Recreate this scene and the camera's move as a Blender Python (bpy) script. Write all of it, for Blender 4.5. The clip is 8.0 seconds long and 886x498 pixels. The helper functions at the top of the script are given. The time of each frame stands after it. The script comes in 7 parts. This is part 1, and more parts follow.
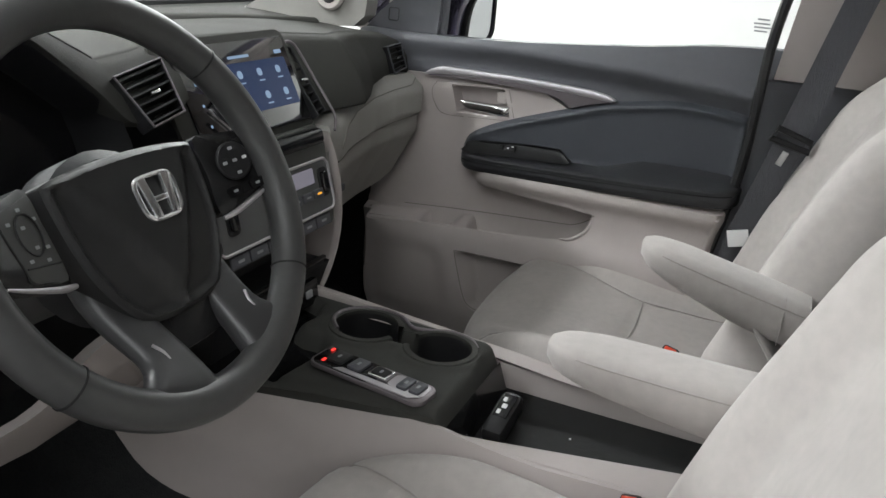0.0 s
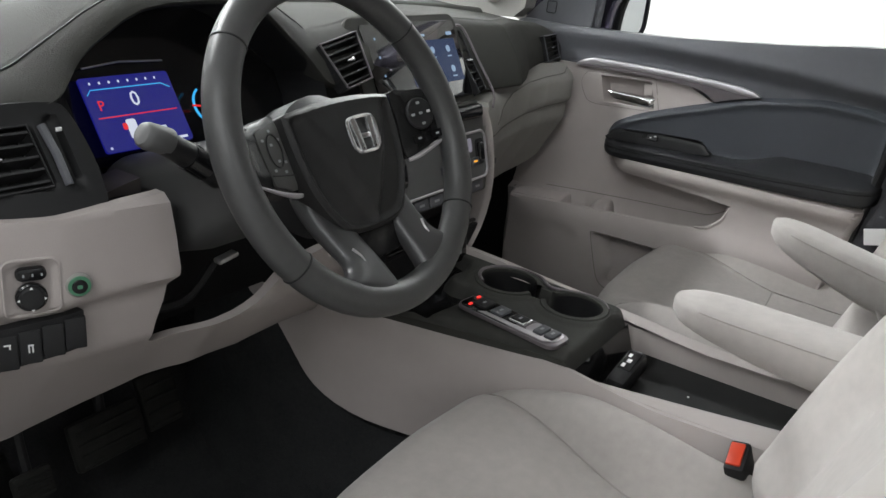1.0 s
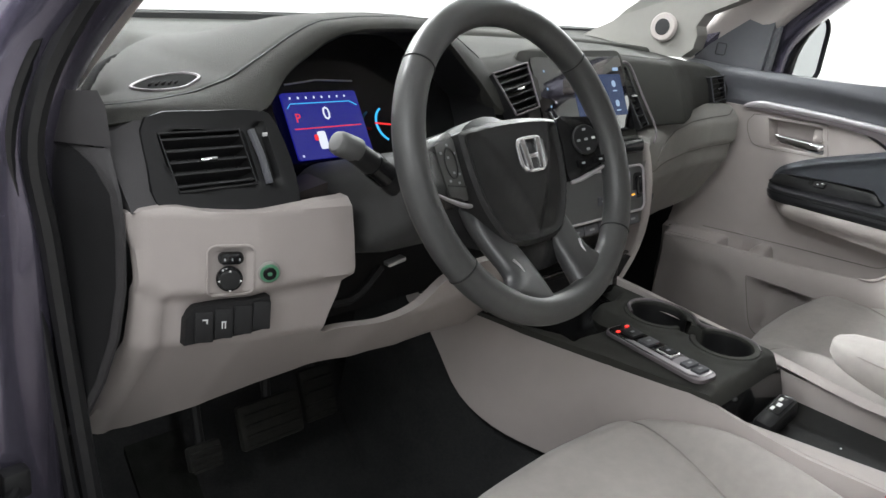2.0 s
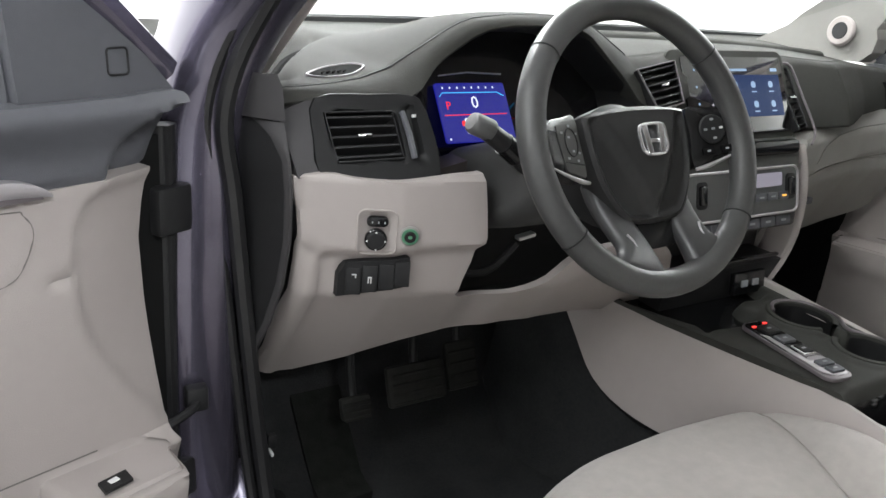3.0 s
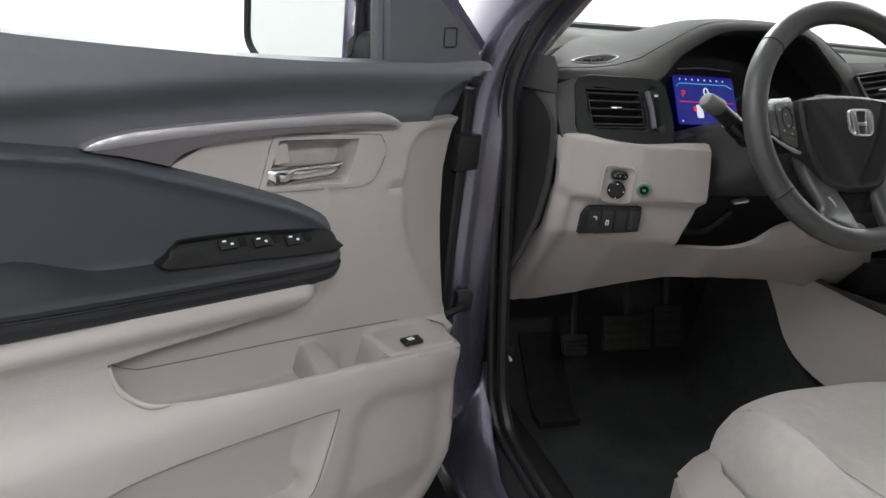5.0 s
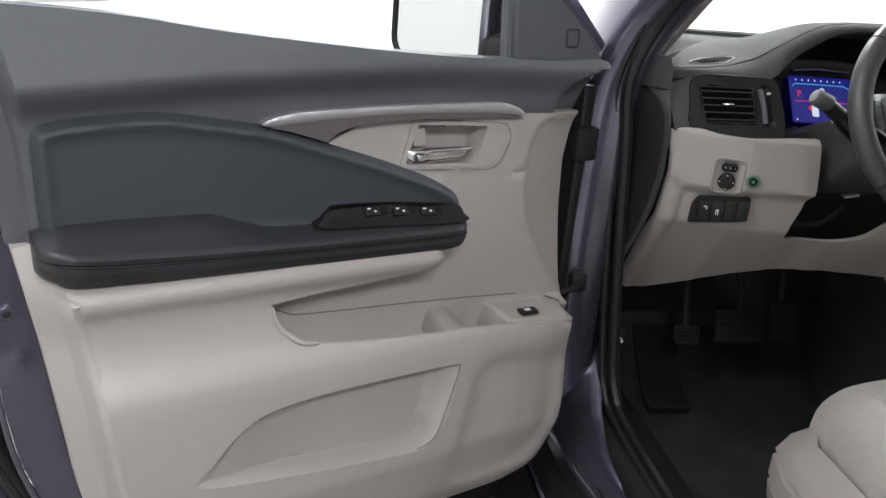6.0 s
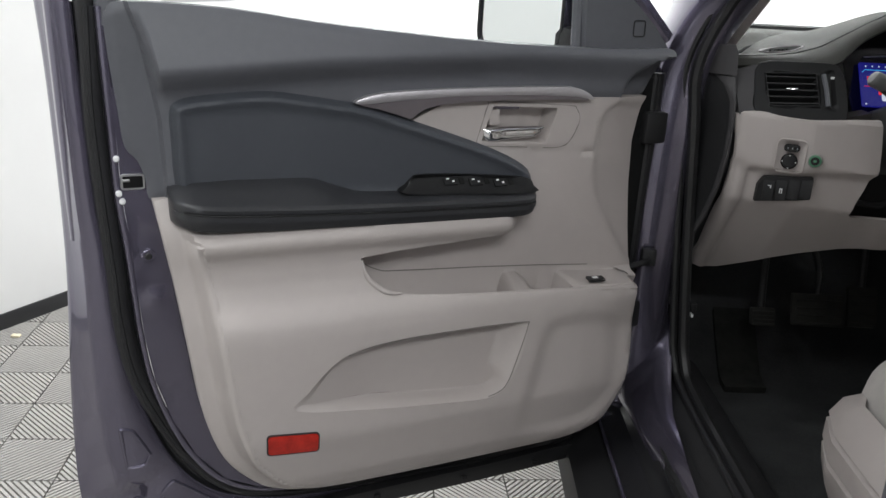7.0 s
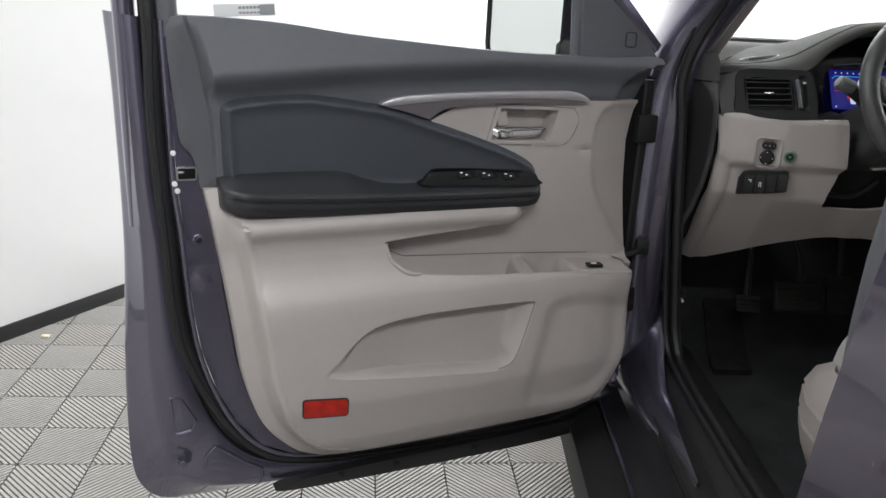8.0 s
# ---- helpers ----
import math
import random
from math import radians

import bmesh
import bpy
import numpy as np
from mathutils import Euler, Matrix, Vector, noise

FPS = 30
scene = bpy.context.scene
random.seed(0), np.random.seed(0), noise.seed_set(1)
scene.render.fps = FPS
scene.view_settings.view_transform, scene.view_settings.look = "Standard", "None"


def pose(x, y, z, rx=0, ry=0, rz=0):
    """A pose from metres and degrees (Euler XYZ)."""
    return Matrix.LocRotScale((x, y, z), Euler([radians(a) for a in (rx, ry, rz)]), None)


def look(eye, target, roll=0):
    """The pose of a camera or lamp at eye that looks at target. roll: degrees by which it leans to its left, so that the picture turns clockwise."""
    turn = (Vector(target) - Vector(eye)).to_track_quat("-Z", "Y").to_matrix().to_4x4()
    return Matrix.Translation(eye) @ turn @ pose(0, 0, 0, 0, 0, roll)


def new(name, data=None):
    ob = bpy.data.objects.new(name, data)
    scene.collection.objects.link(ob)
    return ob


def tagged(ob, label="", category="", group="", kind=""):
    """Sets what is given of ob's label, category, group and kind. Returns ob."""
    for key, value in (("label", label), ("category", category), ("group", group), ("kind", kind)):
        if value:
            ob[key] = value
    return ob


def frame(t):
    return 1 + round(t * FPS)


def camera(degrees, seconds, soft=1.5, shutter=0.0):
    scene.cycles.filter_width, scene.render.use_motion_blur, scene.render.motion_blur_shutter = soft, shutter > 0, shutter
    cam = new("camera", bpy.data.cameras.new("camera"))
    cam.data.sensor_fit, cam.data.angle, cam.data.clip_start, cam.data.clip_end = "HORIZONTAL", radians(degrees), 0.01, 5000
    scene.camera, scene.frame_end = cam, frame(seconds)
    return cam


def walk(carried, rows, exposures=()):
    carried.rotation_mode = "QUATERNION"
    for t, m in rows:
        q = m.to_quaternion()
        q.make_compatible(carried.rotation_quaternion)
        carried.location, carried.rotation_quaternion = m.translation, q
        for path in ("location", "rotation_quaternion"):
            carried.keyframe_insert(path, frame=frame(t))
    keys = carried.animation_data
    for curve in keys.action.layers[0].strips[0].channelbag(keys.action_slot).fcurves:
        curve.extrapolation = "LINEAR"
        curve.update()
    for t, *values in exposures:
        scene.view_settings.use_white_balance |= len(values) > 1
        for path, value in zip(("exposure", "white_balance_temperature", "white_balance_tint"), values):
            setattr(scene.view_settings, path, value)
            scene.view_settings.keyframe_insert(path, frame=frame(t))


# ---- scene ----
cam = camera(57.0, 8.0)
PATH = [
    (0, (-0.914, -0.488, 1.342), (0.819, 0.218, 0.638), 4.7),
    (0.5, (-0.992, -0.512, 1.338), (0.674, 0.322, 0.612), 5.5),
    (1, (-1.063, -0.54, 1.332), (0.52, 0.441, 0.603), 5.9),
    (1.5, (-1.109, -0.557, 1.327), (0.387, 0.57, 0.623), 5.9),
    (1.7, (-1.115, -0.553, 1.326), (0.343, 0.628, 0.635), 6.4),
    (2.8, (-1.129, -0.668, 1.318), (-0.031, 0.859, 0.639), 5.3),
    (3, (-1.135, -0.694, 1.317), (-0.1, 0.872, 0.627), 5.2),
    (3.5, (-1.157, -0.742, 1.312), (-0.276, 0.903, 0.592), 5.2),
    (4, (-1.211, -0.798, 1.31), (-0.441, 0.897, 0.578), 5.2),
    (4.5, (-1.288, -0.877, 1.302), (-0.586, 0.859, 0.6), 5.9),
    (6, (-1.353, -1.11, 1.282), (-1.054, 0.752, 0.615), 5.1),
    (6.5, (-1.314, -1.199, 1.276), (-1.205, 0.683, 0.608), 4.1),
    (7, (-1.288, -1.289, 1.262), (-1.286, 0.603, 0.613), 3.2),
    (7.5, (-1.276, -1.352, 1.254), (-1.295, 0.546, 0.625), 2.9),
    (8, (-1.313, -1.461, 1.254), (-1.312, 0.446, 0.652), 2.9),
]
walk(cam, [(t, look(eye, target, roll)) for t, eye, target, roll in PATH],
     exposures=((0, 0.29), (1.0, 0.33), (1.5, 0.50), (3.0, 0.96), (4.0, 0.92), (4.5, 0.55), (6.0, 0.40), (6.5, 0.22), (8.0, 0.12)))

# ---- world and light ----
world = bpy.data.worlds.new("world")
scene.world = world
world.use_nodes = True
world.node_tree.nodes["Background"].inputs[0].default_value = (0.9, 0.95, 1.0, 1)
world.node_tree.nodes["Background"].inputs[1].default_value = 0.05
scene.view_settings.exposure = 0.0


def ceiling_lamp(x, y, sx, sy, watts):
    lamp = bpy.data.lights.new("ceiling_lamp", "AREA")
    lamp.shape, lamp.size, lamp.size_y, lamp.energy = "RECTANGLE", sx, sy, watts
    lamp.color = (0.955, 0.985, 1.0)
    ob = new("ceiling_lamp", lamp)
    ob.matrix_world = look((x, y, 3.42), (x, y, 0))
    return ob


for lx, ly, sx, sy, w in ((-0.1, -3.7, 3.6, 0.35, 205), (-3.1, -0.9, 0.35, 2.4, 43), (4.1, 1.9, 0.35, 3.2, 122), (1.2, 4.3, 3.2, 0.35, 175), (-1.1, 2.6, 1.6, 0.35, 85), (-1.75, -0.8, 0.3, 1.6, 8)):
    ceiling_lamp(lx, ly, sx, sy, w)

# ---- materials ----
def material(name, colour, rough=0.5, metal=0.0, spec=0.5, bump=0.0, bump_scale=300.0, vary=0.08, vary_scale=6.0, coat=0.0, sheen=0.0, stretch=(1, 1, 1), island=0.0):
    m = bpy.data.materials.new(name)
    m.use_nodes = True
    nt = m.node_tree
    b = nt.nodes["Principled BSDF"]
    b.inputs["Roughness"].default_value = rough
    b.inputs["Metallic"].default_value = metal
    b.inputs["Specular IOR Level"].default_value = spec
    b.inputs["Coat Weight"].default_value = coat
    b.inputs["Coat Roughness"].default_value = 0.04
    b.inputs["Sheen Weight"].default_value = sheen
    b.inputs["Base Color"].default_value = (*colour, 1)
    tc = nt.nodes.new("ShaderNodeTexCoord")
    mp = nt.nodes.new("ShaderNodeMapping")
    mp.inputs["Scale"].default_value = stretch
    nt.links.new(tc.outputs["Object"], mp.inputs["Vector"])
    if vary:
        n1 = nt.nodes.new("ShaderNodeTexNoise")
        n1.inputs["Scale"].default_value, n1.inputs["Detail"].default_value = vary_scale, 6
        n2 = nt.nodes.new("ShaderNodeTexNoise")
        n2.inputs["Scale"].default_value, n2.inputs["Detail"].default_value = vary_scale * 14, 3
        nt.links.new(mp.outputs[0], n1.inputs["Vector"])
        nt.links.new(mp.outputs[0], n2.inputs["Vector"])
        add = nt.nodes.new("ShaderNodeMath")
        add.operation = "MULTIPLY_ADD"
        add.inputs[1].default_value = 0.5
        nt.links.new(n2.outputs["Fac"], add.inputs[0])
        nt.links.new(n1.outputs["Fac"], add.inputs[2])
        rng = nt.nodes.new("ShaderNodeMapRange")
        rng.inputs["From Min"].default_value, rng.inputs["From Max"].default_value = 0.45, 1.05
        rng.inputs["To Min"].default_value, rng.inputs["To Max"].default_value = 1 - vary, 1 + vary
        nt.links.new(add.outputs[0], rng.inputs["Value"])
        mul = nt.nodes.new("ShaderNodeMix")
        mul.data_type, mul.blend_type = "RGBA", "MULTIPLY"
        mul.inputs["Factor"].default_value = 1.0
        mul.inputs["A"].default_value = (*colour, 1)
        nt.links.new(rng.outputs[0], mul.inputs["B"])
        nt.links.new(mul.outputs["Result"], b.inputs["Base Color"])
        rr = nt.nodes.new("ShaderNodeMapRange")
        rr.inputs["To Min"].default_value, rr.inputs["To Max"].default_value = max(0.02, rough - 0.07), min(1, rough + 0.07)
        nt.links.new(n1.outputs["Fac"], rr.inputs["Value"])
        nt.links.new(rr.outputs[0], b.inputs["Roughness"])
    if bump:
        nb = nt.nodes.new("ShaderNodeTexNoise")
        nb.inputs["Scale"].default_value, nb.inputs["Detail"].default_value = bump_scale, 4
        nt.links.new(mp.outputs[0], nb.inputs["Vector"])
        bp = nt.nodes.new("ShaderNodeBump")
        bp.inputs["Strength"].default_value, bp.inputs["Distance"].default_value = bump, 0.002
        nt.links.new(nb.outputs["Fac"], bp.inputs["Height"])
        nt.links.new(bp.outputs[0], b.inputs["Normal"])
    return m


def glowing(name, colour, strength):
    m = bpy.data.materials.new(name)
    m.use_nodes = True
    b = m.node_tree.nodes["Principled BSDF"]
    b.inputs["Base Color"].default_value = (0.01, 0.01, 0.01, 1)
    b.inputs["Roughness"].default_value = 0.2
    b.inputs["Emission Color"].default_value = (*colour, 1)
    b.inputs["Emission Strength"].default_value = strength
    return m


def clear_glass(name, tint=(0.93, 0.97, 0.95)):
    m = bpy.data.materials.new(name)
    m.use_nodes = True
    nt = m.node_tree
    b = nt.nodes["Principled BSDF"]
    b.inputs["Base Color"].default_value = (*tint, 1)
    b.inputs["Roughness"].default_value = 0.0
    b.inputs["Transmission Weight"].default_value = 1.0
    b.inputs["IOR"].default_value = 1.01
    return m


BEIGE = material("grey_beige_plastic", (0.395, 0.358, 0.342), 0.55, bump=0.25, bump_scale=900, vary=0.035, vary_scale=4)
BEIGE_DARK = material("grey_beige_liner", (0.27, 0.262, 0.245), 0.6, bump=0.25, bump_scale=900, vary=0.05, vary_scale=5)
FABRIC = material("grey_seat_fabric", (0.41, 0.385, 0.365), 0.95, spec=0.1, bump=0.18, bump_scale=1500, vary=0.13, vary_scale=5, sheen=0.3)
END = material("dark_warm_end_plastic", (0.046, 0.044, 0.046), 0.55, spec=0.3, bump=0.25, bump_scale=1100, vary=0.08)
CHARCOAL = material("charcoal_soft_plastic", (0.092, 0.094, 0.105), 0.46, spec=0.35, bump=0.25, bump_scale=1100, vary=0.08)
CHARCOAL_CLOTH = material("charcoal_insert_vinyl", (0.046, 0.050, 0.059), 0.5, spec=0.35, bump=0.35, bump_scale=900, vary=0.06)
BLACK = material("black_plastic", (0.018, 0.018, 0.019), 0.5, spec=0.3, bump=0.25, bump_scale=800, vary=0.1)
BLACK_GLOSS = material("black_gloss_plastic", (0.010, 0.010, 0.011), 0.12, vary=0.0)
DASH = material("dark_warm_grey_dash_skin", (0.050, 0.050, 0.046), 0.75, spec=0.12, bump=0.4, bump_scale=600, vary=0.07)
RUBBER = material("black_rubber", (0.016, 0.016, 0.017), 0.38, spec=0.45, vary=0.1)
LEATHER = material("worn_black_wheel_leather", (0.056, 0.056, 0.056), 0.40, bump=0.06, bump_scale=800, vary=0.12, vary_scale=9)
CARPET = material("black_carpet", (0.036, 0.037, 0.038), 0.95, spec=0.1, bump=1.0, bump_scale=420, vary=0.3, vary_scale=12)
SILL = material("black_sill_plastic", (0.016, 0.016, 0.018), 0.32, spec=0.4, vary=0.1)
PAINT = material("dark_violet_grey_metallic_paint", (0.150, 0.138, 0.190), 0.24, metal=0.75, vary=0.02, vary_scale=90, coat=1.0)
CHROME = material("chrome", (0.82, 0.82, 0.83), 0.1, metal=1.0, vary=0.0)
SILVER = material("satin_silver_trim", (0.50, 0.48, 0.50), 0.42, metal=0.7, vary=0.04)
GUNMETAL = material("dark_satin_trim", (0.17, 0.15, 0.16), 0.42, metal=0.4, vary=0.04)
WHITE_WALL = material("white_wall_paint", (0.80, 0.795, 0.785), 0.8, bump=0.1, bump_scale=60, vary=0.015, vary_scale=1.2)
# grey only to cut the light bounced from the unseen south walls
DIMMING_WALL = material("light_dimming_wall_grey", (0.45, 0.45, 0.45), 0.8, bump=0.1, bump_scale=60, vary=0.03, vary_scale=1.2)
DARK_GLASS = material("privacy_glass", (0.006, 0.007, 0.007), 0.05, vary=0.0)
TILE_GREY = material("grey_floor_tile_plastic", (0.36, 0.345, 0.325), 0.5, vary=0.16, vary_scale=5)
DRAIN = material("dark_under_tile", (0.07, 0.065, 0.06), 0.8, vary=0.2)
RED = material("red_reflector", (0.42, 0.018, 0.010), 0.16, vary=0.45, vary_scale=55, coat=0.6, bump=0.5, bump_scale=420)
BUCKLE_RED = material("red_buckle_button", (0.70, 0.06, 0.022), 0.35, vary=0.05)
WHITE_PRINT = material("white_print", (0.75, 0.75, 0.75), 0.6, vary=0.0)
GREY_PRINT = material("grey_print", (0.30, 0.31, 0.32), 0.6, vary=0.0)
GREEN_RING = material("green_button_ring", (0.07, 0.21, 0.12), 0.35, vary=0.0)
BELT = material("dark_grey_belt_webbing", (0.06, 0.06, 0.068), 0.8, bump=0.6, bump_scale=500, vary=0.08, stretch=(1, 1, 0.15))
STITCH = material("dark_seam_thread", (0.33, 0.310, 0.292), 0.9, vary=0.0)
STEEL = material("zinc_steel", (0.5, 0.5, 0.5), 0.35, metal=1.0, vary=0.05)
# for panel joints and the drawn shadow line of the low recess
CREASE = material("dark_beige_gap_and_shadow", (0.16, 0.15, 0.14), 0.7, vary=0.0)
GLASS = clear_glass("window_glass")
TINTED = clear_glass("tinted_windscreen_glass", (0.78, 0.82, 0.80))
EMBLEM = material("bright_emblem_metal", (0.80, 0.80, 0.81), 0.2, metal=0.9, vary=0.0)
# for outlets and slots, and for dark pieces that imitate shade in gaps
MATT = material("matt_black_outlet_and_shade", (0.012, 0.012, 0.012), 0.95, spec=0.05, vary=0.0)
PIT = material("satin_black_switch_plastic", (0.008, 0.008, 0.0085), 0.5, spec=0.25, vary=0.0)
SCREEN = material("coated_screen_glass", (0.006, 0.006, 0.007), 0.05, spec=1.0, vary=0.0, coat=1.0)
ARM = material("black_armrest_leather", (0.022, 0.0225, 0.025), 0.37, spec=0.45, bump=0.12, bump_scale=1300, vary=0.08)
HUB = material("black_grained_hub", (0.026, 0.026, 0.0262), 0.40, spec=0.3, bump=0.15, bump_scale=1300, vary=0.12)
SPOKE_GREY = material("grey_satin_spoke", (0.040, 0.040, 0.041), 0.36, spec=0.5, bump=0.05, bump_scale=900, vary=0.1)
GREY_KEYS = material("dark_grey_key_plastic", (0.050, 0.050, 0.048), 0.5, vary=0.05)
COLUMN = material("charcoal_column_plastic", (0.060, 0.060, 0.060), 0.55, spec=0.35, bump=0.2, bump_scale=1100, vary=0.06)
STACK = material("dark_grey_stack_plastic", (0.062, 0.062, 0.058), 0.5, spec=0.35, bump=0.15, bump_scale=1100, vary=0.06)
STACK_PANEL = material("grey_satin_panel", (0.085, 0.086, 0.086), 0.38, spec=0.5, bump=0.05, bump_scale=1500, vary=0.06)
SPOKE = material("satin_black_spoke", (0.014, 0.014, 0.0145), 0.26, spec=0.45, vary=0.1)
PEDAL = material("worn_pedal_rubber", (0.022, 0.022, 0.020), 0.75, spec=0.25, vary=0.3, vary_scale=60)
MIRROR = material("mirror_silver", (0.9, 0.92, 0.92), 0.02, metal=1.0, vary=0.0)
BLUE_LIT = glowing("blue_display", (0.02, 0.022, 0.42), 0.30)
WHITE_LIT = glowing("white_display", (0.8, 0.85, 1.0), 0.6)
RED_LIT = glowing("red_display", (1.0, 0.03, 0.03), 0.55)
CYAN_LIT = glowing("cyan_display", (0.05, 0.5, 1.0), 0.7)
AMBER_LIT = glowing("amber_lamp", (1.0, 0.45, 0.05), 0.8)
LCD = glowing("grey_violet_lcd", (0.55, 0.52, 0.62), 0.25)
RED_LED = glowing("red_indicator", (1.0, 0.05, 0.04), 1.0)


# ---- builders ----
def link(name, bm, mat, parent=None, label="", smooth=40.0):
    """One mesh object from a bmesh, under parent if one is given."""
    bmesh.ops.remove_doubles(bm, verts=bm.verts, dist=1e-6)
    bmesh.ops.recalc_face_normals(bm, faces=bm.faces)
    me = bpy.data.meshes.new(name)
    bm.to_mesh(me)
    bm.free()
    me.materials.append(mat)
    if smooth:
        me.polygons.foreach_set("use_smooth", [True] * len(me.polygons))
        me.set_sharp_from_angle(angle=radians(smooth))
    ob = new(name, me)
    if parent:
        ob.parent = parent
    if label:
        tagged(ob, label)
    return ob


def part(name, bm, mat, parent, label="", smooth=40.0):
    return link(name, bm, mat, parent, label, smooth)


def thing(name, label, category, group="", m=None, kind=""):
    ob = new(name)
    ob.empty_display_size = 0.05
    if m is not None:
        ob.matrix_basis = m
    return tagged(ob, label, category, group, kind)


def sub(ob, levels=1):
    mod = ob.modifiers.new("round", "SUBSURF")
    mod.levels = mod.render_levels = levels
    return ob


def smooth_line(pts, k=4, closed=True):
    """Catmull-Rom through the points."""
    pts = [Vector(p) for p in pts]
    n, out = len(pts), []
    for i in range(n if closed else n - 1):
        a = pts[(i - 1) % n] if closed or i > 0 else pts[i]
        b, c = pts[i], pts[(i + 1) % n]
        d = pts[(i + 2) % n] if closed or i + 2 < n else c
        for j in range(k):
            t = j / k
            out.append(0.5 * ((2 * b) + (c - a) * t + (2 * a - 5 * b + 4 * c - d) * t * t + (3 * b - a - 3 * c + d) * t ** 3))
    if not closed:
        out.append(pts[-1])
    return out


def step_up(a, b, x):
    t = min(1.0, max(0.0, (x - a) / (b - a)))
    return t * t * (3 - 2 * t)


def ramp(x, table):
    """Linear interpolation in a short table of (x, y)."""
    if x <= table[0][0]:
        return table[0][1]
    for (a, p), (b, q) in zip(table, table[1:]):
        if x <= b:
            return p + (q - p) * (x - a) / (b - a)
    return table[-1][1]


def inside(poly, x, y):
    """Signed distance to a polygon's outline, positive inside."""
    best, odd = 1e9, False
    n = len(poly)
    for i in range(n):
        ax, ay = poly[i][0], poly[i][1]
        bx, by = poly[(i + 1) % n][0], poly[(i + 1) % n][1]
        dx, dy = bx - ax, by - ay
        l2 = dx * dx + dy * dy
        t = 0.0 if l2 == 0 else max(0.0, min(1.0, ((x - ax) * dx + (y - ay) * dy) / l2))
        d = (x - ax - t * dx) ** 2 + (y - ay - t * dy) ** 2
        best = min(best, d)
        if (ay > y) != (by > y) and x < ax + (y - ay) / dy * dx:
            odd = not odd
    return math.sqrt(best) * (1 if odd else -1)


def patch(poly, step, place, back=None, cuts=(), drop=None):
    """A sheet over the outline poly, cut into cells of size step, each corner put where place(a, b) says; back: the vector by which its rim is turned back."""
    bm = bmesh.new()
    bm.faces.new([bm.verts.new((p[0], 0, p[1])) for p in poly])
    for axis in (0, 2):
        lo = min(p[axis // 2] for p in poly)
        hi = max(p[axis // 2] for p in poly)
        no = Vector((1, 0, 0)) if axis == 0 else Vector((0, 0, 1))
        for i in range(1, int((hi - lo) / step) + 1):
            bmesh.ops.bisect_plane(bm, geom=bm.verts[:] + bm.edges[:] + bm.faces[:], dist=1e-7, plane_co=no * (lo + i * step), plane_no=no)
    for (ax, az), (bx, bz), gaps in cuts:
        no = Vector((az - bz, 0, bx - ax)).normalized()
        for gap in gaps:
            far = abs(gap) + 0.016
            x0, x1, z0, z1 = min(ax, bx) - far, max(ax, bx) + far, min(az, bz) - far, max(az, bz) + far
            near = []
            for f in bm.faces:
                c = f.calc_center_median()
                if x0 < c.x < x1 and z0 < c.z < z1:
                    near.append(f)
            geom = list({e for f in near for e in f.edges}) + list({v for f in near for v in f.verts}) + near
            bmesh.ops.bisect_plane(bm, geom=geom, dist=1e-5, plane_co=Vector((ax, 0, az)) + no * gap, plane_no=no)
    if drop:
        bmesh.ops.delete(bm, geom=[f for f in bm.faces if drop(f.calc_center_median().x, f.calc_center_median().z)], context="FACES")
    rim = [e for e in bm.edges if e.is_boundary]
    if drop:
        rim = [e for e in rim if all(abs(inside(poly, v.co.x, v.co.z)) < 1e-4 for v in e.verts)]
    for v in bm.verts:
        v.co = Vector(place(v.co.x, v.co.z))
    if back is not None:
        made = bmesh.ops.extrude_edge_only(bm, edges=rim)["geom"]
        bmesh.ops.translate(bm, verts=[g for g in made if isinstance(g, bmesh.types.BMVert)], vec=Vector(back))
    return bm


def ring_cuts(poly, gaps, keep=None):
    """Cuts along an outline at distances inside it."""
    pts = [(p[0], p[1]) for p in poly]
    n = len(pts)
    area = sum(pts[i][0] * pts[(i + 1) % n][1] - pts[(i + 1) % n][0] * pts[i][1] for i in range(n))
    sign = 1 if area > 0 else -1
    return [(pts[i], pts[(i + 1) % n], tuple(sign * g for g in gaps)) for i in range(n) if keep is None or keep(*pts[i])]


def loft(rings, closed=True, caps=True):
    """Quads between rings of equal length."""
    bm = bmesh.new()
    rows = [[bm.verts.new(p) for p in ring] for ring in rings]
    n = len(rows[0])
    for a, b in zip(rows, rows[1:]):
        for i in range(n if closed else n - 1):
            bm.faces.new((a[i], a[(i + 1) % n], b[(i + 1) % n], b[i]))
    if caps and closed:
        bm.faces.new(rows[0][::-1])
        bm.faces.new(rows[-1])
    return bm


def tube(path, radius, sides=8, closed=False, flat=1.0, up=(0, 0, 1)):
    """A round or flattened bar along a line of points."""
    path = [Vector(p) for p in path]
    n, rings = len(path), []
    for i, p in enumerate(path):
        a = path[i - 1] if i or closed else p
        b = path[(i + 1) % n] if i < n - 1 or closed else p
        t = (b - a).normalized()
        s = t.cross(Vector(up))
        s = s.normalized() if s.length > 1e-5 else t.orthogonal().normalized()
        w = s.cross(t)
        r = radius(i / max(1, n - 1)) if callable(radius) else radius
        rings.append([p + s * (r * math.cos(2 * math.pi * k / sides)) + w * (r * flat * math.sin(2 * math.pi * k / sides)) for k in range(sides)])
    if closed:
        rings.append(rings[0])
    return loft(rings, caps=not closed)


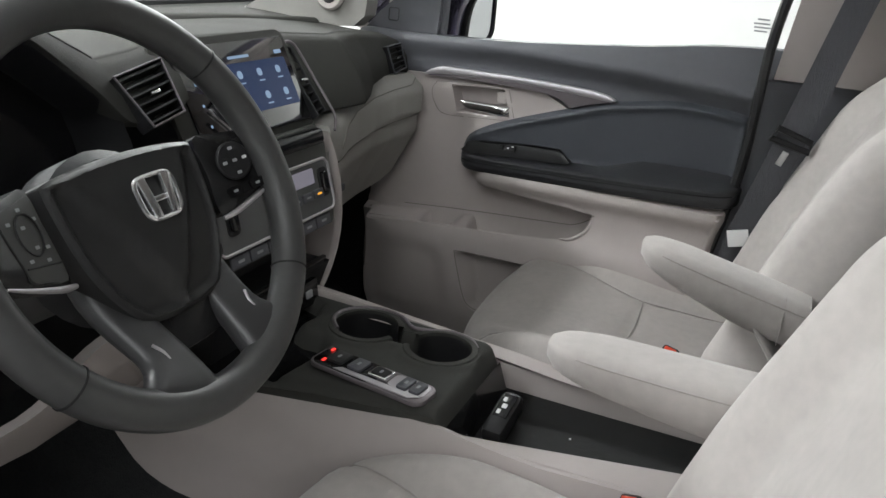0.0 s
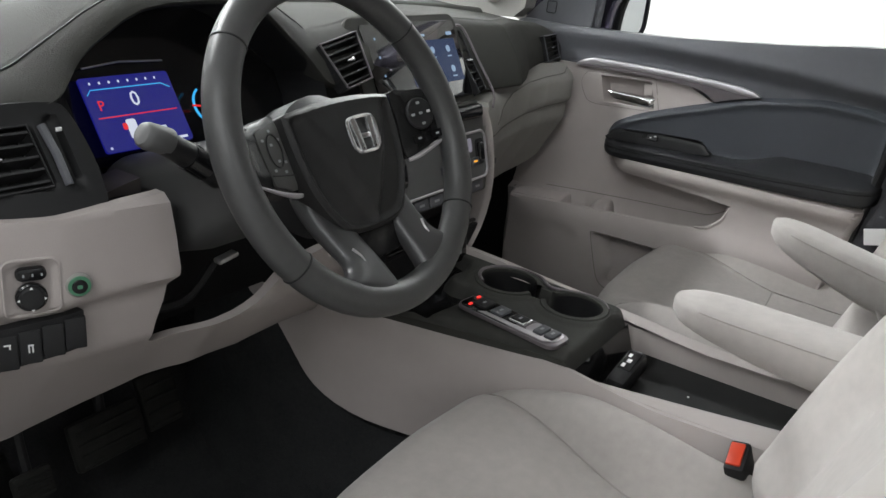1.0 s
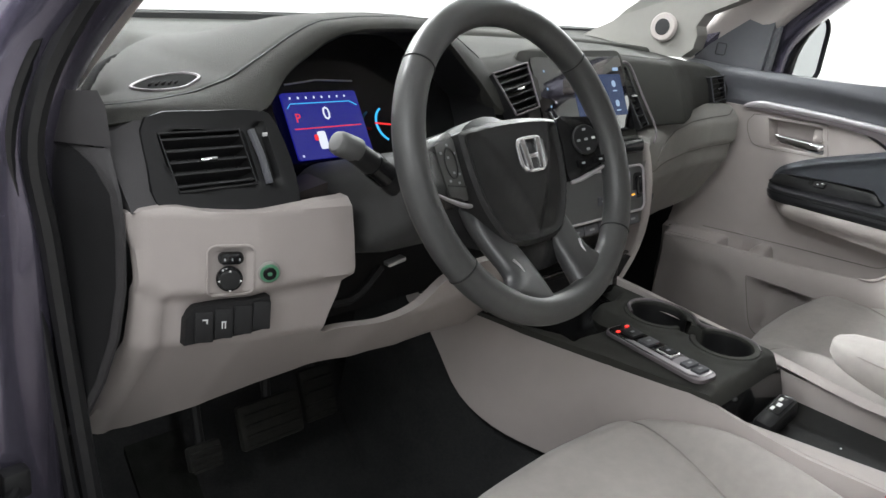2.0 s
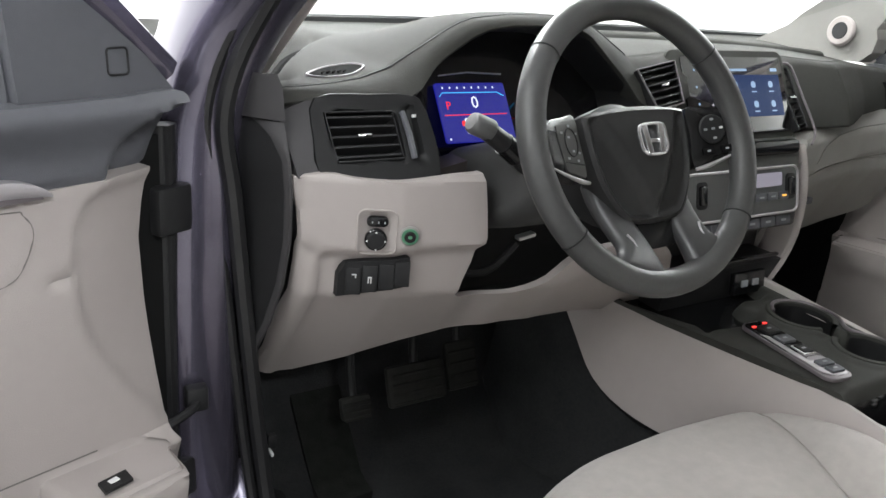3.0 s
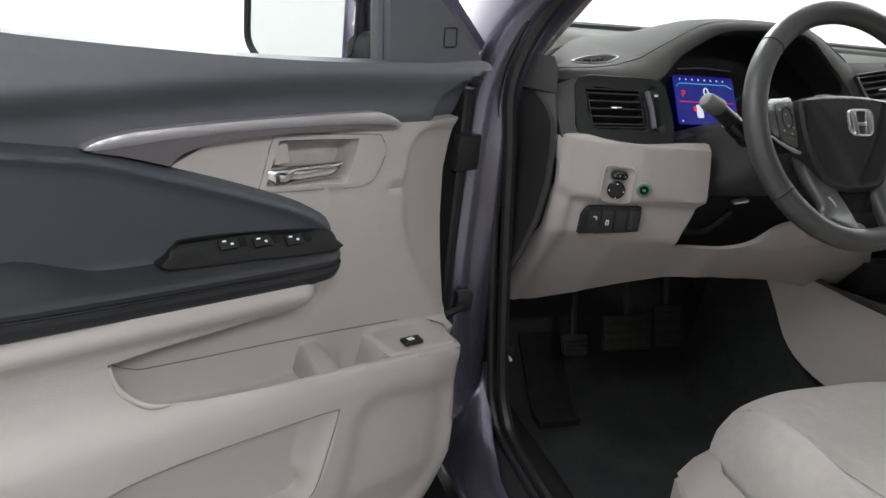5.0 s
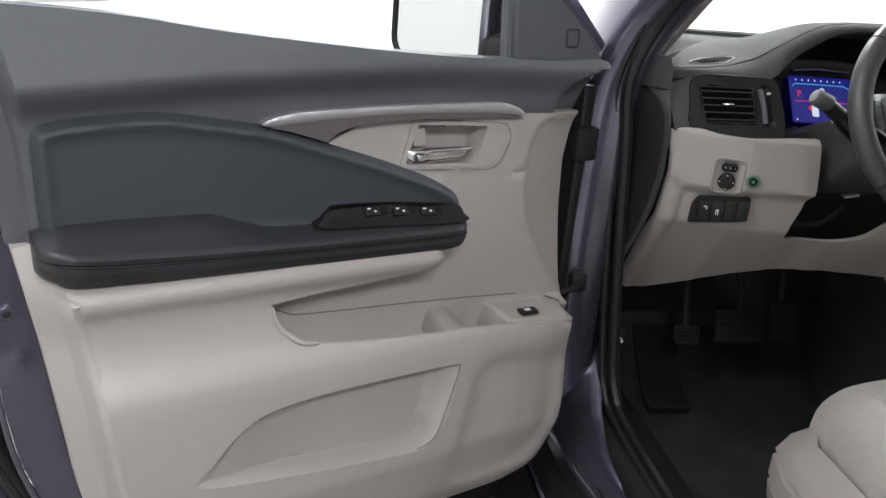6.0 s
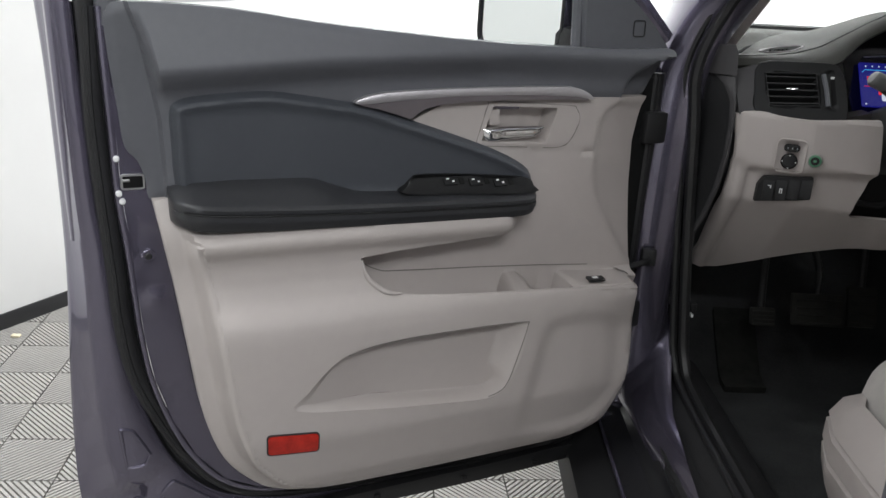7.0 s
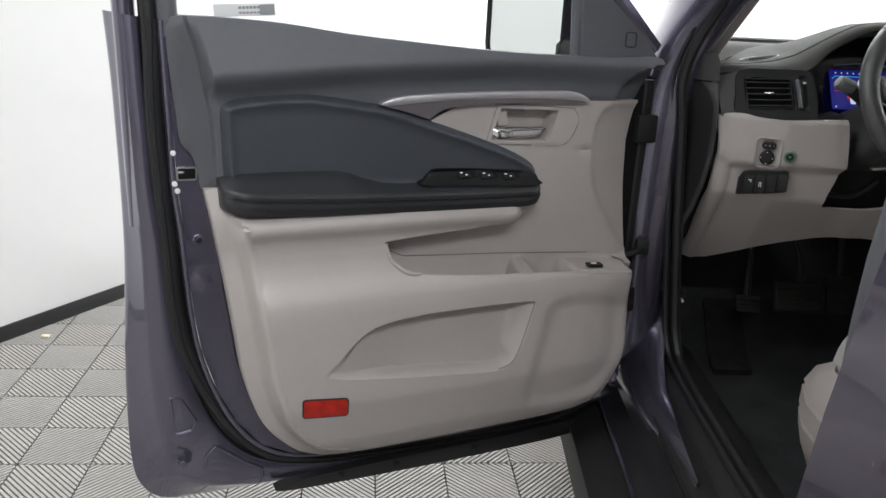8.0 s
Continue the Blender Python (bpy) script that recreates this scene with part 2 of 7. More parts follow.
def block(size, at=(0, 0, 0), bevel=0.004, turn=None, segments=2):
    """A box with rounded edges."""
    bm = bmesh.new()
    bmesh.ops.create_cube(bm, size=1.0)
    bmesh.ops.scale(bm, verts=bm.verts, vec=Vector(size))
    if bevel:
        bmesh.ops.bevel(bm, geom=bm.edges[:], offset=min(bevel, min(size) * 0.45), segments=segments, profile=0.5, affect="EDGES")
    m = Matrix.Translation(at)
    if turn is not None:
        m = m @ turn
    bmesh.ops.transform(bm, matrix=m, verts=bm.verts)
    return bm


def disc(radius, depth, m, sides=28, bevel=0.0015):
    """A short round pin along z of the pose m."""
    prof = [(0.0, depth), (radius - bevel, depth), (radius, depth - bevel), (radius, 0.0)]
    rings = [[m @ Vector((max(r, 1e-5) * math.cos(2 * math.pi * k / sides), max(r, 1e-5) * math.sin(2 * math.pi * k / sides), z)) for k in range(sides)] for r, z in prof]
    return loft(rings, caps=True)


def plate(poly, thick, m, bevel=0.0):
    """A flat outline of points (x, y), given thickness along z of the pose m."""
    bm = bmesh.new()
    f = bm.faces.new([bm.verts.new((p[0], p[1], 0)) for p in poly])
    made = bmesh.ops.extrude_face_region(bm, geom=[f])["geom"]
    top = [g for g in made if isinstance(g, bmesh.types.BMVert)]
    bmesh.ops.translate(bm, verts=top, vec=(0, 0, thick))
    if bevel:
        edges = [e for e in bm.edges if all(v in top for v in e.verts)]
        bmesh.ops.bevel(bm, geom=edges, offset=bevel, segments=2, profile=0.5, affect="EDGES")
    bmesh.ops.transform(bm, matrix=m, verts=bm.verts)
    return bm


def rounded(w, h, r, k=5, cx=0.0, cy=0.0):
    out = []
    for sx, sy, a0 in ((1, 1, 0), (-1, 1, 90), (-1, -1, 180), (1, -1, 270)):
        for i in range(k + 1):
            a = radians(a0 + 90 * i / k)
            out.append((cx + sx * (w / 2 - r) + r * math.cos(a), cy + sy * (h / 2 - r) + r * math.sin(a)))
    return out


def basis(origin, ex, ey, ez):
    m = Matrix.Identity(4)
    for i, v in enumerate((ex, ey, ez)):
        v = Vector(v)
        for j in range(3):
            m[j][i] = v[j]
    m.translation = Vector(origin)
    return m


def lettering(text, size, m, mat, parent, name="lettering", depth=0.0004, label=""):
    cu = bpy.data.curves.new("tmp", "FONT")
    cu.body, cu.size, cu.align_x, cu.align_y, cu.extrude = text, size, "CENTER", "CENTER", depth
    cu.resolution_u = 2
    ob = new("tmp", cu)
    me = bpy.data.meshes.new_from_object(ob)
    bpy.data.objects.remove(ob)
    me.transform(m)
    bm = bmesh.new()
    bm.from_mesh(me)
    bpy.data.meshes.remove(me)
    return link(name, bm, mat, parent, label, smooth=0)

# ---- the room ----
WALL_LINE = (Vector((-2.862, 1.172, 0)), Vector((0.457, 0.889, 0)))
p0, p1 = WALL_LINE[0] - 5 * WALL_LINE[1], WALL_LINE[0] + 4.6 * WALL_LINE[1]
CORNERS = [(p0.x, p0.y), (p1.x, p1.y), (4.6, p1.y), (4.6, -5.2), (p0.x, -5.2)]


def room_wall(name, a, b):
    a, b = Vector((*a, 0)), Vector((*b, 0))
    t = (b - a).normalized()
    n = Vector((-t.y, t.x, 0))
    bm = loft([[p + n * w + Vector((0, 0, z)) for w, z in ((0, 0), (0, 3.5), (0.15, 3.5), (0.15, 0))] for p in (a, b)])
    # the two unseen walls behind the camera are darkened to hold ambient light down
    grey = name in ("wall_south", "wall_southwest")
    wall = tagged(link(name, bm, DIMMING_WALL if grey else WHITE_WALL, smooth=0), "unseen workshop wall, greyed to lower the bounced light" if grey else "plain white painted workshop wall", "wall", kind="structure")
    bm = loft([[p - n * w + Vector((0, 0, z)) for w, z in ((0, 0.0), (0, 0.05), (0.008, 0.05), (0.014, 0.03), (0.02, 0.0))] for p in (a, b)])
    base = link("baseboard", bm, RUBBER, smooth=0)
    tagged(base, "black rubber skirting along the wall", "skirting", kind="structure")
    return wall


for name, i in (("wall_west", 0), ("wall_north", 1), ("wall_east", 2), ("wall_south", 3), ("wall_southwest", 4)):
    room_wall(name, CORNERS[i], CORNERS[(i + 1) % 5])
bm = bmesh.new()
bm.faces.new([bm.verts.new((x, y, -0.012)) for x, y in CORNERS])
floor = tagged(link("floor", bm, DRAIN, smooth=0), "workshop floor of grey ribbed plastic tiles", "floor", kind="structure")
bm = bmesh.new()
bm.faces.new([bm.verts.new((x, y, 3.5)) for x, y in CORNERS])
tagged(link("ceiling", bm, WHITE_WALL, smooth=0), "white workshop ceiling", "ceiling", kind="structure")

# ---- car body ----
CX = 0.04
car = thing("car_body", "dark violet-grey metallic car body with open driver door", "car", kind="structure")


def mirrored(pts):
    return [(2 * CX - p[0], p[1], p[2]) for p in pts]


def pillar_bar(pts, w, d, mat, name, label=""):
    """A bar of oblong section along a line."""
    path = smooth_line(pts, 5, closed=False)
    rings = []
    for i, p in enumerate(path):
        a, b = path[max(0, i - 1)], path[min(len(path) - 1, i + 1)]
        t = (b - a).normalized()
        s = Vector((1, 0, 0)) - t * t.x
        s.normalize()
        f = t.cross(s)
        rings.append([p + s * x + f * y for x, y in rounded(w, d, min(w, d) * 0.35, 3)])
    return part(name, loft(rings), mat, car, label)


# hinge pillars and windscreen pillars
for side in (0, 1):
    flip = mirrored if side else list
    pillar_bar(flip([(-0.850, 0.34, 0.28), (-0.861, 0.33, 0.5), (-0.866, 0.325, 0.75), (-0.861, 0.33, 0.98), (-0.847, 0.335, 1.12), (-0.806, 0.30, 1.25), (-0.758, 0.18, 1.38), (-0.71, 0.0, 1.52), (-0.67, -0.25, 1.62)]), 0.102, 0.16, PAINT, "pillar")
    # flat matt black sheet, shade behind the hinges put into its colour
    part("hinge_recess", patch([(-0.945, 0.40), (-0.945, 1.13), (-0.86, 1.15), (-0.86, 0.40)] if not side else [(0.94, 0.40), (0.94, 1.15), (1.025, 1.13), (1.025, 0.40)], 0.1, lambda a, b: (a, 0.318, b), back=(0, 0.02, 0)), MATT, car, "flat black sheet standing in for the shade behind the door hinges")
    # roof rail and centre pillar
    pillar_bar(flip([(-0.66, -0.2, 1.61), (-0.65, -0.6, 1.66), (-0.65, -1.2, 1.67), (-0.66, -2.2, 1.62)]), 0.09, 0.08, PAINT, "roof_rail")
    # rocker cladding, painted sill
    mx = (lambda x: 2 * CX - x) if side else (lambda x: x)
    bm = loft([[(mx(x), y, z) for x, z in ((-0.975, 0.20), (-1.005, 0.24), (-1.005, 0.33), (-0.985, 0.352), (-0.93, 0.365), (-0.925, 0.20))] for y in (0.34, 0.28, -0.4, -0.9)])
    part("rocker_cladding", bm, BLACK, car, "black plastic rocker cladding")
    bm = loft([[(mx(x), y, z) for x, z in ((-0.93, 0.24), (-0.935, 0.372), (-0.918, 0.388), (-0.890, 0.394), (-0.878, 0.410), (-0.872, 0.436), (-0.84, 0.440), (-0.84, 0.24))] for y in (0.30, 0.1, -0.4, -0.9)])
    part("sill", bm, SILL, car, "black door sill")
    part("sill_edge", tube([(mx(-0.936), y, 0.378) for y in (0.30, 0.1, -0.4, -0.9)], 0.004, 6), PAINT, car, "painted edge of the door sill")

# rear part of the body, closed rear doors
for side in (0, 1):
    def rear_skin(a, b, s=side):
        z = b
        x = -0.935 - 0.03 * math.sin(max(0.0, min(1.0, (z - 0.35) / 0.8)) * math.pi)
        return ((2 * CX - x) if s else x, a, z)
    bm = patch([(-0.83, 0.40), (-0.785, 0.8), (-0.81, 1.08), (-0.86, 1.18), (-2.6, 1.22), (-2.6, 0.35)], 0.08, rear_skin, back=(-0.12 if side else 0.12, 0, 0))
    part("rear_door_panel", bm, PAINT, car, "closed rear door panel in violet-grey paint")
    x1, x2 = ((2 * CX + 0.84), (2 * CX + 0.68)) if side else (-0.84, -0.68)
    bm = patch([(-0.86, 1.17), (-0.90, 1.60), (-2.5, 1.60), (-2.6, 1.20)], 0.2, lambda a, b, x1=x1, x2=x2: (x1 + (x2 - x1) * (b - 1.17) / 0.43, a, b), back=(-0.01 if side else 0.01, 0, 0))
    part("rear_window", bm, DARK_GLASS, car, "dark privacy glass rear window")
    pillar_bar((mirrored if side else list)([(-0.80, -0.72, 0.35), (-0.82, -0.70, 0.8), (-0.80, -0.70, 1.15), (-0.70, -0.78, 1.62)]), 0.12, 0.14, CHARCOAL, "centre_pillar")
# roof and rear end
bm = patch([(-0.70, -0.3), (0.78, -0.3), (0.78, -2.6), (-0.70, -2.6)], 0.1, lambda a, b: (a, b, 1.66 - 0.06 * ((a - CX) / 0.74) ** 2 - 0.05 * max(0.0, b + 0.9)), back=(0, 0, -0.03))
part("roof", bm, PAINT, car)
bm = patch([(-0.9, 0.3), (0.98, 0.3), (0.98, 1.2), (0.74, 1.62), (-0.66, 1.62), (-0.9, 1.2)], 0.3, lambda a, b: (a, -2.6, b), back=(0, 0.05, 0))
part("tailgate", bm, CHARCOAL, car)
# bonnet in front of the windscreen
bm = patch([(-0.86, 0.88), (0.94, 0.88), (0.90, 1.9), (-0.82, 1.9)], 0.1, lambda a, b: (a, b, 0.99 - 0.12 * (b - 0.88) - 0.06 * ((a - CX) / 0.9) ** 2), back=(0, 0, -0.25))
part("bonnet", bm, PAINT, car)
for side in (0, 1):
    x0 = (2 * CX + 0.93) if side else -0.93
    bm = patch([(0.36, 0.30), (0.36, 1.06), (0.9, 1.08), (1.9, 0.95), (1.9, 0.3)], 0.12, lambda a, b, x0=x0, s=side: (x0 + (0.03 if s else -0.03) * math.sin((b - 0.3) / 0.8 * math.pi), a, b), back=(-0.1 if side else 0.1, 0, 0))
    part("wing", bm, PAINT, car)
# windscreen
bm = patch([(-0.70, 0.88), (0.78, 0.88), (0.66, -0.22), (-0.58, -0.22)], 0.12, lambda a, b: (a, b - 0.10 * ((a - CX) / 0.74) ** 2, 1.14 + (0.88 - b) * 0.43))
glass = part("windscreen", bm, TINTED, car)
glass.visible_shadow = False

# cabin floor, toe board, side linings
bm = patch([(-0.74, -2.55), (0.82, -2.55), (0.82, 0.95), (-0.74, 0.95)], 0.06, lambda a, b: (a, min(b, 0.70), 0.40 + max(0.0, b - 0.40) * 0.9 + 0.12 * step_up(0.10, 0.05, abs(a - CX) - 0.05) + 0.003 * noise.noise(Vector((a * 30, b * 30, 0)))))
carpet = tagged(link("carpet", bm, CARPET), "worn black carpet in the footwells", "carpet", kind="structure")
for side in (0, 1):
    x = 0.795 if side else -0.775
    bm = patch([(0.30, 0.42), (0.30, 0.80), (0.85, 0.95), (0.85, 0.42)], 0.06, lambda a, b, x=x: (x, a, b), back=(0.03 if side else -0.03, 0, 0))
    part("kick_panel", bm, BLACK, car)
    bm = loft([[(x0, y, z) for x0, z in (((2 * CX - q) if side else q, z) for q, z in ((-0.870, 0.432), (-0.868, 0.452), (-0.852, 0.462), (-0.826, 0.464), (-0.815, 0.480), (-0.79, 0.488), (-0.75, 0.486), (-0.71, 0.46), (-0.70, 0.38)))] for y in (0.36, 0.1, -0.3, -0.8)], closed=False)
    part("sill_trim", bm, BLACK, car)
bm = patch([(-0.74, 0.6), (0.82, 0.6), (0.82, 1.14), (-0.74, 1.14)], 0.1, lambda a, b: (a, 0.72 + 0.1 * (b - 0.6), b))
part("firewall", bm, BLACK, car)
# painted flange where the hinge pillar runs out into the sill
rows = []
for y, xl, xr in ((0.33, -0.905, -0.790), (0.26, -0.896, -0.800), (0.18, -0.888, -0.815), (0.10, -0.882, -0.826), (0.0, -0.874, -0.836), (-0.08, -0.868, -0.844), (-0.16, -0.862, -0.850), (-0.24, -0.858, -0.855)):
    rise = 0.16 * step_up(0.10, 0.40, y)
    rows.append([(xl, y, 0.420), (xl + 0.003, y, 0.444 + 0.3 * rise), (xl + 0.35 * (xr - xl), y, 0.460 + 0.6 * rise), (xl + 0.7 * (xr - xl), y, 0.470 + rise), (xr, y, 0.474 + rise), (xr + 0.004, y, 0.43)])
part("sill_flange", loft(rows, closed=False), PAINT, car, "painted flange between hinge pillar and sill", 60)
# black seal round the driver door opening
seal = [(-0.775, -0.68, 0.50), (-0.775, -0.3, 0.492), (-0.778, 0.12, 0.495), (-0.782, 0.215, 0.53), (-0.79, 0.24, 0.62), (-0.808, 0.245, 0.80), (-0.825, 0.25, 1.0), (-0.835, 0.25, 1.12), (-0.80, 0.215, 1.24), (-0.745, 0.09, 1.38), (-0.69, -0.1, 1.52), (-0.65, -0.32, 1.60)]
part("door_seal", tube(smooth_line(seal, 5, closed=False), 0.011, 8, up=(1, 0, 0)), RUBBER, car, "black rubber door seal")
part("door_seal", tube([p + Vector((-0.019, 0.010, 0.0)) for p in smooth_line(seal, 5, closed=False)], 0.0075, 8, up=(1, 0, 0)), RUBBER, car, "black rubber outer door seal")
part("door_seal", tube(mirrored(smooth_line(seal, 5, closed=False)), 0.011, 8), RUBBER, car)


# ---- front doors ----
CARD = [(0.040, 1.062), (0.052, 0.98), (0.048, 0.86), (0.044, 0.72), (0.042, 0.60)] + [(p.x, p.y) for p in smooth_line([Vector(q) for q in ((0.045, 0.565), (0.060, 0.506), (0.104, 0.434), (0.186, 0.398), (0.323, 0.392), (0.513, 0.390), (0.660, 0.393), (0.731, 0.408), (0.776, 0.437), (0.824, 0.496), (0.852, 0.577), (0.864, 0.654))], 4, closed=False)] + [(0.884, 0.799), (0.906, 0.925), (0.60, 0.93), (0.53, 1.02), (0.444, 1.062), (0.165, 1.064)]
HANDLE_CUP = smooth_line([(0.380, 0.998), (0.378, 1.008), (0.366, 1.046), (0.361, 1.0515), (0.352, 1.052), (0.252, 1.048), (0.245, 1.046), (0.243, 1.040), (0.256, 0.994), (0.261, 0.988), (0.270, 0.9875), (0.372, 0.993)], 2)
BEZEL = smooth_line([(0.391, 0.990), (0.386, 1.010), (0.373, 1.056), (0.365, 1.060), (0.220, 1.0515), (0.203, 1.046), (0.194, 1.030), (0.198, 1.010), (0.211, 0.988), (0.226, 0.980), (0.26, 0.979), (0.38, 0.986)], 3)
# the recess under the armrest: overhang edge, tip, then along the map pocket
RECESS = [(-0.1, 1.2), (0.29, 1.2), (0.295, 0.874), (0.318, 0.861), (0.338, 0.852), (0.37, 0.8450), (0.451, 0.839), (0.549, 0.833), (0.606, 0.827), (0.602, 0.803), (0.586, 0.784), (0.568, 0.773), (0.51, 0.766), (0.408, 0.757), (0.299, 0.752), (0.194, 0.744), (0.108, 0.736), (0.04, 0.729), (-0.1, 0.72)]
CUTS = ring_cuts(RECESS, (-0.002, 0.003, 0.009), lambda u, z: u > 0.28 and z < 0.88)
POCKET_LOW = smooth_line([(0.723, 0.604), (0.705, 0.631), (0.664, 0.672), (0.625, 0.691), (0.56, 0.700), (0.492, 0.702), (0.40, 0.702), (0.325, 0.699), (0.319, 0.690), (0.328, 0.647), (0.343, 0.606), (0.362, 0.580), (0.392, 0.569), (0.48, 0.575), (0.598, 0.586)], 3)
CUTS += ring_cuts(POCKET_LOW, (0.0,))
CUTS += [(p, q, (0.0, 0.006, -0.006)) for p, q in (((0.352, 1.052), (0.252, 1.048)), ((0.243, 1.040), (0.256, 0.994)), ((0.270, 0.9875), (0.372, 0.993)), ((0.378, 1.008), (0.366, 1.046)))]
SPEAKER = smooth_line([(0.262, 0.690), (0.12, 0.676), (0.098, 0.610), (0.116, 0.530), (0.180, 0.478), (0.285, 0.474), (0.318, 0.510), (0.296, 0.61)], 3)
BULGE = [(0.38, 0.045), (0.42, 0.074), (0.47, 0.097), (0.55, 0.110), (0.66, 0.103), (0.72, 0.099), (0.742, 0.095), (0.756, 0.088), (0.775, 0.072), (0.80, 0.062), (0.825, 0.0585), (0.843, 0.0600), (0.851, 0.0660), (0.859, 0.0730), (0.868, 0.0750), (0.885, 0.068), (0.90, 0.04), (0.93, 0.008), (1.0, 0.0)]
FOLD = [(0.73, 0.03), (0.763, 0.057), (0.812, 0.096), (0.864, 0.129), (0.902, 0.146), (0.976, 0.156), (1.021, 0.150), (1.044, 0.136), (1.058, 0.105)]


def groove_z(u):
    """Height of the fine line that runs above the map pocket."""
    return ramp(u, [(0.06, 0.7335), (0.10, 0.7480), (0.14, 0.7520), (0.252, 0.7615), (0.367, 0.7695), (0.476, 0.7755), (0.550, 0.7805), (0.573, 0.790), (0.588, 0.800), (0.602, 0.812)])


def lip_z(u):
    """Height of the map pocket's front lip."""
    return ramp(u, [(0.04, 0.729), (0.108, 0.736), (0.194, 0.743), (0.299, 0.751), (0.408, 0.756), (0.51, 0.7645), (0.568, 0.772), (0.586, 0.782), (0.602, 0.800)])


CUTS += [((a, f(a)), (b, f(b)), (0.0,)) for f in (groove_z, lip_z) for a, b in zip((0.06, 0.10, 0.194, 0.299, 0.408, 0.51, 0.568, 0.586), (0.10, 0.194, 0.299, 0.408, 0.51, 0.568, 0.586, 0.602))]


def card_depth(u, z):
    """How far the door card stands out at a place of the door."""
    rim = inside(CARD, u, z)
    flange = 0.30 + 0.10 * min(1.0, max(0.0, rim / 0.026)) + 0.60 * step_up(0.024, 0.046, rim)
    v = ramp(z, BULGE)
    if z > 0.79:
        v *= step_up(0.285, 0.36, u)
    v *= flange if z < 0.95 else 1.0
    sp = inside(SPEAKER, u, z)
    v -= 0.008 * step_up(-0.016, 0.020, sp) + 0.06 * max(0.0, 0.20 - u) * step_up(0.72, 0.66, z)
    v -= 0.10 * max(0.0, 0.15 - u) * step_up(0.745, 0.70, z)
    f = inside(RECESS, u, z)
    skin = 0.003 - 0.26 * max(0.0, ramp(z, FOLD) - u) - 0.0045 * step_up(0.0, 0.006, ramp(z, FOLD) - u)
    skin -= 0.005 * math.exp(-((u - 0.168) / 0.018) ** 2 - ((z - 0.968) / 0.005) ** 2)
    v += (skin - v) * step_up(-0.002, 0.009, f)
    if z > 0.95:
        v -= 0.034 * step_up(0.0, 0.006, inside(HANDLE_CUP, u, z))
        v += 0.002 * step_up(0.0, 0.003, inside(BEZEL, u, z))
    return v


def in_hole(u, z):
    """The mouth of the map pocket, between its lip and the fine line, and the low recess."""
    return 0.062 < u < 0.600 and lip_z(u) < z < groove_z(u) or inside(POCKET_LOW, u, z) > 0


def inwards(pts, i, closed=True):
    """Unit normal to the left of an outline's direction."""
    n = len(pts)
    a = Vector((*pts[i - 1][:2], 0)) if closed or i else Vector((*pts[0][:2], 0))
    b = Vector((*pts[(i + 1) % n][:2], 0)) if closed or i < n - 1 else Vector((*pts[-1][:2], 0))
    t = (b - a).normalized()
    return -t.y, t.x


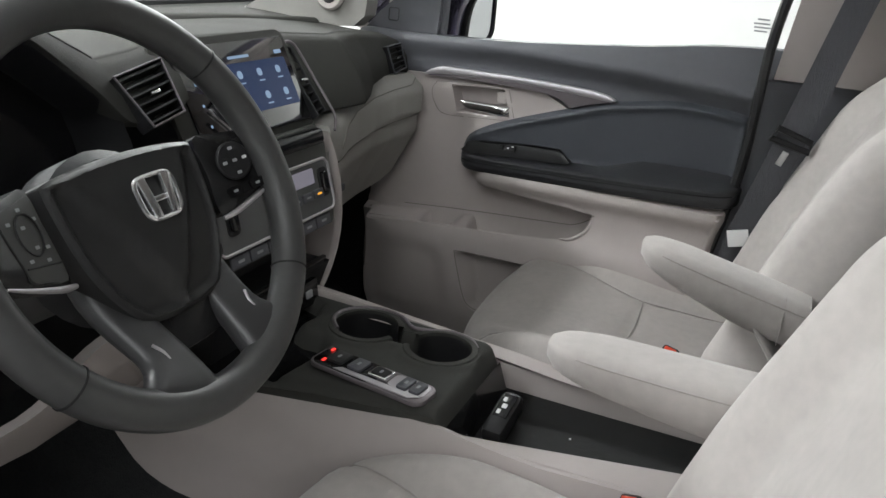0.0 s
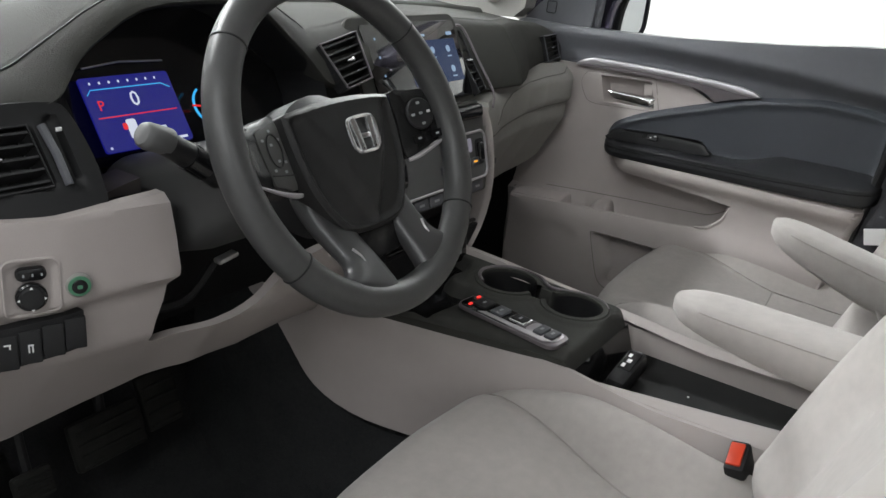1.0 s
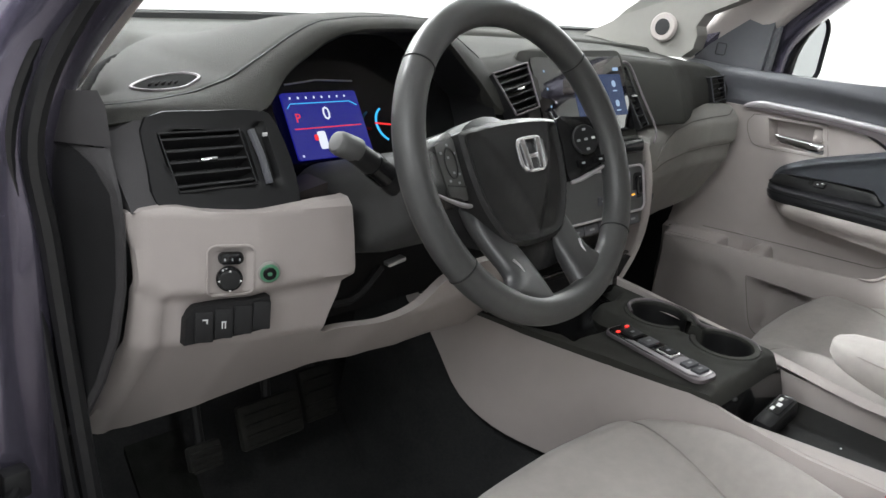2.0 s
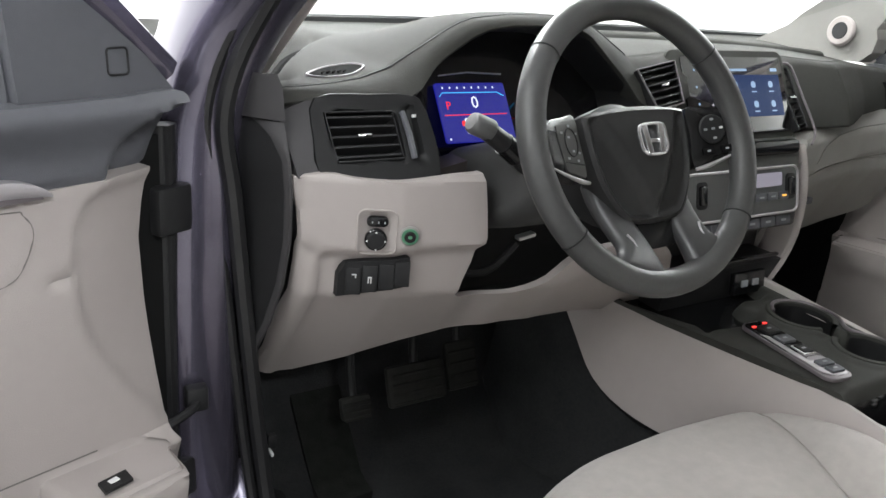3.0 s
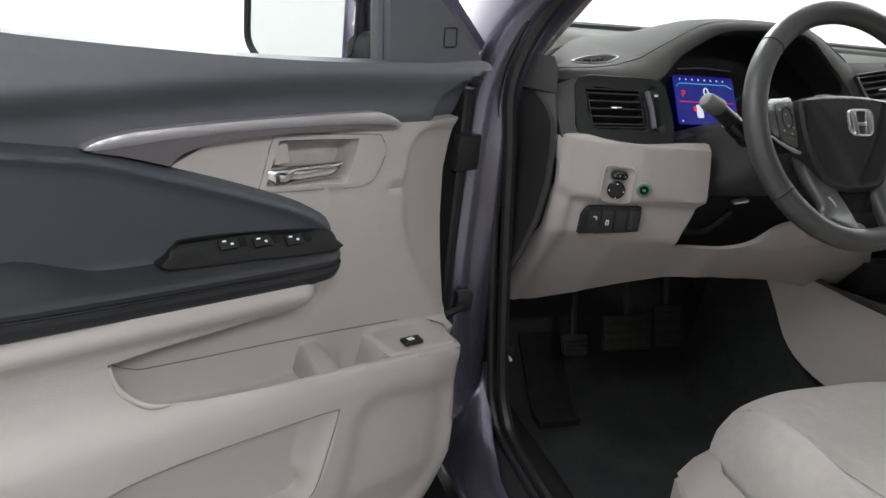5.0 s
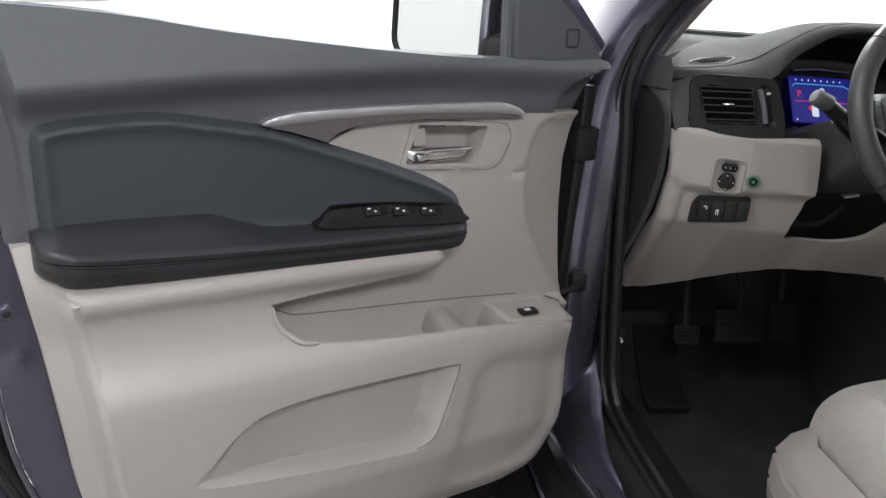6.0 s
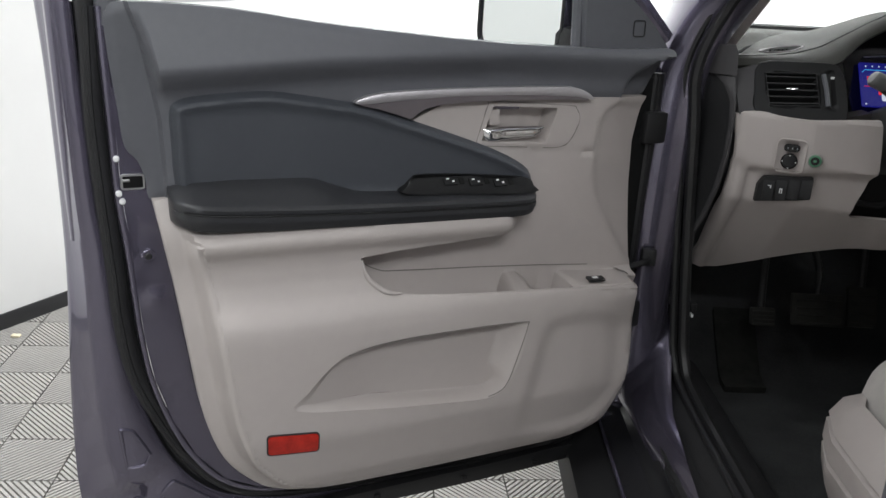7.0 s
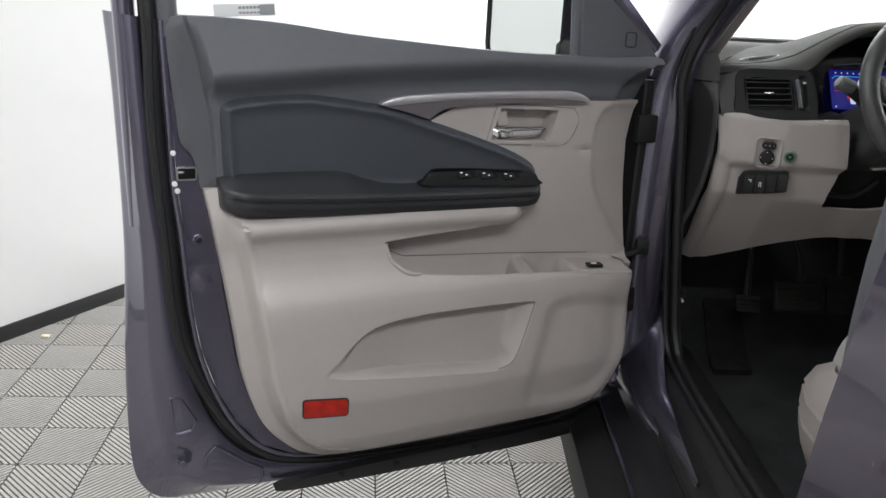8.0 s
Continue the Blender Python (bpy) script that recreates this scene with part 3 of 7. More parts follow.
def front_door(name, m, s, open_door):
    """A front door with its trim; u runs back from the hinge, v into the cabin (s mirrors it), z up."""
    label = "open front door with beige card, charcoal upper trim and padded armrest" if open_door else "closed front passenger door with beige card and charcoal armrest"
    door = thing(name, label, "car door", m=m, kind="structure")

    def at(u, v, z):
        return (u, s * v, z)

    back = (0, -s * 0.02, 0)
    # painted shell with a stepped rear edge
    inner = [(0.951, 1.19), (0.949, 1.10), (0.947, 1.02), (0.945, 0.93), (0.938, 0.85), (0.933, 0.77), (0.928, 0.70), (0.917, 0.625), (0.893, 0.545), (0.860, 0.475), (0.815, 0.420), (0.755, 0.388), (0.66, 0.376), (0.45, 0.370), (0.25, 0.372), (0.10, 0.378), (0.02, 0.40)]
    outer = [(1.036, 1.20), (1.031, 1.10), (1.029, 1.00), (1.028, 0.90), (1.029, 0.80), (1.034, 0.70), (1.040, 0.60), (1.0435, 0.50), (1.043, 0.40), (1.030, 0.335), (0.985, 0.294), (0.87, 0.286), (0.72, 0.284), (0.48, 0.287), (0.27, 0.292), (0.10, 0.305), (0.0, 0.34)]
    profile = [(0.0, -0.024), (0.06, -0.0225), (0.10, -0.024), (0.13, -0.034), (0.17, -0.054), (0.38, -0.056), (0.42, -0.047), (0.47, -0.044), (0.66, -0.045), (0.70, -0.049), (0.74, -0.050), (0.78, -0.058), (0.88, -0.082), (0.96, -0.094), (1.0, -0.100), (1.0, -0.118)]
    inner_line, outer_line = (smooth_line([(a, b, 0) for a, b in q], 5, closed=False) for q in (inner, outer))
    face = [(-0.012, 1.11)] + [(0.0, 0.55)] + [(a, b) for a, b in inner[::-1]] + [(0.93, 1.165), (0.66, 1.14), (0.40, 1.115), (0.05, 1.11)]

    def shell_v(a, b):
        d_in = min((Vector((a, b, 0)) - p).length for p in inner_line)
        d_out = min((Vector((a, b, 0)) - p).length for p in outer_line)
        q = d_in / 0.09 if d_in < 0.042 else 0.47 + 0.53 * (d_in - 0.042) / max(0.001, d_in + d_out - 0.042)
        v = -0.024 if inside(face, a, b) > 0 else ramp(q, profile)
        v += 0.006 * math.exp(-(math.hypot(a - 0.909, b - 0.762) / 0.010) ** 2)
        return at(a, v, b)

    def face_v(a, b):
        if inside(CARD, a, b) > 0.025 or a < 0.3:
            return at(a, -0.078, b)
        return shell_v(a, b)

    part("door_shell", patch(face, 0.012 if open_door else 0.03, face_v, back=(0, -s * 0.05, 0)), PAINT, door, "violet-grey painted door shell")
    rows = []
    for q, v in profile:
        row = []
        for p, r in zip(inner_line, outer_line):
            reach = (r - p).length
            m2 = p.lerp(r, q * 0.09 / reach if q <= 0.47 else 0.0423 / reach + (1 - 0.0423 / reach) * (q - 0.47) / 0.53)
            dimple = 0.020 * math.exp(-(math.hypot(m2.x - 0.957, m2.y - 0.400) / 0.022) ** 2)
            row.append(at(m2.x, v - dimple, m2.y))
        rows.append(row)
    part("seal_channel", loft([[Vector(p) + Vector((0, s * 0.0015, 0)) for p in row] for row in rows[3:7]], closed=False), RUBBER, door, "black rubber lining of the seal channel")
    part("door_edge", loft(rows, closed=False), PAINT, door, "stepped violet-grey door edge", 50)
    if open_door:
        for loop in ([(0.974, 0.534), (0.955, 0.528), (0.931, 0.48), (0.94, 0.461), (0.967, 0.459)], [(0.897, 0.421), (0.846, 0.378), (0.812, 0.356), (0.812, 0.319), (0.945, 0.322), (0.955, 0.341), (0.92, 0.369), (0.916, 0.4)]):
            ring = smooth_line([Vector(loop[i]).lerp(Vector(loop[(i + 1) % len(loop)]), q) for i in range(len(loop)) for q in (0.12, 0.88)], 3)
            part("pressed_bead", tube([(p[0], shell_v(p[0], p[1])[1] + 0.0005, p[1]) for p in ring], 0.0032, 8, closed=True, up=(0, 1, 0)), PAINT, door)
    guard = smooth_line([(0.10, 0.342), (0.30, 0.338), (0.60, 0.334), (0.76, 0.328), (0.79, 0.312), (0.72, 0.302), (0.45, 0.297), (0.16, 0.302), (0.08, 0.32)], 3)
    bm = patch(guard, 0.03, lambda a, b: at(a, -0.024 + 0.006 * math.sin((b - 0.31) * 70), b), back=(0, -s * 0.02, 0))
    part("lower_guard", bm, RUBBER, door, "black rubber strip along the door bottom")
    for u in (0.20, 0.36, 0.54, 0.66):
        part("clip", block((0.012, 0.008, 0.008), at(u, -0.016, 0.322), 0.002), BLACK, door)
    bm = patch(CARD, 0.0075 if open_door else 0.010, lambda a, b: at(a, card_depth(a, b) - (0.004 * step_up(0.918, 0.900, b) if b < 0.92 and (b < 0.60 or a > 0.5) and inside(CARD, a, b) < 0.046 else 0.0), b), back=(0, -s * 0.035, 0), cuts=CUTS, drop=in_hole)
    part("door_card", bm, BEIGE, door, "beige grained plastic door card")
    # turned rim of the card
    line = [Vector((*p[:2], 0)) for p in CARD[4:CARD.index((0.906, 0.925)) + 1]]
    line = [a.lerp(b, q / 4) for a, b in zip(line, line[1:]) for q in range(4)] + line[-1:]
    rows = []
    for d, drop in ((0.0, 0.010), (0.0, 0.0), (0.003, -0.002), (0.010, -0.002), (0.021, -0.0015), (0.025, -0.001), (0.029, 0.0), (0.034, 0.0), (0.039, 0.0), (0.044, 0.0), (0.049, 0.0004), (0.054, 0.003)):
        row = []
        for i, p in enumerate(line):
            nx, nz = inwards(line, i, False)
            u, z = p.x + nx * d, p.y + nz * d
            row.append(at(u, card_depth(u, z) - drop, z))
        rows.append(row)
    part("card_rim", loft(rows, closed=False), BEIGE, door, "", 60)
    # low recess with a wide sloping wall at its hinge end
    ccw = POCKET_LOW if sum(a[0] * b[1] - b[0] * a[1] for a, b in zip(POCKET_LOW, POCKET_LOW[1:])) > 0 else POCKET_LOW[::-1]
    rows = []
    for q in (-0.06, 0.0, 0.08, 0.2, 0.4, 0.6, 0.8, 0.92, 1.0):
        row = []
        for i, p in enumerate(ccw):
            nx, nz = inwards(ccw, i)
            reach = (0.008 + 0.030 * step_up(0.62, 0.95, nx) + 0.004 * step_up(0.5, 0.65, p[0])) * q
            u, z = p[0] + nx * reach, p[1] + nz * reach
            row.append((u, card_depth(u, z) - 0.036 * step_up(0.745, 0.56, u) * step_up(-0.05, 1.0, q) ** 0.8 if q > 0 else card_depth(u, z) + 0.0003, z))
        rows.append(row)
    recess = part("low_recess", loft([[at(*p) for p in row] for row in rows], caps=False), BEIGE, door, "shallow recess low in the door card", 50)
    bm = patch([(p[0], p[2]) for p in rows[-1]], 0.025, lambda a, b: at(a, card_depth(a, b) - 0.036 * step_up(0.745, 0.56, a), b))
    part("recess_floor", bm, BEIGE, recess)
    # map pocket: a trough with two finger scoops and a flat shelf near the hinge
    rings = []
    for i in range(113):
        u = 0.060 + 0.0048 * i
        zl, zg = lip_z(u), groove_z(u)
        h = ramp(u, [(0.100, 0.003), (0.198, 0.004), (0.206, 0.005), (0.214, 0.0), (0.220, -0.040), (0.228, -0.055), (0.252, -0.055), (0.268, -0.030), (0.284, -0.004), (0.300, 0.006), (0.322, 0.006), (0.328, -0.004), (0.334, -0.036), (0.40, -0.040), (0.54, -0.036), (0.575, -0.020), (0.592, -0.004), (0.60, 0.0)])
        tilt = ramp(u, [(0.20, 0.0), (0.27, 0.020), (0.32, 0.014), (0.34, 0.004), (0.6, 0.0)])
        back = min(h, zg - zl - 0.001)
        k = max(0.25, card_depth(u, zl - 0.004) / 0.088)
        base = 0.003 - 0.26 * max(0.0, ramp(zg, FOLD) - u)
        deep = back < -0.01
        cross = [(-0.0002, zg + 0.0004), (0.0004, max(zl + back, zg - 0.004) if not deep else zg - 0.006), (0.003, zl + back + 0.004 * deep), (0.009, zl + back - 0.001), (0.037, zl + back - tilt * 0.4 - 0.001), (0.065, zl + min(back, 0.0) - tilt - 0.001), (0.0715, zl + min(back, 0.0) * 0.85 - tilt), (0.0760, zl - 0.0055), (0.0775, zl - 0.0018), (0.0815, zl + 0.0006)]
        rings.append([at(u, base + v * min(1.0, k), z) for v, z in cross] + [at(u, card_depth(u, zl - 0.001) + 0.0004, zl - 0.0012)])
    tip = smooth_line([(0.545, 0.7695, 0), (0.568, 0.7725, 0), (0.586, 0.7830, 0), (0.600, 0.7990, 0), (0.606, 0.8260, 0)], 4, closed=False)
    part("pocket_end", tube([at(p.x, card_depth(p.x + 0.012, p.y - 0.006) - 0.0030, p.y) for p in tip], lambda t: 0.0042 - 0.0030 * abs(2 * t - 1) ** 3, 10, up=(0, 1, 0)), BEIGE, door)
    part("map_pocket", loft(rings, closed=False), BEIGE, door, "beige map pocket with two finger scoops", 50)
    line = [(0.606, 0.824), (0.600, 0.812), (0.588, 0.800)] + [(0.573 - 0.0215 * k, groove_z(0.573 - 0.0215 * k)) for k in range(21)]
    line = smooth_line([(a, b, 0) for a, b in line], 3, closed=False)
    part("card_groove", tube([at(p[0], 0.0036 + 0.05 * step_up(0.588, 0.606, p[0]) - 0.26 * max(0.0, ramp(p[1], FOLD) - p[0]), p[1] + 0.0006) for p in line], 0.0009, 5), CREASE, door)
    # thin dark tube drawn as the shadow line on the low recess's top and hinge edges
    line = smooth_line([(0.640, 0.684), (0.60, 0.694), (0.56, 0.698), (0.492, 0.701), (0.40, 0.702), (0.325, 0.700), (0.319, 0.693), (0.333, 0.647), (0.350, 0.600), (0.365, 0.580), (0.390, 0.572)], 4, closed=False)
    part("card_groove", tube([at(p[0], card_depth(p[0], p[1]) + 0.0002, p[1]) for p in line], 0.0008, 5), CREASE, door)
    part("handle_groove", tube([at(p[0], card_depth(p[0], p[1]) + 0.0006, p[1]) for p in BEZEL], 0.0008, 5, closed=True, up=(0, 1, 0)), CREASE, door)
    upper = smooth_line([(0.043, 1.060), (0.105, 1.0575), (0.165, 1.062), (0.30, 1.067), (0.444, 1.064), (0.53, 1.02), (0.66, 0.95), (0.80, 0.93), (0.890, 0.922), (0.909, 0.924), (0.912, 0.95), (0.921, 0.980), (0.937, 1.001), (0.942, 1.05), (0.947, 1.10), (0.952, 1.17), (0.948, 1.186), (0.925, 1.199), (0.78, 1.193), (0.664, 1.179), (0.541, 1.168), (0.396, 1.157), (0.236, 1.149), (0.10, 1.147), (0.03, 1.149), (0.006, 1.142), (0.008, 1.115), (0.024, 1.082)], 3)
    raised = [(-0.1, 1.3), (0.942, 1.3), (0.920, 1.190), (0.908, 1.155), (0.901, 1.12), (0.894, 1.08), (0.888, 1.04), (0.884, 0.95), (0.884, 0.80), (-0.1, 0.80)]
    front_end = smooth_line([(0.110, 1.045), (0.109, 1.058), (0.101, 1.080), (0.090, 1.096), (0.073, 1.111), (0.040, 1.125), (0.012, 1.131), (-0.05, 1.13), (-0.05, 1.0), (0.05, 1.0)], 3)

    def upper_depth(a, b):
        crease = ramp(a, [(0.05, 1.128), (0.359, 1.136), (0.551, 1.129), (0.672, 1.124), (0.801, 1.114), (0.90, 1.106)])
        strength = 0.45 + 0.55 * step_up(0.10, 0.45, a)
        v = 0.002 + 0.026 * step_up(crease - 0.040, crease + 0.004, b) * strength - 0.34 * max(0.0, b - crease - 0.004)
        v = v * step_up(-0.001, 0.012, inside(raised, a, b)) - 0.012 * step_up(0.002, -0.004, inside(raised, a, b))
        v -= 0.030 * step_up(-0.003, 0.009, inside(front_end, a, b)) + 0.10 * max(0.0, 0.10 - a) * step_up(-0.003, 0.009, inside(front_end, a, b))
        return at(a, v - 0.004 * step_up(0.010, 0.0, inside(upper, a, b)), b)

    bm = patch(upper, 0.0065, upper_depth, back=(0, -s * 0.04, 0), cuts=ring_cuts(raised, (-0.004, 0.0015, 0.006, 0.0115), lambda u, z: u > 0.5))
    part("upper_trim", bm, CHARCOAL, door, "charcoal soft upper door trim")
    insert = smooth_line([(0.872, 0.93), (0.876, 1.015), (0.8765, 1.052), (0.868, 1.067), (0.839, 1.0745), (0.784, 1.079), (0.736, 1.0805), (0.695, 1.0755), (0.635, 1.066), (0.59, 1.058), (0.525, 1.037), (0.445, 1.011), (0.361, 0.981), (0.321, 0.962), (0.298, 0.946), (0.288, 0.926), (0.292, 0.906), (0.35, 0.900), (0.60, 0.905), (0.85, 0.91)], 2)

    def insert_depth(a, b):
        d = inside(insert, a, b)
        v = 0.003 + 0.018 * step_up(-0.002, 0.011, d) - 0.004 * step_up(0.011, 0.026, d)
        return at(a, v + 0.012 * step_up(0.45, 0.30, a), b)

    bm = patch(insert, 0.008, insert_depth, back=(0, -s * 0.02, 0), cuts=ring_cuts(insert, (0.0030, 0.0075, 0.014, 0.020)))
    part("insert", bm, CHARCOAL_CLOTH, door, "charcoal padded door insert")
    # padded armrest
    rings = []
    for i in range(49):
        u = 0.288 + (0.885 - 0.288) * 0.5 * (1 - math.cos(math.pi * i / 48))
        e = min(math.sqrt(max(0.0, 1 - (1 - min(1, (u - 0.288) / 0.04)) ** 2)), math.sqrt(max(0.0, 1 - (1 - min(1, (0.885 - u) / 0.045)) ** 2)))
        zt = ramp(u, [(0.29, 0.912), (0.36, 0.911), (0.558, 0.915), (0.683, 0.919), (0.814, 0.926), (0.86, 0.931), (0.89, 0.932)])
        zb = ramp(u, [(0.29, 0.876), (0.351, 0.872), (0.553, 0.876), (0.732, 0.880), (0.82, 0.884), (0.89, 0.890)])
        zb += (1 - e) * 0.012
        dv = 0.018 + 0.057 * e
        rise = ramp(u, [(0.30, 0.008), (0.60, 0.009), (0.65, 0.024), (0.675, 0.034), (0.80, 0.030), (0.86, 0.022), (0.89, 0.010)])
        prof = [(-0.004, zb - 0.004), (dv * 0.62, zb), (dv * 0.92, zb + 0.007), (dv, zb + 0.018), (dv, zt - 0.018), (dv * 0.985, zt - 0.0115), (dv * 0.945, zt - 0.0115), (dv * 0.945, zt - 0.009), (dv * 0.985, zt - 0.0085), (dv * 0.985, zt - 0.003), (dv * 0.94, zt + 0.0005), (dv * 0.85, zt + 0.002 + rise * 0.05), (dv * 0.55, zt + rise * 0.5), (dv * 0.25, zt + rise * 0.95), (-0.004, zt + rise)]
        rings.append([at(u, v, z) for v, z in prof])
    arm = part("armrest", loft(rings), ARM, door, "black padded leather armrest with stitched seam")
    part("seam", tube([Vector(r[5]) + Vector((0, s * 0.0006, 0.0008)) for r in rings[5:-5]], 0.0014, 6), PIT, arm)
    # switch panel on the armrest
    def switch_v(a, b):
        return 0.0195 + 0.012 * step_up(0.45, 0.30, a) + 1.2 * max(0.0, 0.938 - b)

    sw = smooth_line([(0.528, 0.922), (0.523, 0.932), (0.512, 0.943), (0.496, 0.9475), (0.40, 0.9435), (0.312, 0.937), (0.302, 0.926), (0.304, 0.917), (0.40, 0.917)], 3)
    bm = patch(sw, 0.005, lambda a, b: at(a, switch_v(a, b) + 0.003 - 0.003 * step_up(0.0, 0.004, inside(sw, a, b)), b), back=(0, -s * 0.02, 0))
    panel = part("switch_panel", bm, PIT, door, "black window switch panel")
    for u in ((0.446, 0.402, 0.360) if open_door else (0.40,)):
        turn = Matrix.Rotation(radians(-42 * s), 4, "X")
        zc = 0.9325 + 0.04 * (u - 0.40)
        v = switch_v(u, zc)
        part("switch", block((0.024, 0.015, 0.005), at(u, v + 0.001, zc), 0.0015, turn), PIT, panel)
        part("switch_notch", block((0.009, 0.013, 0.003), at(u - 0.020, v + 0.001, zc), 0.001, turn), MATT, panel)
        part("switch_mark", block((0.0050, 0.0022, 0.0006), at(u + 0.005, v + 0.0008, zc + 0.0046), 0, turn), WHITE_PRINT, panel)
        part("switch_mark", block((0.0036, 0.0026, 0.0006), at(u - 0.004, v + 0.0042, zc + 0.0012), 0, turn), WHITE_PRINT, panel)
    # silver strip
    top_line = [(0.608, 1.0625), (0.593, 1.0705), (0.570, 1.0755), (0.543, 1.0785), (0.448, 1.0825), (0.346, 1.0845), (0.238, 1.0845), (0.212, 1.0820), (0.196, 1.0770), (0.184, 1.0705), (0.177, 1.0625)]
    low_line = [(0.190, 1.0645), (0.236, 1.0695), (0.345, 1.0720), (0.447, 1.0705), (0.524, 1.0660), (0.585, 1.0610)]
    strip = smooth_line(top_line + low_line, 3)
    bm = patch(strip, 0.004, lambda a, b: at(a, 0.0175 - 0.0015 * step_up(0.003, 0.0, inside(strip, a, b)), b), back=(0, -s * 0.014, 0))
    part("trim_strip", bm, SILVER, door, "satin silver trim strip")
    lower = [(p[0], p[1] + 0.002) for p in low_line] + [(0.600, 1.0590), (0.570, 1.0525), (0.540, 1.0440), (0.514, 1.0355), (0.499, 1.0475), (0.485, 1.0530), (0.466, 1.0575), (0.440, 1.0603), (0.416, 1.0618), (0.344, 1.0640), (0.236, 1.0632), (0.186, 1.0615)]
    bm = patch(lower, 0.008, lambda a, b: at(a, 0.0155 + 0.10 * max(-0.03, b - 1.070), b), back=(0, -s * 0.014, 0))
    part("trim_shadow_strip", bm, GUNMETAL, door, "dark satin lower strip")
    # inner handle
    rings = []
    for i in range(17):
        t = i / 16
        u = 0.379 + (0.262 - 0.379) * t
        h = ramp(t, [(0, 0.018), (0.05, 0.024), (0.22, 0.025), (0.28, 0.023), (0.8, 0.020), (0.93, 0.013), (1, 0.006)])
        d = ramp(t, [(0, 0.012), (0.06, 0.024), (0.22, 0.026), (0.28, 0.019), (0.9, 0.014), (1, 0.006)])
        zc = 1.0165 - h / 2 - 0.001 * t
        rings.append([at(u + 0.10 * b, -0.004 + a, zc + b) for a, b in rounded(d, h, min(d, h) * 0.40, 5)])
    part("door_handle", loft(rings), CHROME, door, "chrome inner door handle")
    part("handle_cover", block((0.022, 0.016, 0.026), at(0.357, -0.012, 1.032), 0.003, Matrix.Rotation(radians(8 * s), 4, "Y")), BEIGE, door, "beige cover of the handle pivot")
    # red reflector
    bm = patch(rounded(0.079, 0.032, 0.005, 3, 0.730, 0.550), 0.02, lambda a, b: at(a, card_depth(a, b + 0.11 * (a - 0.73)) + 0.003, b + 0.11 * (a - 0.73)), back=(0, -s * 0.02, 0))
    if open_door:
        lens = part("reflector", bm, RED, door, "red safety reflector low on the door")
        edge = rounded(0.081, 0.034, 0.005, 3, 0.730, 0.550)
        part("reflector_rim", tube([at(a, card_depth(a, b + 0.11 * (a - 0.73)) + 0.001, b + 0.11 * (a - 0.73)) for a, b in edge], 0.0016, 5, closed=True, up=(0, 1, 0)), BLACK, lens)
        flap = [(0.174, 0.048), (0.138, 0.046), (0.143, 0.066), (0.179, 0.068)]
        bm = patch(flap, 0.012, lambda a, b: at(a, b, lip_z(a) + 0.0065), back=(0, 0, -0.004))
        fuel = part("fuel_flap_button", bm, BLACK, door, "small black fuel flap button")
        part("mark", block((0.011, 0.007, 0.001), at(0.160, 0.056, lip_z(0.160) + 0.007), 0), WHITE_PRINT, fuel)
    else:
        bm.free()
    # latch edge
    if open_door:
        slot = rounded(0.030, 0.020, 0.003, 3, 0.929, 0.948)
        part("latch_plate", tube([at(a, -0.023, b) for a, b in slot], 0.0022, 6, closed=True, up=(0, 1, 0)), STEEL, door, "bright latch opening in the door edge")
        part("latch_slot", block((0.028, 0.006, 0.018), at(0.929, -0.0245, 0.948), 0.001), MATT, door)
        part("latch_claw", block((0.010, 0.006, 0.004), at(0.938, -0.0215, 0.951), 0.001), STEEL, door)
        for u, z, r in ((0.949, 0.983, 0.0045), (0.949, 0.932, 0.0045), (0.945, 0.920, 0.0045), (0.915, 0.834, 0.010), (0.957, 0.393, 0.008)):
            part("bolt", disc(r, 0.007, basis((u, shell_v(u, z)[1] - 0.001, z), (1, 0, 0), (0, 0, -1), (0, s, 0)), 12), WHITE_PRINT if r < 0.005 else PAINT, door)
        part("bolt_core", disc(0.0055, 0.0085, basis((0.915, shell_v(0.915, 0.834)[1] - 0.001, 0.834), (1, 0, 0), (0, 0, -1), (0, s, 0)), 10), RUBBER, door)
    # rubber seal round the card
    mid_line = [(0.968, 1.19), (0.972, 1.05), (0.967, 0.92), (0.960, 0.80), (0.957, 0.73), (0.945, 0.64), (0.917, 0.56), (0.868, 0.465), (0.802, 0.392), (0.72, 0.362), (0.60, 0.350), (0.40, 0.342), (0.16, 0.338), (0.05, 0.40), (0.005, 0.55), (-0.002, 0.9), (-0.002, 1.1)]
    line = smooth_line([at(u, -0.046, z) for u, z in mid_line], 6, closed=False)
    part("door_seal", tube(line, 0.0155, 10, flat=0.75, up=(0, 1, 0)), RUBBER, door, "black rubber seal")
    part("seal_lip", tube([p + Vector((0.004, s * 0.010, 0)) for p in line], 0.0045, 6, up=(0, 1, 0)), BLACK, door)
    if open_door:
        # matt black sheet in place of the hinge gap's shadow and dark trim
        part("gap_trim", patch([(-0.010, 0.60), (-0.010, 1.09), (0.060, 1.09), (0.060, 0.74), (0.050, 0.60)], 0.02, lambda a, b: at(a, -0.040, b), back=(0, -0.03, 0)), MATT, door, "black sheet standing in for shadow and dark trim in the hinge gap")
    # window frame and glass
    sash = smooth_line([at(0.0, -0.045, 1.16), at(0.16, -0.055, 1.31), at(0.36, -0.07, 1.45), at(0.60, -0.085, 1.55), at(0.92, -0.09, 1.60)], 4, closed=False)
    part("window_frame", tube(sash, 0.022, 8), PAINT, door)
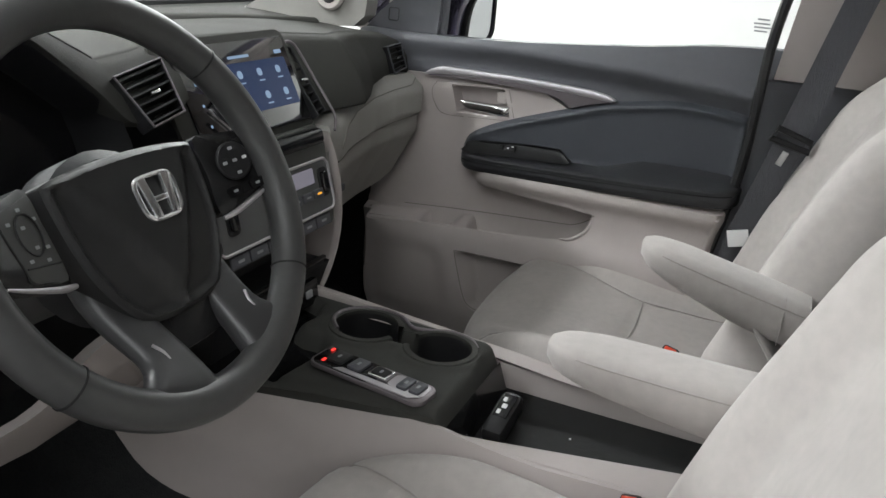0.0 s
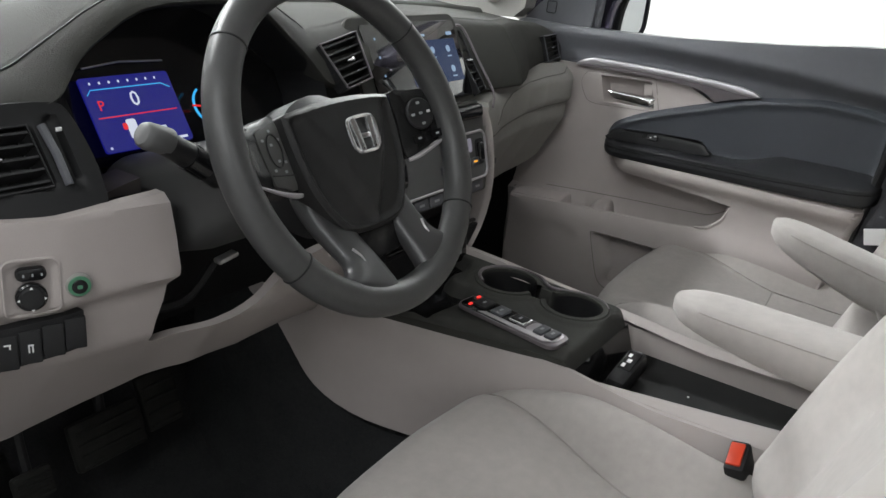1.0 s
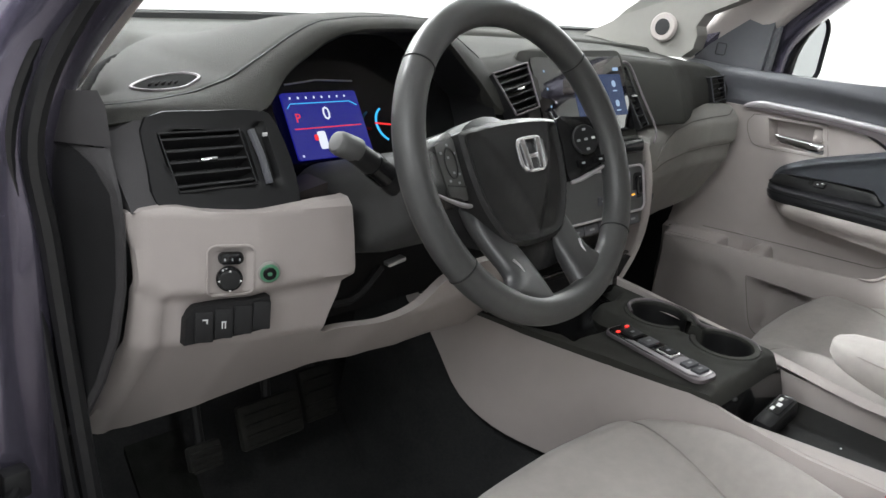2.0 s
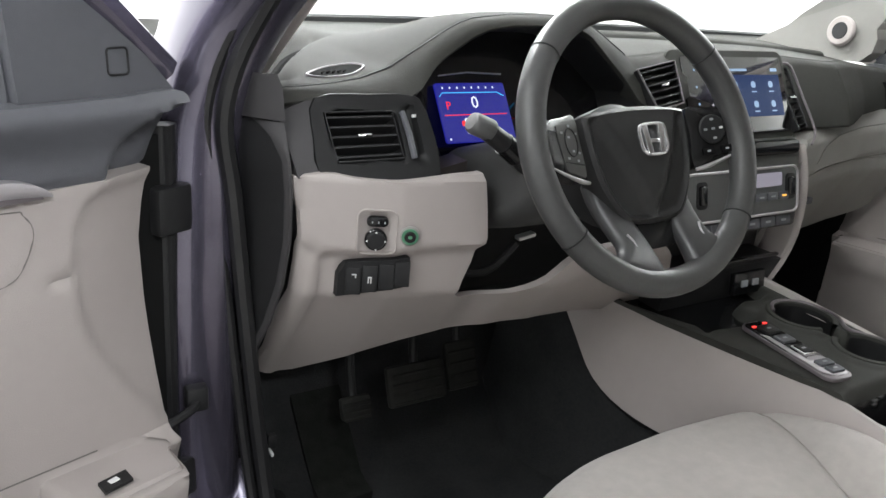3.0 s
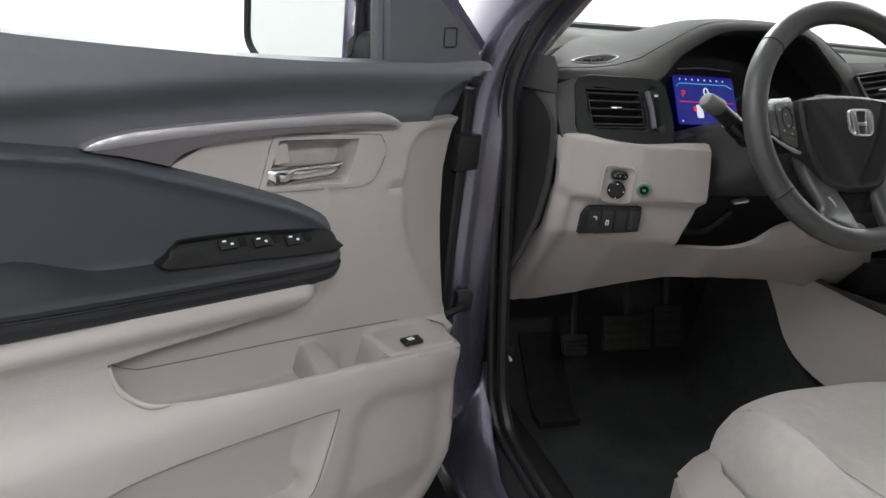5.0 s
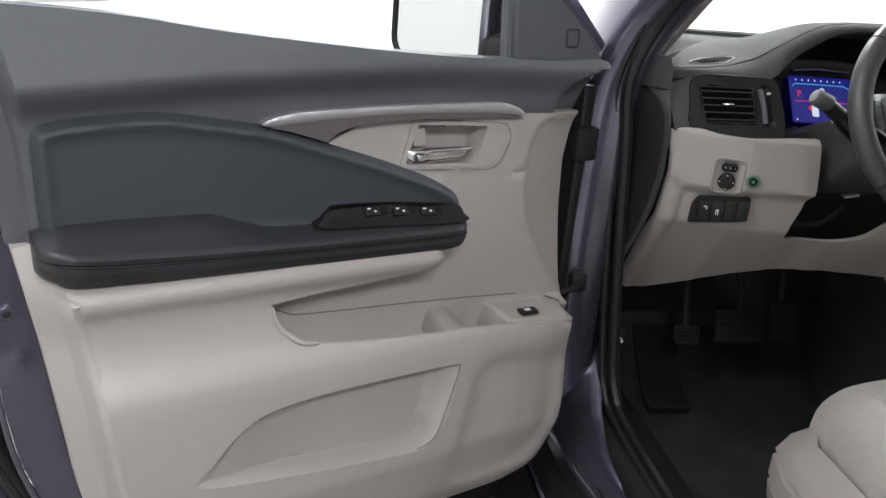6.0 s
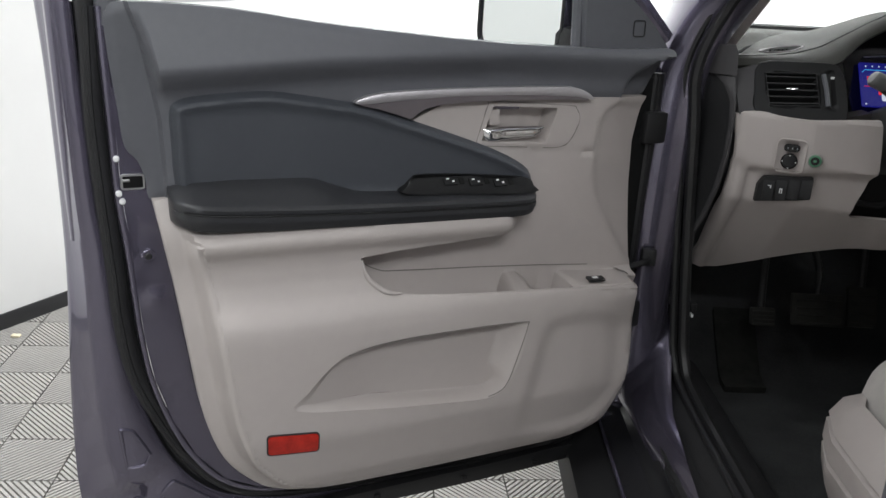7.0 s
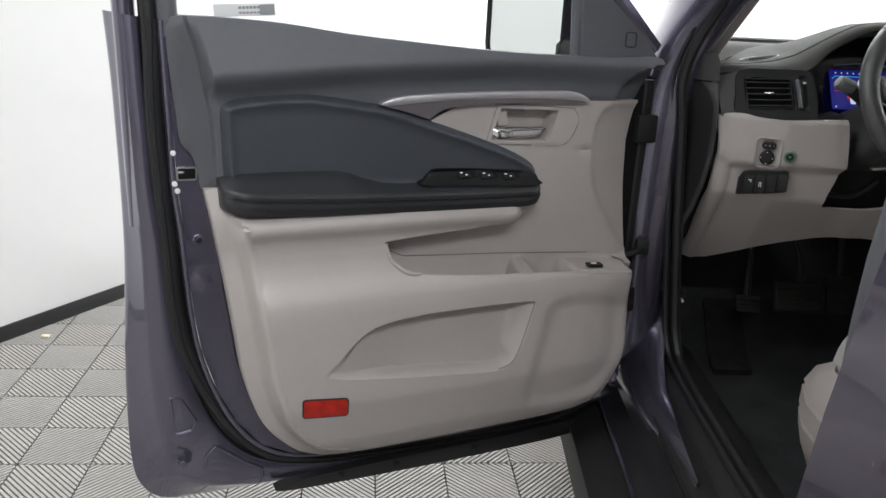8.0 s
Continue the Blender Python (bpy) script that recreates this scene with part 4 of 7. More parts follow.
    for uu, rr, mm in ((0.945, 0.016, CHARCOAL), (0.972, 0.015, RUBBER), (1.006, 0.018, PAINT)):
        bars = [at(uu, -0.035 - 0.5 * (uu - 0.945), 1.165), at(uu + 0.005, -0.055 - 0.5 * (uu - 0.945), 1.40), at(uu + 0.01, -0.09 - 0.5 * (uu - 0.945), 1.61)]
        if uu > 0.95:
            bars.insert(0, at(uu - 0.004, -0.085, 0.85))
        part("window_frame", tube(smooth_line(bars, 4, closed=False), rr, 10, up=(0, 1, 0)), mm, door)
    pane = [(0.19, 1.13), (0.19, 1.325), (0.36, 1.44), (0.60, 1.54), (0.93, 1.59), (0.93, 1.16)]
    bm = patch(pane, 0.2, lambda a, b: at(a, -0.055 - 0.08 * (b - 1.15), b))
    pn = part("window_pane", bm, GLASS, door, "clear side window")
    pn.visible_shadow = False
    # corner cover
    cover = [(0.012, 1.146), (0.190, 1.148), (0.197, 1.300), (0.187, 1.312), (0.14, 1.262), (0.085, 1.218), (0.046, 1.185)]
    bm = patch(cover, 0.03, lambda a, b: at(a, -0.008 - 0.06 * (b - 1.15), b), back=(0, -s * 0.04, 0))
    sail = part("mirror_corner_cover", bm, CHARCOAL, door, "charcoal triangular corner cover")
    square = rounded(0.024, 0.027, 0.004, 3, 0.081, 1.181)
    part("cover_mark", tube([at(a, -0.0085 - 0.06 * (b - 1.15) + 0.001, b) for a, b in square], 0.0012, 5, closed=True, up=(0, 1, 0)), BLACK, sail)
    part("quarter_frame", tube([at(0.194, -0.03, 1.14), at(0.196, -0.05, 1.36)], 0.010, 8), CHARCOAL, door)
    # outside mirror
    pts = [(a, b + 0.06 * a) for a, b in rounded(0.190, 0.178, 0.045, 6)]

    def shell_ring(n, k, da=0.0, dz=0.0):
        return [at((0.227 if open_door else 0.185) - 0.456 * (a * k + da) + 0.89 * n, -0.172 + 0.89 * (a * k + da) + 0.456 * n, 1.203 + dz + b * k) for a, b in pts]

    mir = part("outside_mirror", loft([shell_ring(-0.012, 0.92), shell_ring(0.002, 0.935), shell_ring(0.010, 0.985), shell_ring(0.002, 1.03), shell_ring(-0.025, 1.10, -0.004), shell_ring(-0.060, 1.02, -0.002), shell_ring(-0.088, 0.78), shell_ring(-0.100, 0.45)]), PAINT, door, "violet-grey outside mirror")
    bm = bmesh.new()
    bm.faces.new([bm.verts.new(p) for p in shell_ring(0.004, 0.94)])
    part("mirror_bezel", tube(shell_ring(0.008, 0.968), 0.0032, 8, closed=True, up=(0.89, s * 0.456, 0)), BLACK, mir, "black mirror bezel")
    part("mirror_glass", bm, MIRROR, mir, "mirror glass")
    part("mirror_foot", block((0.06, 0.11, 0.055), at(0.165 if open_door else 0.140, -0.080, 1.150), 0.015), BLACK, mir)
    return door


HINGE = Vector((-0.887, 0.219, 0))
D_U, D_V = Vector((-0.90664, -0.42191, 0)), Vector((0.42191, -0.90664, 0))
driver_door = front_door("driver_door", basis(HINGE, D_U, D_V, (0, 0, 1)), 1, True)
passenger_door = front_door("passenger_door", basis((0.775, 0.45, 0), (0, -1, 0), (1, 0, 0), (0, 0, 1)), -1, False)

# stickers on the side windows
tag = tagged(link("window_sticker", block((0.10, 0.001, 0.020), (0, 0, 0), 0), WHITE_PRINT), "white printed sticker on the driver window", "sticker")
tag.matrix_basis = basis(HINGE, D_U, D_V, (0, 0, 1)) @ Matrix.Translation((0.822, -0.053, 1.209)) @ Matrix.Rotation(radians(3.5), 4, "Y")
for k in range(9):
    part("print_line", block((0.0045, 0.0012, 0.004), (-0.04 + 0.008 * k * 0.75, 0.0008, 0.004), 0), GREY_PRINT, tag)
    part("print_line", block((0.0045, 0.0012, 0.003), (-0.04 + 0.008 * k * 0.75, 0.0008, -0.004), 0), GREY_PRINT, tag)
part("logo_block", block((0.024, 0.0014, 0.016), (-0.036 + 0.072 - 0.072, 0.0008, 0), 0), GREY_PRINT, tag)
etch = tagged(link("window_etching", block((0.001, 0.022, 0.003), (0, 0, 0.012), 0), GREY_PRINT), "small grey etched mark on the passenger window", "glass marking")
for k, (w, dz) in enumerate(((0.030, 0.004), (0.034, -0.003), (0.024, -0.010))):
    part("etched_line", block((0.001, w, 0.003), (0, 0.002 * (-1) ** k, dz), 0), GREY_PRINT, etch)
etch.matrix_basis = Matrix.Translation((0.828, -0.405, 1.236))

# check strap and hinge of the open door
part("check_strap", tube(smooth_line([(-0.875, 0.24, 0.746), (-0.893, 0.215, 0.742), (-0.93, 0.20, 0.735), (-0.975, 0.185, 0.73)], 4, closed=False), 0.006, 8), BLACK, car, "black door check strap")
part("check_bracket", block((0.028, 0.02, 0.034), (-0.882, 0.232, 0.748), 0.004), BLACK, car)
for z in (0.62, 1.00):
    part("hinge", block((0.05, 0.035, 0.06), (-0.905, 0.255, z), 0.006, Matrix.Rotation(radians(25), 4, "Z")), BLACK, car, "dark door hinge")

# ---- dashboard ----
dash = thing("dashboard", "dark grey dashboard with beige lower panels, displays and vents", "dashboard")


def vent_face(x, z):
    return 0.205 - 0.33 * (x + 0.68) + 0.70 * (z - 1.09)


def dash_edge(x):
    """How far forward the passenger side brow lies along its width."""
    return ramp(x, [(-0.25, 0.235), (-0.1, 0.262), (0.0, 0.30), (0.215, 0.305), (0.27, 0.285), (0.36, 0.245), (0.5, 0.290), (0.65, 0.318), (0.76, 0.325), (0.80, 0.345)])


def seam_line(x):
    """The front edge of the pad's skin: y and z."""
    y = ramp(x, [(-0.80, 0.295), (-0.734, 0.270), (-0.20, 0.270), (-0.1, 0.297), (0.0, 0.335), (0.215, 0.340), (0.27, 0.320), (0.36, 0.284), (0.5, 0.328), (0.65, 0.356), (0.76, 0.364), (0.80, 0.375)])
    z = ramp(x, [(-0.80, 1.128), (-0.77, 1.136), (-0.734, 1.1405), (-0.692, 1.144), (-0.652, 1.150), (-0.61, 1.164), (-0.568, 1.189), (-0.528, 1.213), (-0.505, 1.2245), (-0.485, 1.231), (-0.43, 1.237), (-0.37, 1.239), (-0.31, 1.2375), (-0.285, 1.233), (-0.25, 1.218), (-0.215, 1.199), (-0.178, 1.180), (-0.1, 1.181), (0.04, 1.185), (0.25, 1.179), (0.45, 1.170), (0.60, 1.157), (0.70, 1.147), (0.76, 1.132), (0.80, 1.105)])
    return y, z


def lip_line(x):
    """The lower edge of the brow over vent and instruments: y and z."""
    y = ramp(x, [(-0.80, 0.264), (-0.73, 0.243), (-0.68, 0.228), (-0.61, 0.206), (-0.591, 0.210), (-0.56, 0.230), (-0.50, 0.236), (-0.25, 0.236), (-0.19, 0.225)])
    z = ramp(x, [(-0.80, 1.116), (-0.77, 1.121), (-0.73, 1.127), (-0.68, 1.131), (-0.615, 1.135), (-0.598, 1.141), (-0.58, 1.156), (-0.544, 1.185), (-0.50, 1.210), (-0.475, 1.220), (-0.44, 1.2255), (-0.37, 1.2275), (-0.32, 1.2245), (-0.295, 1.215), (-0.263, 1.191), (-0.226, 1.160), (-0.19, 1.125)])
    return y, z


HOLLOW = [(-0.585, 0.575), (-0.636, 0.525), (-0.672, 0.48), (-0.705, 0.428), (-0.725, 0.393), (-0.736, 0.345)]


def groove(line, x, y):
    """Distance to a polyline."""
    best = 1e9
    for (ax, ay), (bx, by) in zip(line, line[1:]):
        dx, dy = bx - ax, by - ay
        t = max(0.0, min(1.0, ((x - ax) * dx + (y - ay) * dy) / (dx * dx + dy * dy)))
        best = min(best, math.hypot(x - ax - t * dx, y - ay - t * dy))
    return best


def pad_z(x, y):
    ys, zs = seam_line(x)
    base = ramp(y, [(0.25, 1.166), (0.70, 1.168), (0.86, 1.160), (0.90, 1.150)])
    k = 1 - step_up(0.02, 0.36, y - ys)
    hollow = groove(HOLLOW, x, y)
    return base + (zs - base) * k - 0.022 * math.exp(-(hollow / 0.017) ** 2) - 0.030 * step_up(-0.738, -0.785, x) * step_up(0.02, 0.10, y - ys)


rings, brow = [], []
for i in range(181):
    x = -0.795 + 1.59 * i / 180
    ys, zs = seam_line(x)
    rings.append([(x, ys + d, pad_z(x, ys + d) - (0.0025 if d < 0.003 else 0)) for d in (0.0, 0.003, 0.012, 0.025, 0.04, 0.055, 0.07, 0.085, 0.10, 0.12, 0.14, 0.16, 0.18, 0.20, 0.22, 0.24, 0.26, 0.28, 0.30, 0.32, 0.36, 0.40)] + [(x, 0.84, pad_z(x, 0.84)), (x, 0.90, 1.15)])
    yl, zl = lip_line(x)
    a, b = Vector((x, ys, zs - 0.0015)), Vector((x, yl, zl))
    out = Vector((0, -0.55, 0.83)) * 0.005
    drv = [a, a.lerp(b, 0.12) + out * 0.6, a.lerp(b, 0.45) + out, a.lerp(b, 0.8) + out * 0.8, b, b + Vector((0, 0.003, -0.004)), b + Vector((0, 0.03, -0.008))]
    e = dash_edge(x)
    top = zs + 0.007
    low = ramp(x, [(-0.25, 1.13), (-0.19, 1.10), (0.22, 1.12), (0.27, 1.05), (0.36, 1.058), (0.5, 1.064), (0.65, 1.063), (0.74, 1.060), (0.8, 1.045)])
    lean = ramp(x, [(0.4, 0.5), (0.62, 0.18), (0.8, 0.18)])
    f = (top - low) * 0.75
    pas = [a, Vector((x, e + 0.022, top - 0.011)), Vector((x, e + 0.010, top - 0.018)), Vector((x, e - f * lean / 2, (top + low) / 2)), Vector((x, e - f * lean, low + 0.010)), Vector((x, e - f * lean + 0.004, low + 0.004)), Vector((x, e - f * lean + 0.03, low))]
    k = step_up(-0.215, -0.165, x)
    brow.append([p.lerp(q, k) for p, q in zip(drv, pas)])
part("dash_pad", loft(rings, closed=False), DASH, dash, "dark warm grey soft dash pad", 60)
part("brow", loft(brow, closed=False), DASH, dash, "dark brow along the dashboard edge", 60)
part("seam", tube([(-0.785 + 0.6 * i / 60, seam_line(-0.785 + 0.01 * i)[0] - 0.0005, seam_line(-0.785 + 0.01 * i)[1] - 0.0012) for i in range(61)], 0.0016, 6), BLACK, dash)
part("windscreen_edge", tube([(-0.72 + 0.06 * k, 0.865 - 0.09 * ((-0.76 + 0.06 * k) / 0.74) ** 2, 1.161) for k in range(27)], 0.011, 8), BLACK, dash, "black edge along the windscreen")

part("pad_ridge", tube(smooth_line([(-0.45, 0.64, 1.150), (-0.20, 0.66, 1.164), (0.05, 0.655, 1.169), (0.30, 0.62, 1.168), (0.52, 0.56, 1.163), (0.66, 0.50, 1.155)], 5, closed=False), 0.022, 12, flat=0.5), DASH, dash, "low ridge along the dash pad")

# matt black strip along the hollow, deepens its shadow by colour
part("pad_gap", tube([(p.x, p.y, pad_z(p.x, p.y) + 0.0015) for p in smooth_line([(a, b, 0) for a, b in HOLLOW], 4, closed=False)], lambda t: 0.0065 * min(1.0, 0.15 + 2.2 * t, 0.3 + 3 * (1 - t)), 8, flat=0.5), MATT, dash, "black strip imitating the shadow in the gap at the dash pad's end")
# demister slot in the top of the pad
DEM = smooth_line([(-0.7, 0.33), (-0.691, 0.304), (-0.661, 0.29), (-0.629, 0.304), (-0.633, 0.335), (-0.66, 0.352)], 4)
part("demister_rim", tube([(x, y, pad_z(x, y)) for x, y in DEM], 0.0024, 6, closed=True), GUNMETAL, dash)
dem = part("demister", patch([(x, y) for x, y in DEM], 0.02, lambda a, b: (a, b, pad_z(a, b) + 0.001), back=(0, 0, -0.006)), MATT, dash, "black side demister outlet")
for k in range(5):
    x = -0.678 + 0.0067 * k
    y = 0.319 + -0.37 * (x - -0.662)
    part("slat", block((0.0022, 0.020, 0.003), (x, y, pad_z(x, y) + 0.001), 0.0006, Matrix.Rotation(radians(-40), 4, "Z")), MATT, dem)

# beige panel below the column
PANEL = smooth_line([(-0.767, 1.041), (-0.744, 1.0495), (-0.722, 1.0505), (-0.7, 1.0465), (-0.66, 1.045), (-0.616, 1.048), (-0.552, 1.053), (-0.545, 1.045), (-0.535, 0.97), (-0.538, 0.958), (-0.545, 0.93), (-0.555, 0.878), (-0.535, 0.874), (-0.494, 0.877), (-0.450, 0.885), (-0.420, 0.896), (-0.397, 0.916), (-0.370, 0.927), (-0.33, 0.931), (-0.28, 0.930), (-0.19, 0.92), (-0.123, 0.862), (0.001, 0.729), (0.01, 0.696), (-0.137, 0.742), (-0.304, 0.79), (-0.448, 0.807), (-0.536, 0.792), (-0.638, 0.749), (-0.711, 0.702), (-0.758, 0.7), (-0.76, 0.756), (-0.763, 0.851), (-0.76, 0.948), (-0.762, 1.002)], 2)


def panel_y(x, z):
    y = ramp(x, [(-0.83, 0.250), (-0.765, 0.190), (-0.65, 0.135), (-0.54, 0.112), (-0.40, 0.10), (-0.14, 0.13)])
    crease = 0.951 + 0.04 * (x + 0.70)
    y += 0.016 * step_up(crease + 0.006, crease - 0.012, z) * step_up(-0.47, -0.53, x) * step_up(-0.752, -0.728, x)
    y += 0.18 * max(0.0, 0.93 - z) + 0.60 * max(0.0, 0.885 - z) + 0.010 * step_up(1.044, 1.056, z) + 0.02 * step_up(0.02, 0.0, x + 0.775)
    # facet along the door side
    y += 0.50 * max(0.0, -0.737 - x) * step_up(0.968, 0.948, z)
    y += 0.007 * step_up(0.0, 0.006, inside(SWITCH_WELL, x, z)) + 0.010 * step_up(0.0, 0.006, inside(BANK, x, z))
    return y


SWITCH_WELL = rounded(0.040, 0.056, 0.008, 4, -0.678, 0.979)
BANK = [(-0.715, 0.886), (-0.632, 0.903), (-0.634, 0.945), (-0.708, 0.936), (-0.716, 0.92)]
part("knee_panel", patch(PANEL, 0.0065, lambda a, b: (a, panel_y(a, b), b), back=(0, 0.014, 0), cuts=[((-0.737, 0.97), (-0.737, 0.70), (0.0, 0.003, -0.003))]), BEIGE, dash, "beige plastic knee panel")


def on_panel(x, z, out=0.0):
    """A pose on the knee panel, z axis towards the driver."""
    y = ramp(x, [(-0.83, 0.250), (-0.765, 0.190), (-0.65, 0.135), (-0.54, 0.112), (-0.40, 0.10)]) + 0.18 * max(0.0, 0.93 - z)
    n = Vector((-0.42, -0.90, 0.0)).normalized()
    ex = Vector((0, 0, 1)).cross(n).normalized()
    return basis(Vector((x, y, z)) + n * out, ex, n.cross(ex), n)


part("well_lip", tube([(x, panel_y(x, z) - 0.0004, z) for x, z in rounded(0.044, 0.060, 0.009, 4, -0.678, 0.979)], 0.0016, 6, closed=True, up=(0, 1, 0)), BEIGE, dash)
bank = part("switch_bank", patch([(x, z) for x, z in BANK], 0.02, lambda a, b: (a, on_panel(a, b).translation.y + 0.006, b), back=(0, 0.02, 0)), BLACK, dash, "black bank of four switches")
rocker = part("mirror_rocker", plate(rounded(0.027, 0.013, 0.006), 0.007, on_panel(-0.678, 0.994, -0.004), 0.002), BLACK_GLOSS, dash, "black mirror selector rocker")
for dx in (-0.006, 0.001, 0.008):
    part("mark", plate(rounded(0.0016, 0.003, 0.0007), 0.0005, on_panel(-0.678 + dx, 0.994, 0.0032)), GREY_PRINT, rocker)
part("knob_ring", disc(0.0142, 0.006, on_panel(-0.679, 0.970, -0.004), 24), BLACK_GLOSS, dash)
knob = part("mirror_knob", disc(0.0115, 0.009, on_panel(-0.679, 0.970, -0.004), 24), BLACK, dash, "round black mirror adjuster")
for k in range(4):
    a = k * math.pi / 2
    part("mark", plate([(0.0025, -0.0015), (0.0025, 0.0015), (0.005, 0)], 0.0005, on_panel(-0.679 + 0.008 * math.cos(a) * 0.9, 0.970 + 0.008 * math.sin(a), 0.0055) @ Matrix.Rotation(a, 4, "Z")), WHITE_PRINT, knob)
eco = part("economy_button", disc(0.0125, 0.005, on_panel(-0.640, 0.977, 0.0), 28), BEIGE_DARK, dash, "round button with green ring")
part("ring", disc(0.0105, 0.0015, on_panel(-0.640, 0.977, 0.005), 28, 0.0005), GREEN_RING, eco)
part("centre", disc(0.0072, 0.0015, on_panel(-0.640, 0.977, 0.0065), 24, 0.0005), BLACK_GLOSS, eco)
part("mark", plate(rounded(0.005, 0.004, 0.0015), 0.0005, on_panel(-0.640, 0.977, 0.008)), GREEN_RING, eco)
for k in range(4):
    x, z = -0.7005 + 0.0185 * k, 0.9105 + 0.004 * k
    part("blank_switch" if k > 1 else "toggle_switch", plate(rounded(0.0196, 0.037 - 0.001 * k, 0.0015), 0.008, on_panel(x, z, -0.010), 0.0010), BLACK, bank, "black switch in a row of four")
    for w, h, dx, dz in (((0.0065, 0.0016, 0.0, 0.0105), (0.0016, 0.004, 0.002, 0.0075), (0.0055, 0.0014, 0.0, -0.0075), (0.0014, 0.004, -0.002, -0.0095)), ((0.005, 0.0016, 0.0, 0.003), (0.0014, 0.009, -0.0015, -0.001), (0.0014, 0.009, 0.0015, -0.001)), (), ())[k]:
        part("mark", plate(rounded(w, h, 0.0006, 2), 0.0005, on_panel(x + dx, z + dz, -0.0018)), WHITE_PRINT, bank)

# end cover at the door side
rows = []
for z, xr, yr, bulge in ((1.160, -0.776, 0.240, 0.0), (1.145, -0.772, 0.232, 0.002), (1.112, -0.772, 0.222, 0.002), (1.106, -0.772, 0.221, 0.0)):
    rows.append([(-0.822, 0.36, z), (-0.824, 0.30, z), (-0.812 - bulge, 0.265, z), (-0.795, 0.245, z), (xr, yr, z)])
part("end_cover", loft(rows, closed=False), END, dash, "charcoal dash end cover")
rows, edge_rows = [], []
for z, xr, yr in ((1.104, -0.772, 0.226), (1.097, -0.7717, 0.2225), (1.085, -0.7713, 0.217), (1.06, -0.7705, 0.205), (1.02, -0.769, 0.200), (0.96, -0.770, 0.199), (0.90, -0.776, 0.206), (0.84, -0.785, 0.225), (0.79, -0.798, 0.245), (0.76, -0.812, 0.262)):
    w = 0.011 + 0.034 * min(1.0, max(0.0, (z - 1.045) / 0.059) ** 3)
    k = w / 0.0345
    p = Vector((xr - 0.020 * k, yr + 0.028 * k, z))
    n = Vector((-0.81, -0.58, 0)) * 0.003
    rows.append([(-0.822, 0.36, z), (-0.824, 0.31, z), (-0.821, 0.285, z), p + Vector((-0.004, 0.008, 0)), p])
    edge_rows.append([p, p + n * 0.7, p.lerp(Vector((xr, yr, z)), 0.25) + n, p.lerp(Vector((xr, yr, z)), 0.8) + n, (xr, yr, z)])
part("end_panel", loft(rows, closed=False), BLACK, dash, "black textured dash end panel")
part("end_panel_rim", loft(edge_rows, closed=False), END, dash, "charcoal rim of the dash end panel")
# charcoal face left of the vent, black vent surround
LEFT_FACE = [(-0.772, 1.108), (-0.765, 1.115), (-0.727, 1.130), (-0.738, 1.085), (-0.742, 1.062), (-0.738, 1.047), (-0.764, 1.042)]
part("left_face", patch(LEFT_FACE, 0.012, lambda a, b: (a, vent_face(a, b) - 0.004, b), back=(0, 0.03, 0)), END, dash)
SURROUND = smooth_line([(-0.727, 1.130), (-0.66, 1.137), (-0.612, 1.138), (-0.598, 1.130), (-0.592, 1.09), (-0.596, 1.050), (-0.604, 1.044), (-0.67, 1.044), (-0.725, 1.047), (-0.740, 1.053), (-0.738, 1.085)], 3)
OPENING = [(-0.7195, 1.1155), (-0.636, 1.120), (-0.6345, 1.066), (-0.7165, 1.0595)]
SLIDER = [(-0.6225, 1.124), (-0.611, 1.126), (-0.608, 1.062), (-0.619, 1.065)]
part("vent_surround", patch(SURROUND, 0.004, lambda a, b: (a, vent_face(a, b) - 0.008 + 0.034 * step_up(0.0, 0.004, inside(OPENING, a, b)) + 0.008 * step_up(0.0, 0.003, inside(SLIDER, a, b)), b), back=(0, 0.03, 0)), PIT, dash, "black surround of the driver side vent")
part("under_strip", patch([(-0.70, 1.049), (-0.60, 1.046), (-0.548, 1.062), (-0.548, 1.046), (-0.66, 1.041), (-0.70, 1.042)], 0.02, lambda a, b: (a, 0.185 - 0.22 * (a + 0.68), b), back=(0, 0.04, 0)), material("brown_grey_strip", (0.035, 0.03, 0.029), 0.4), dash, "dark strip under the vent")


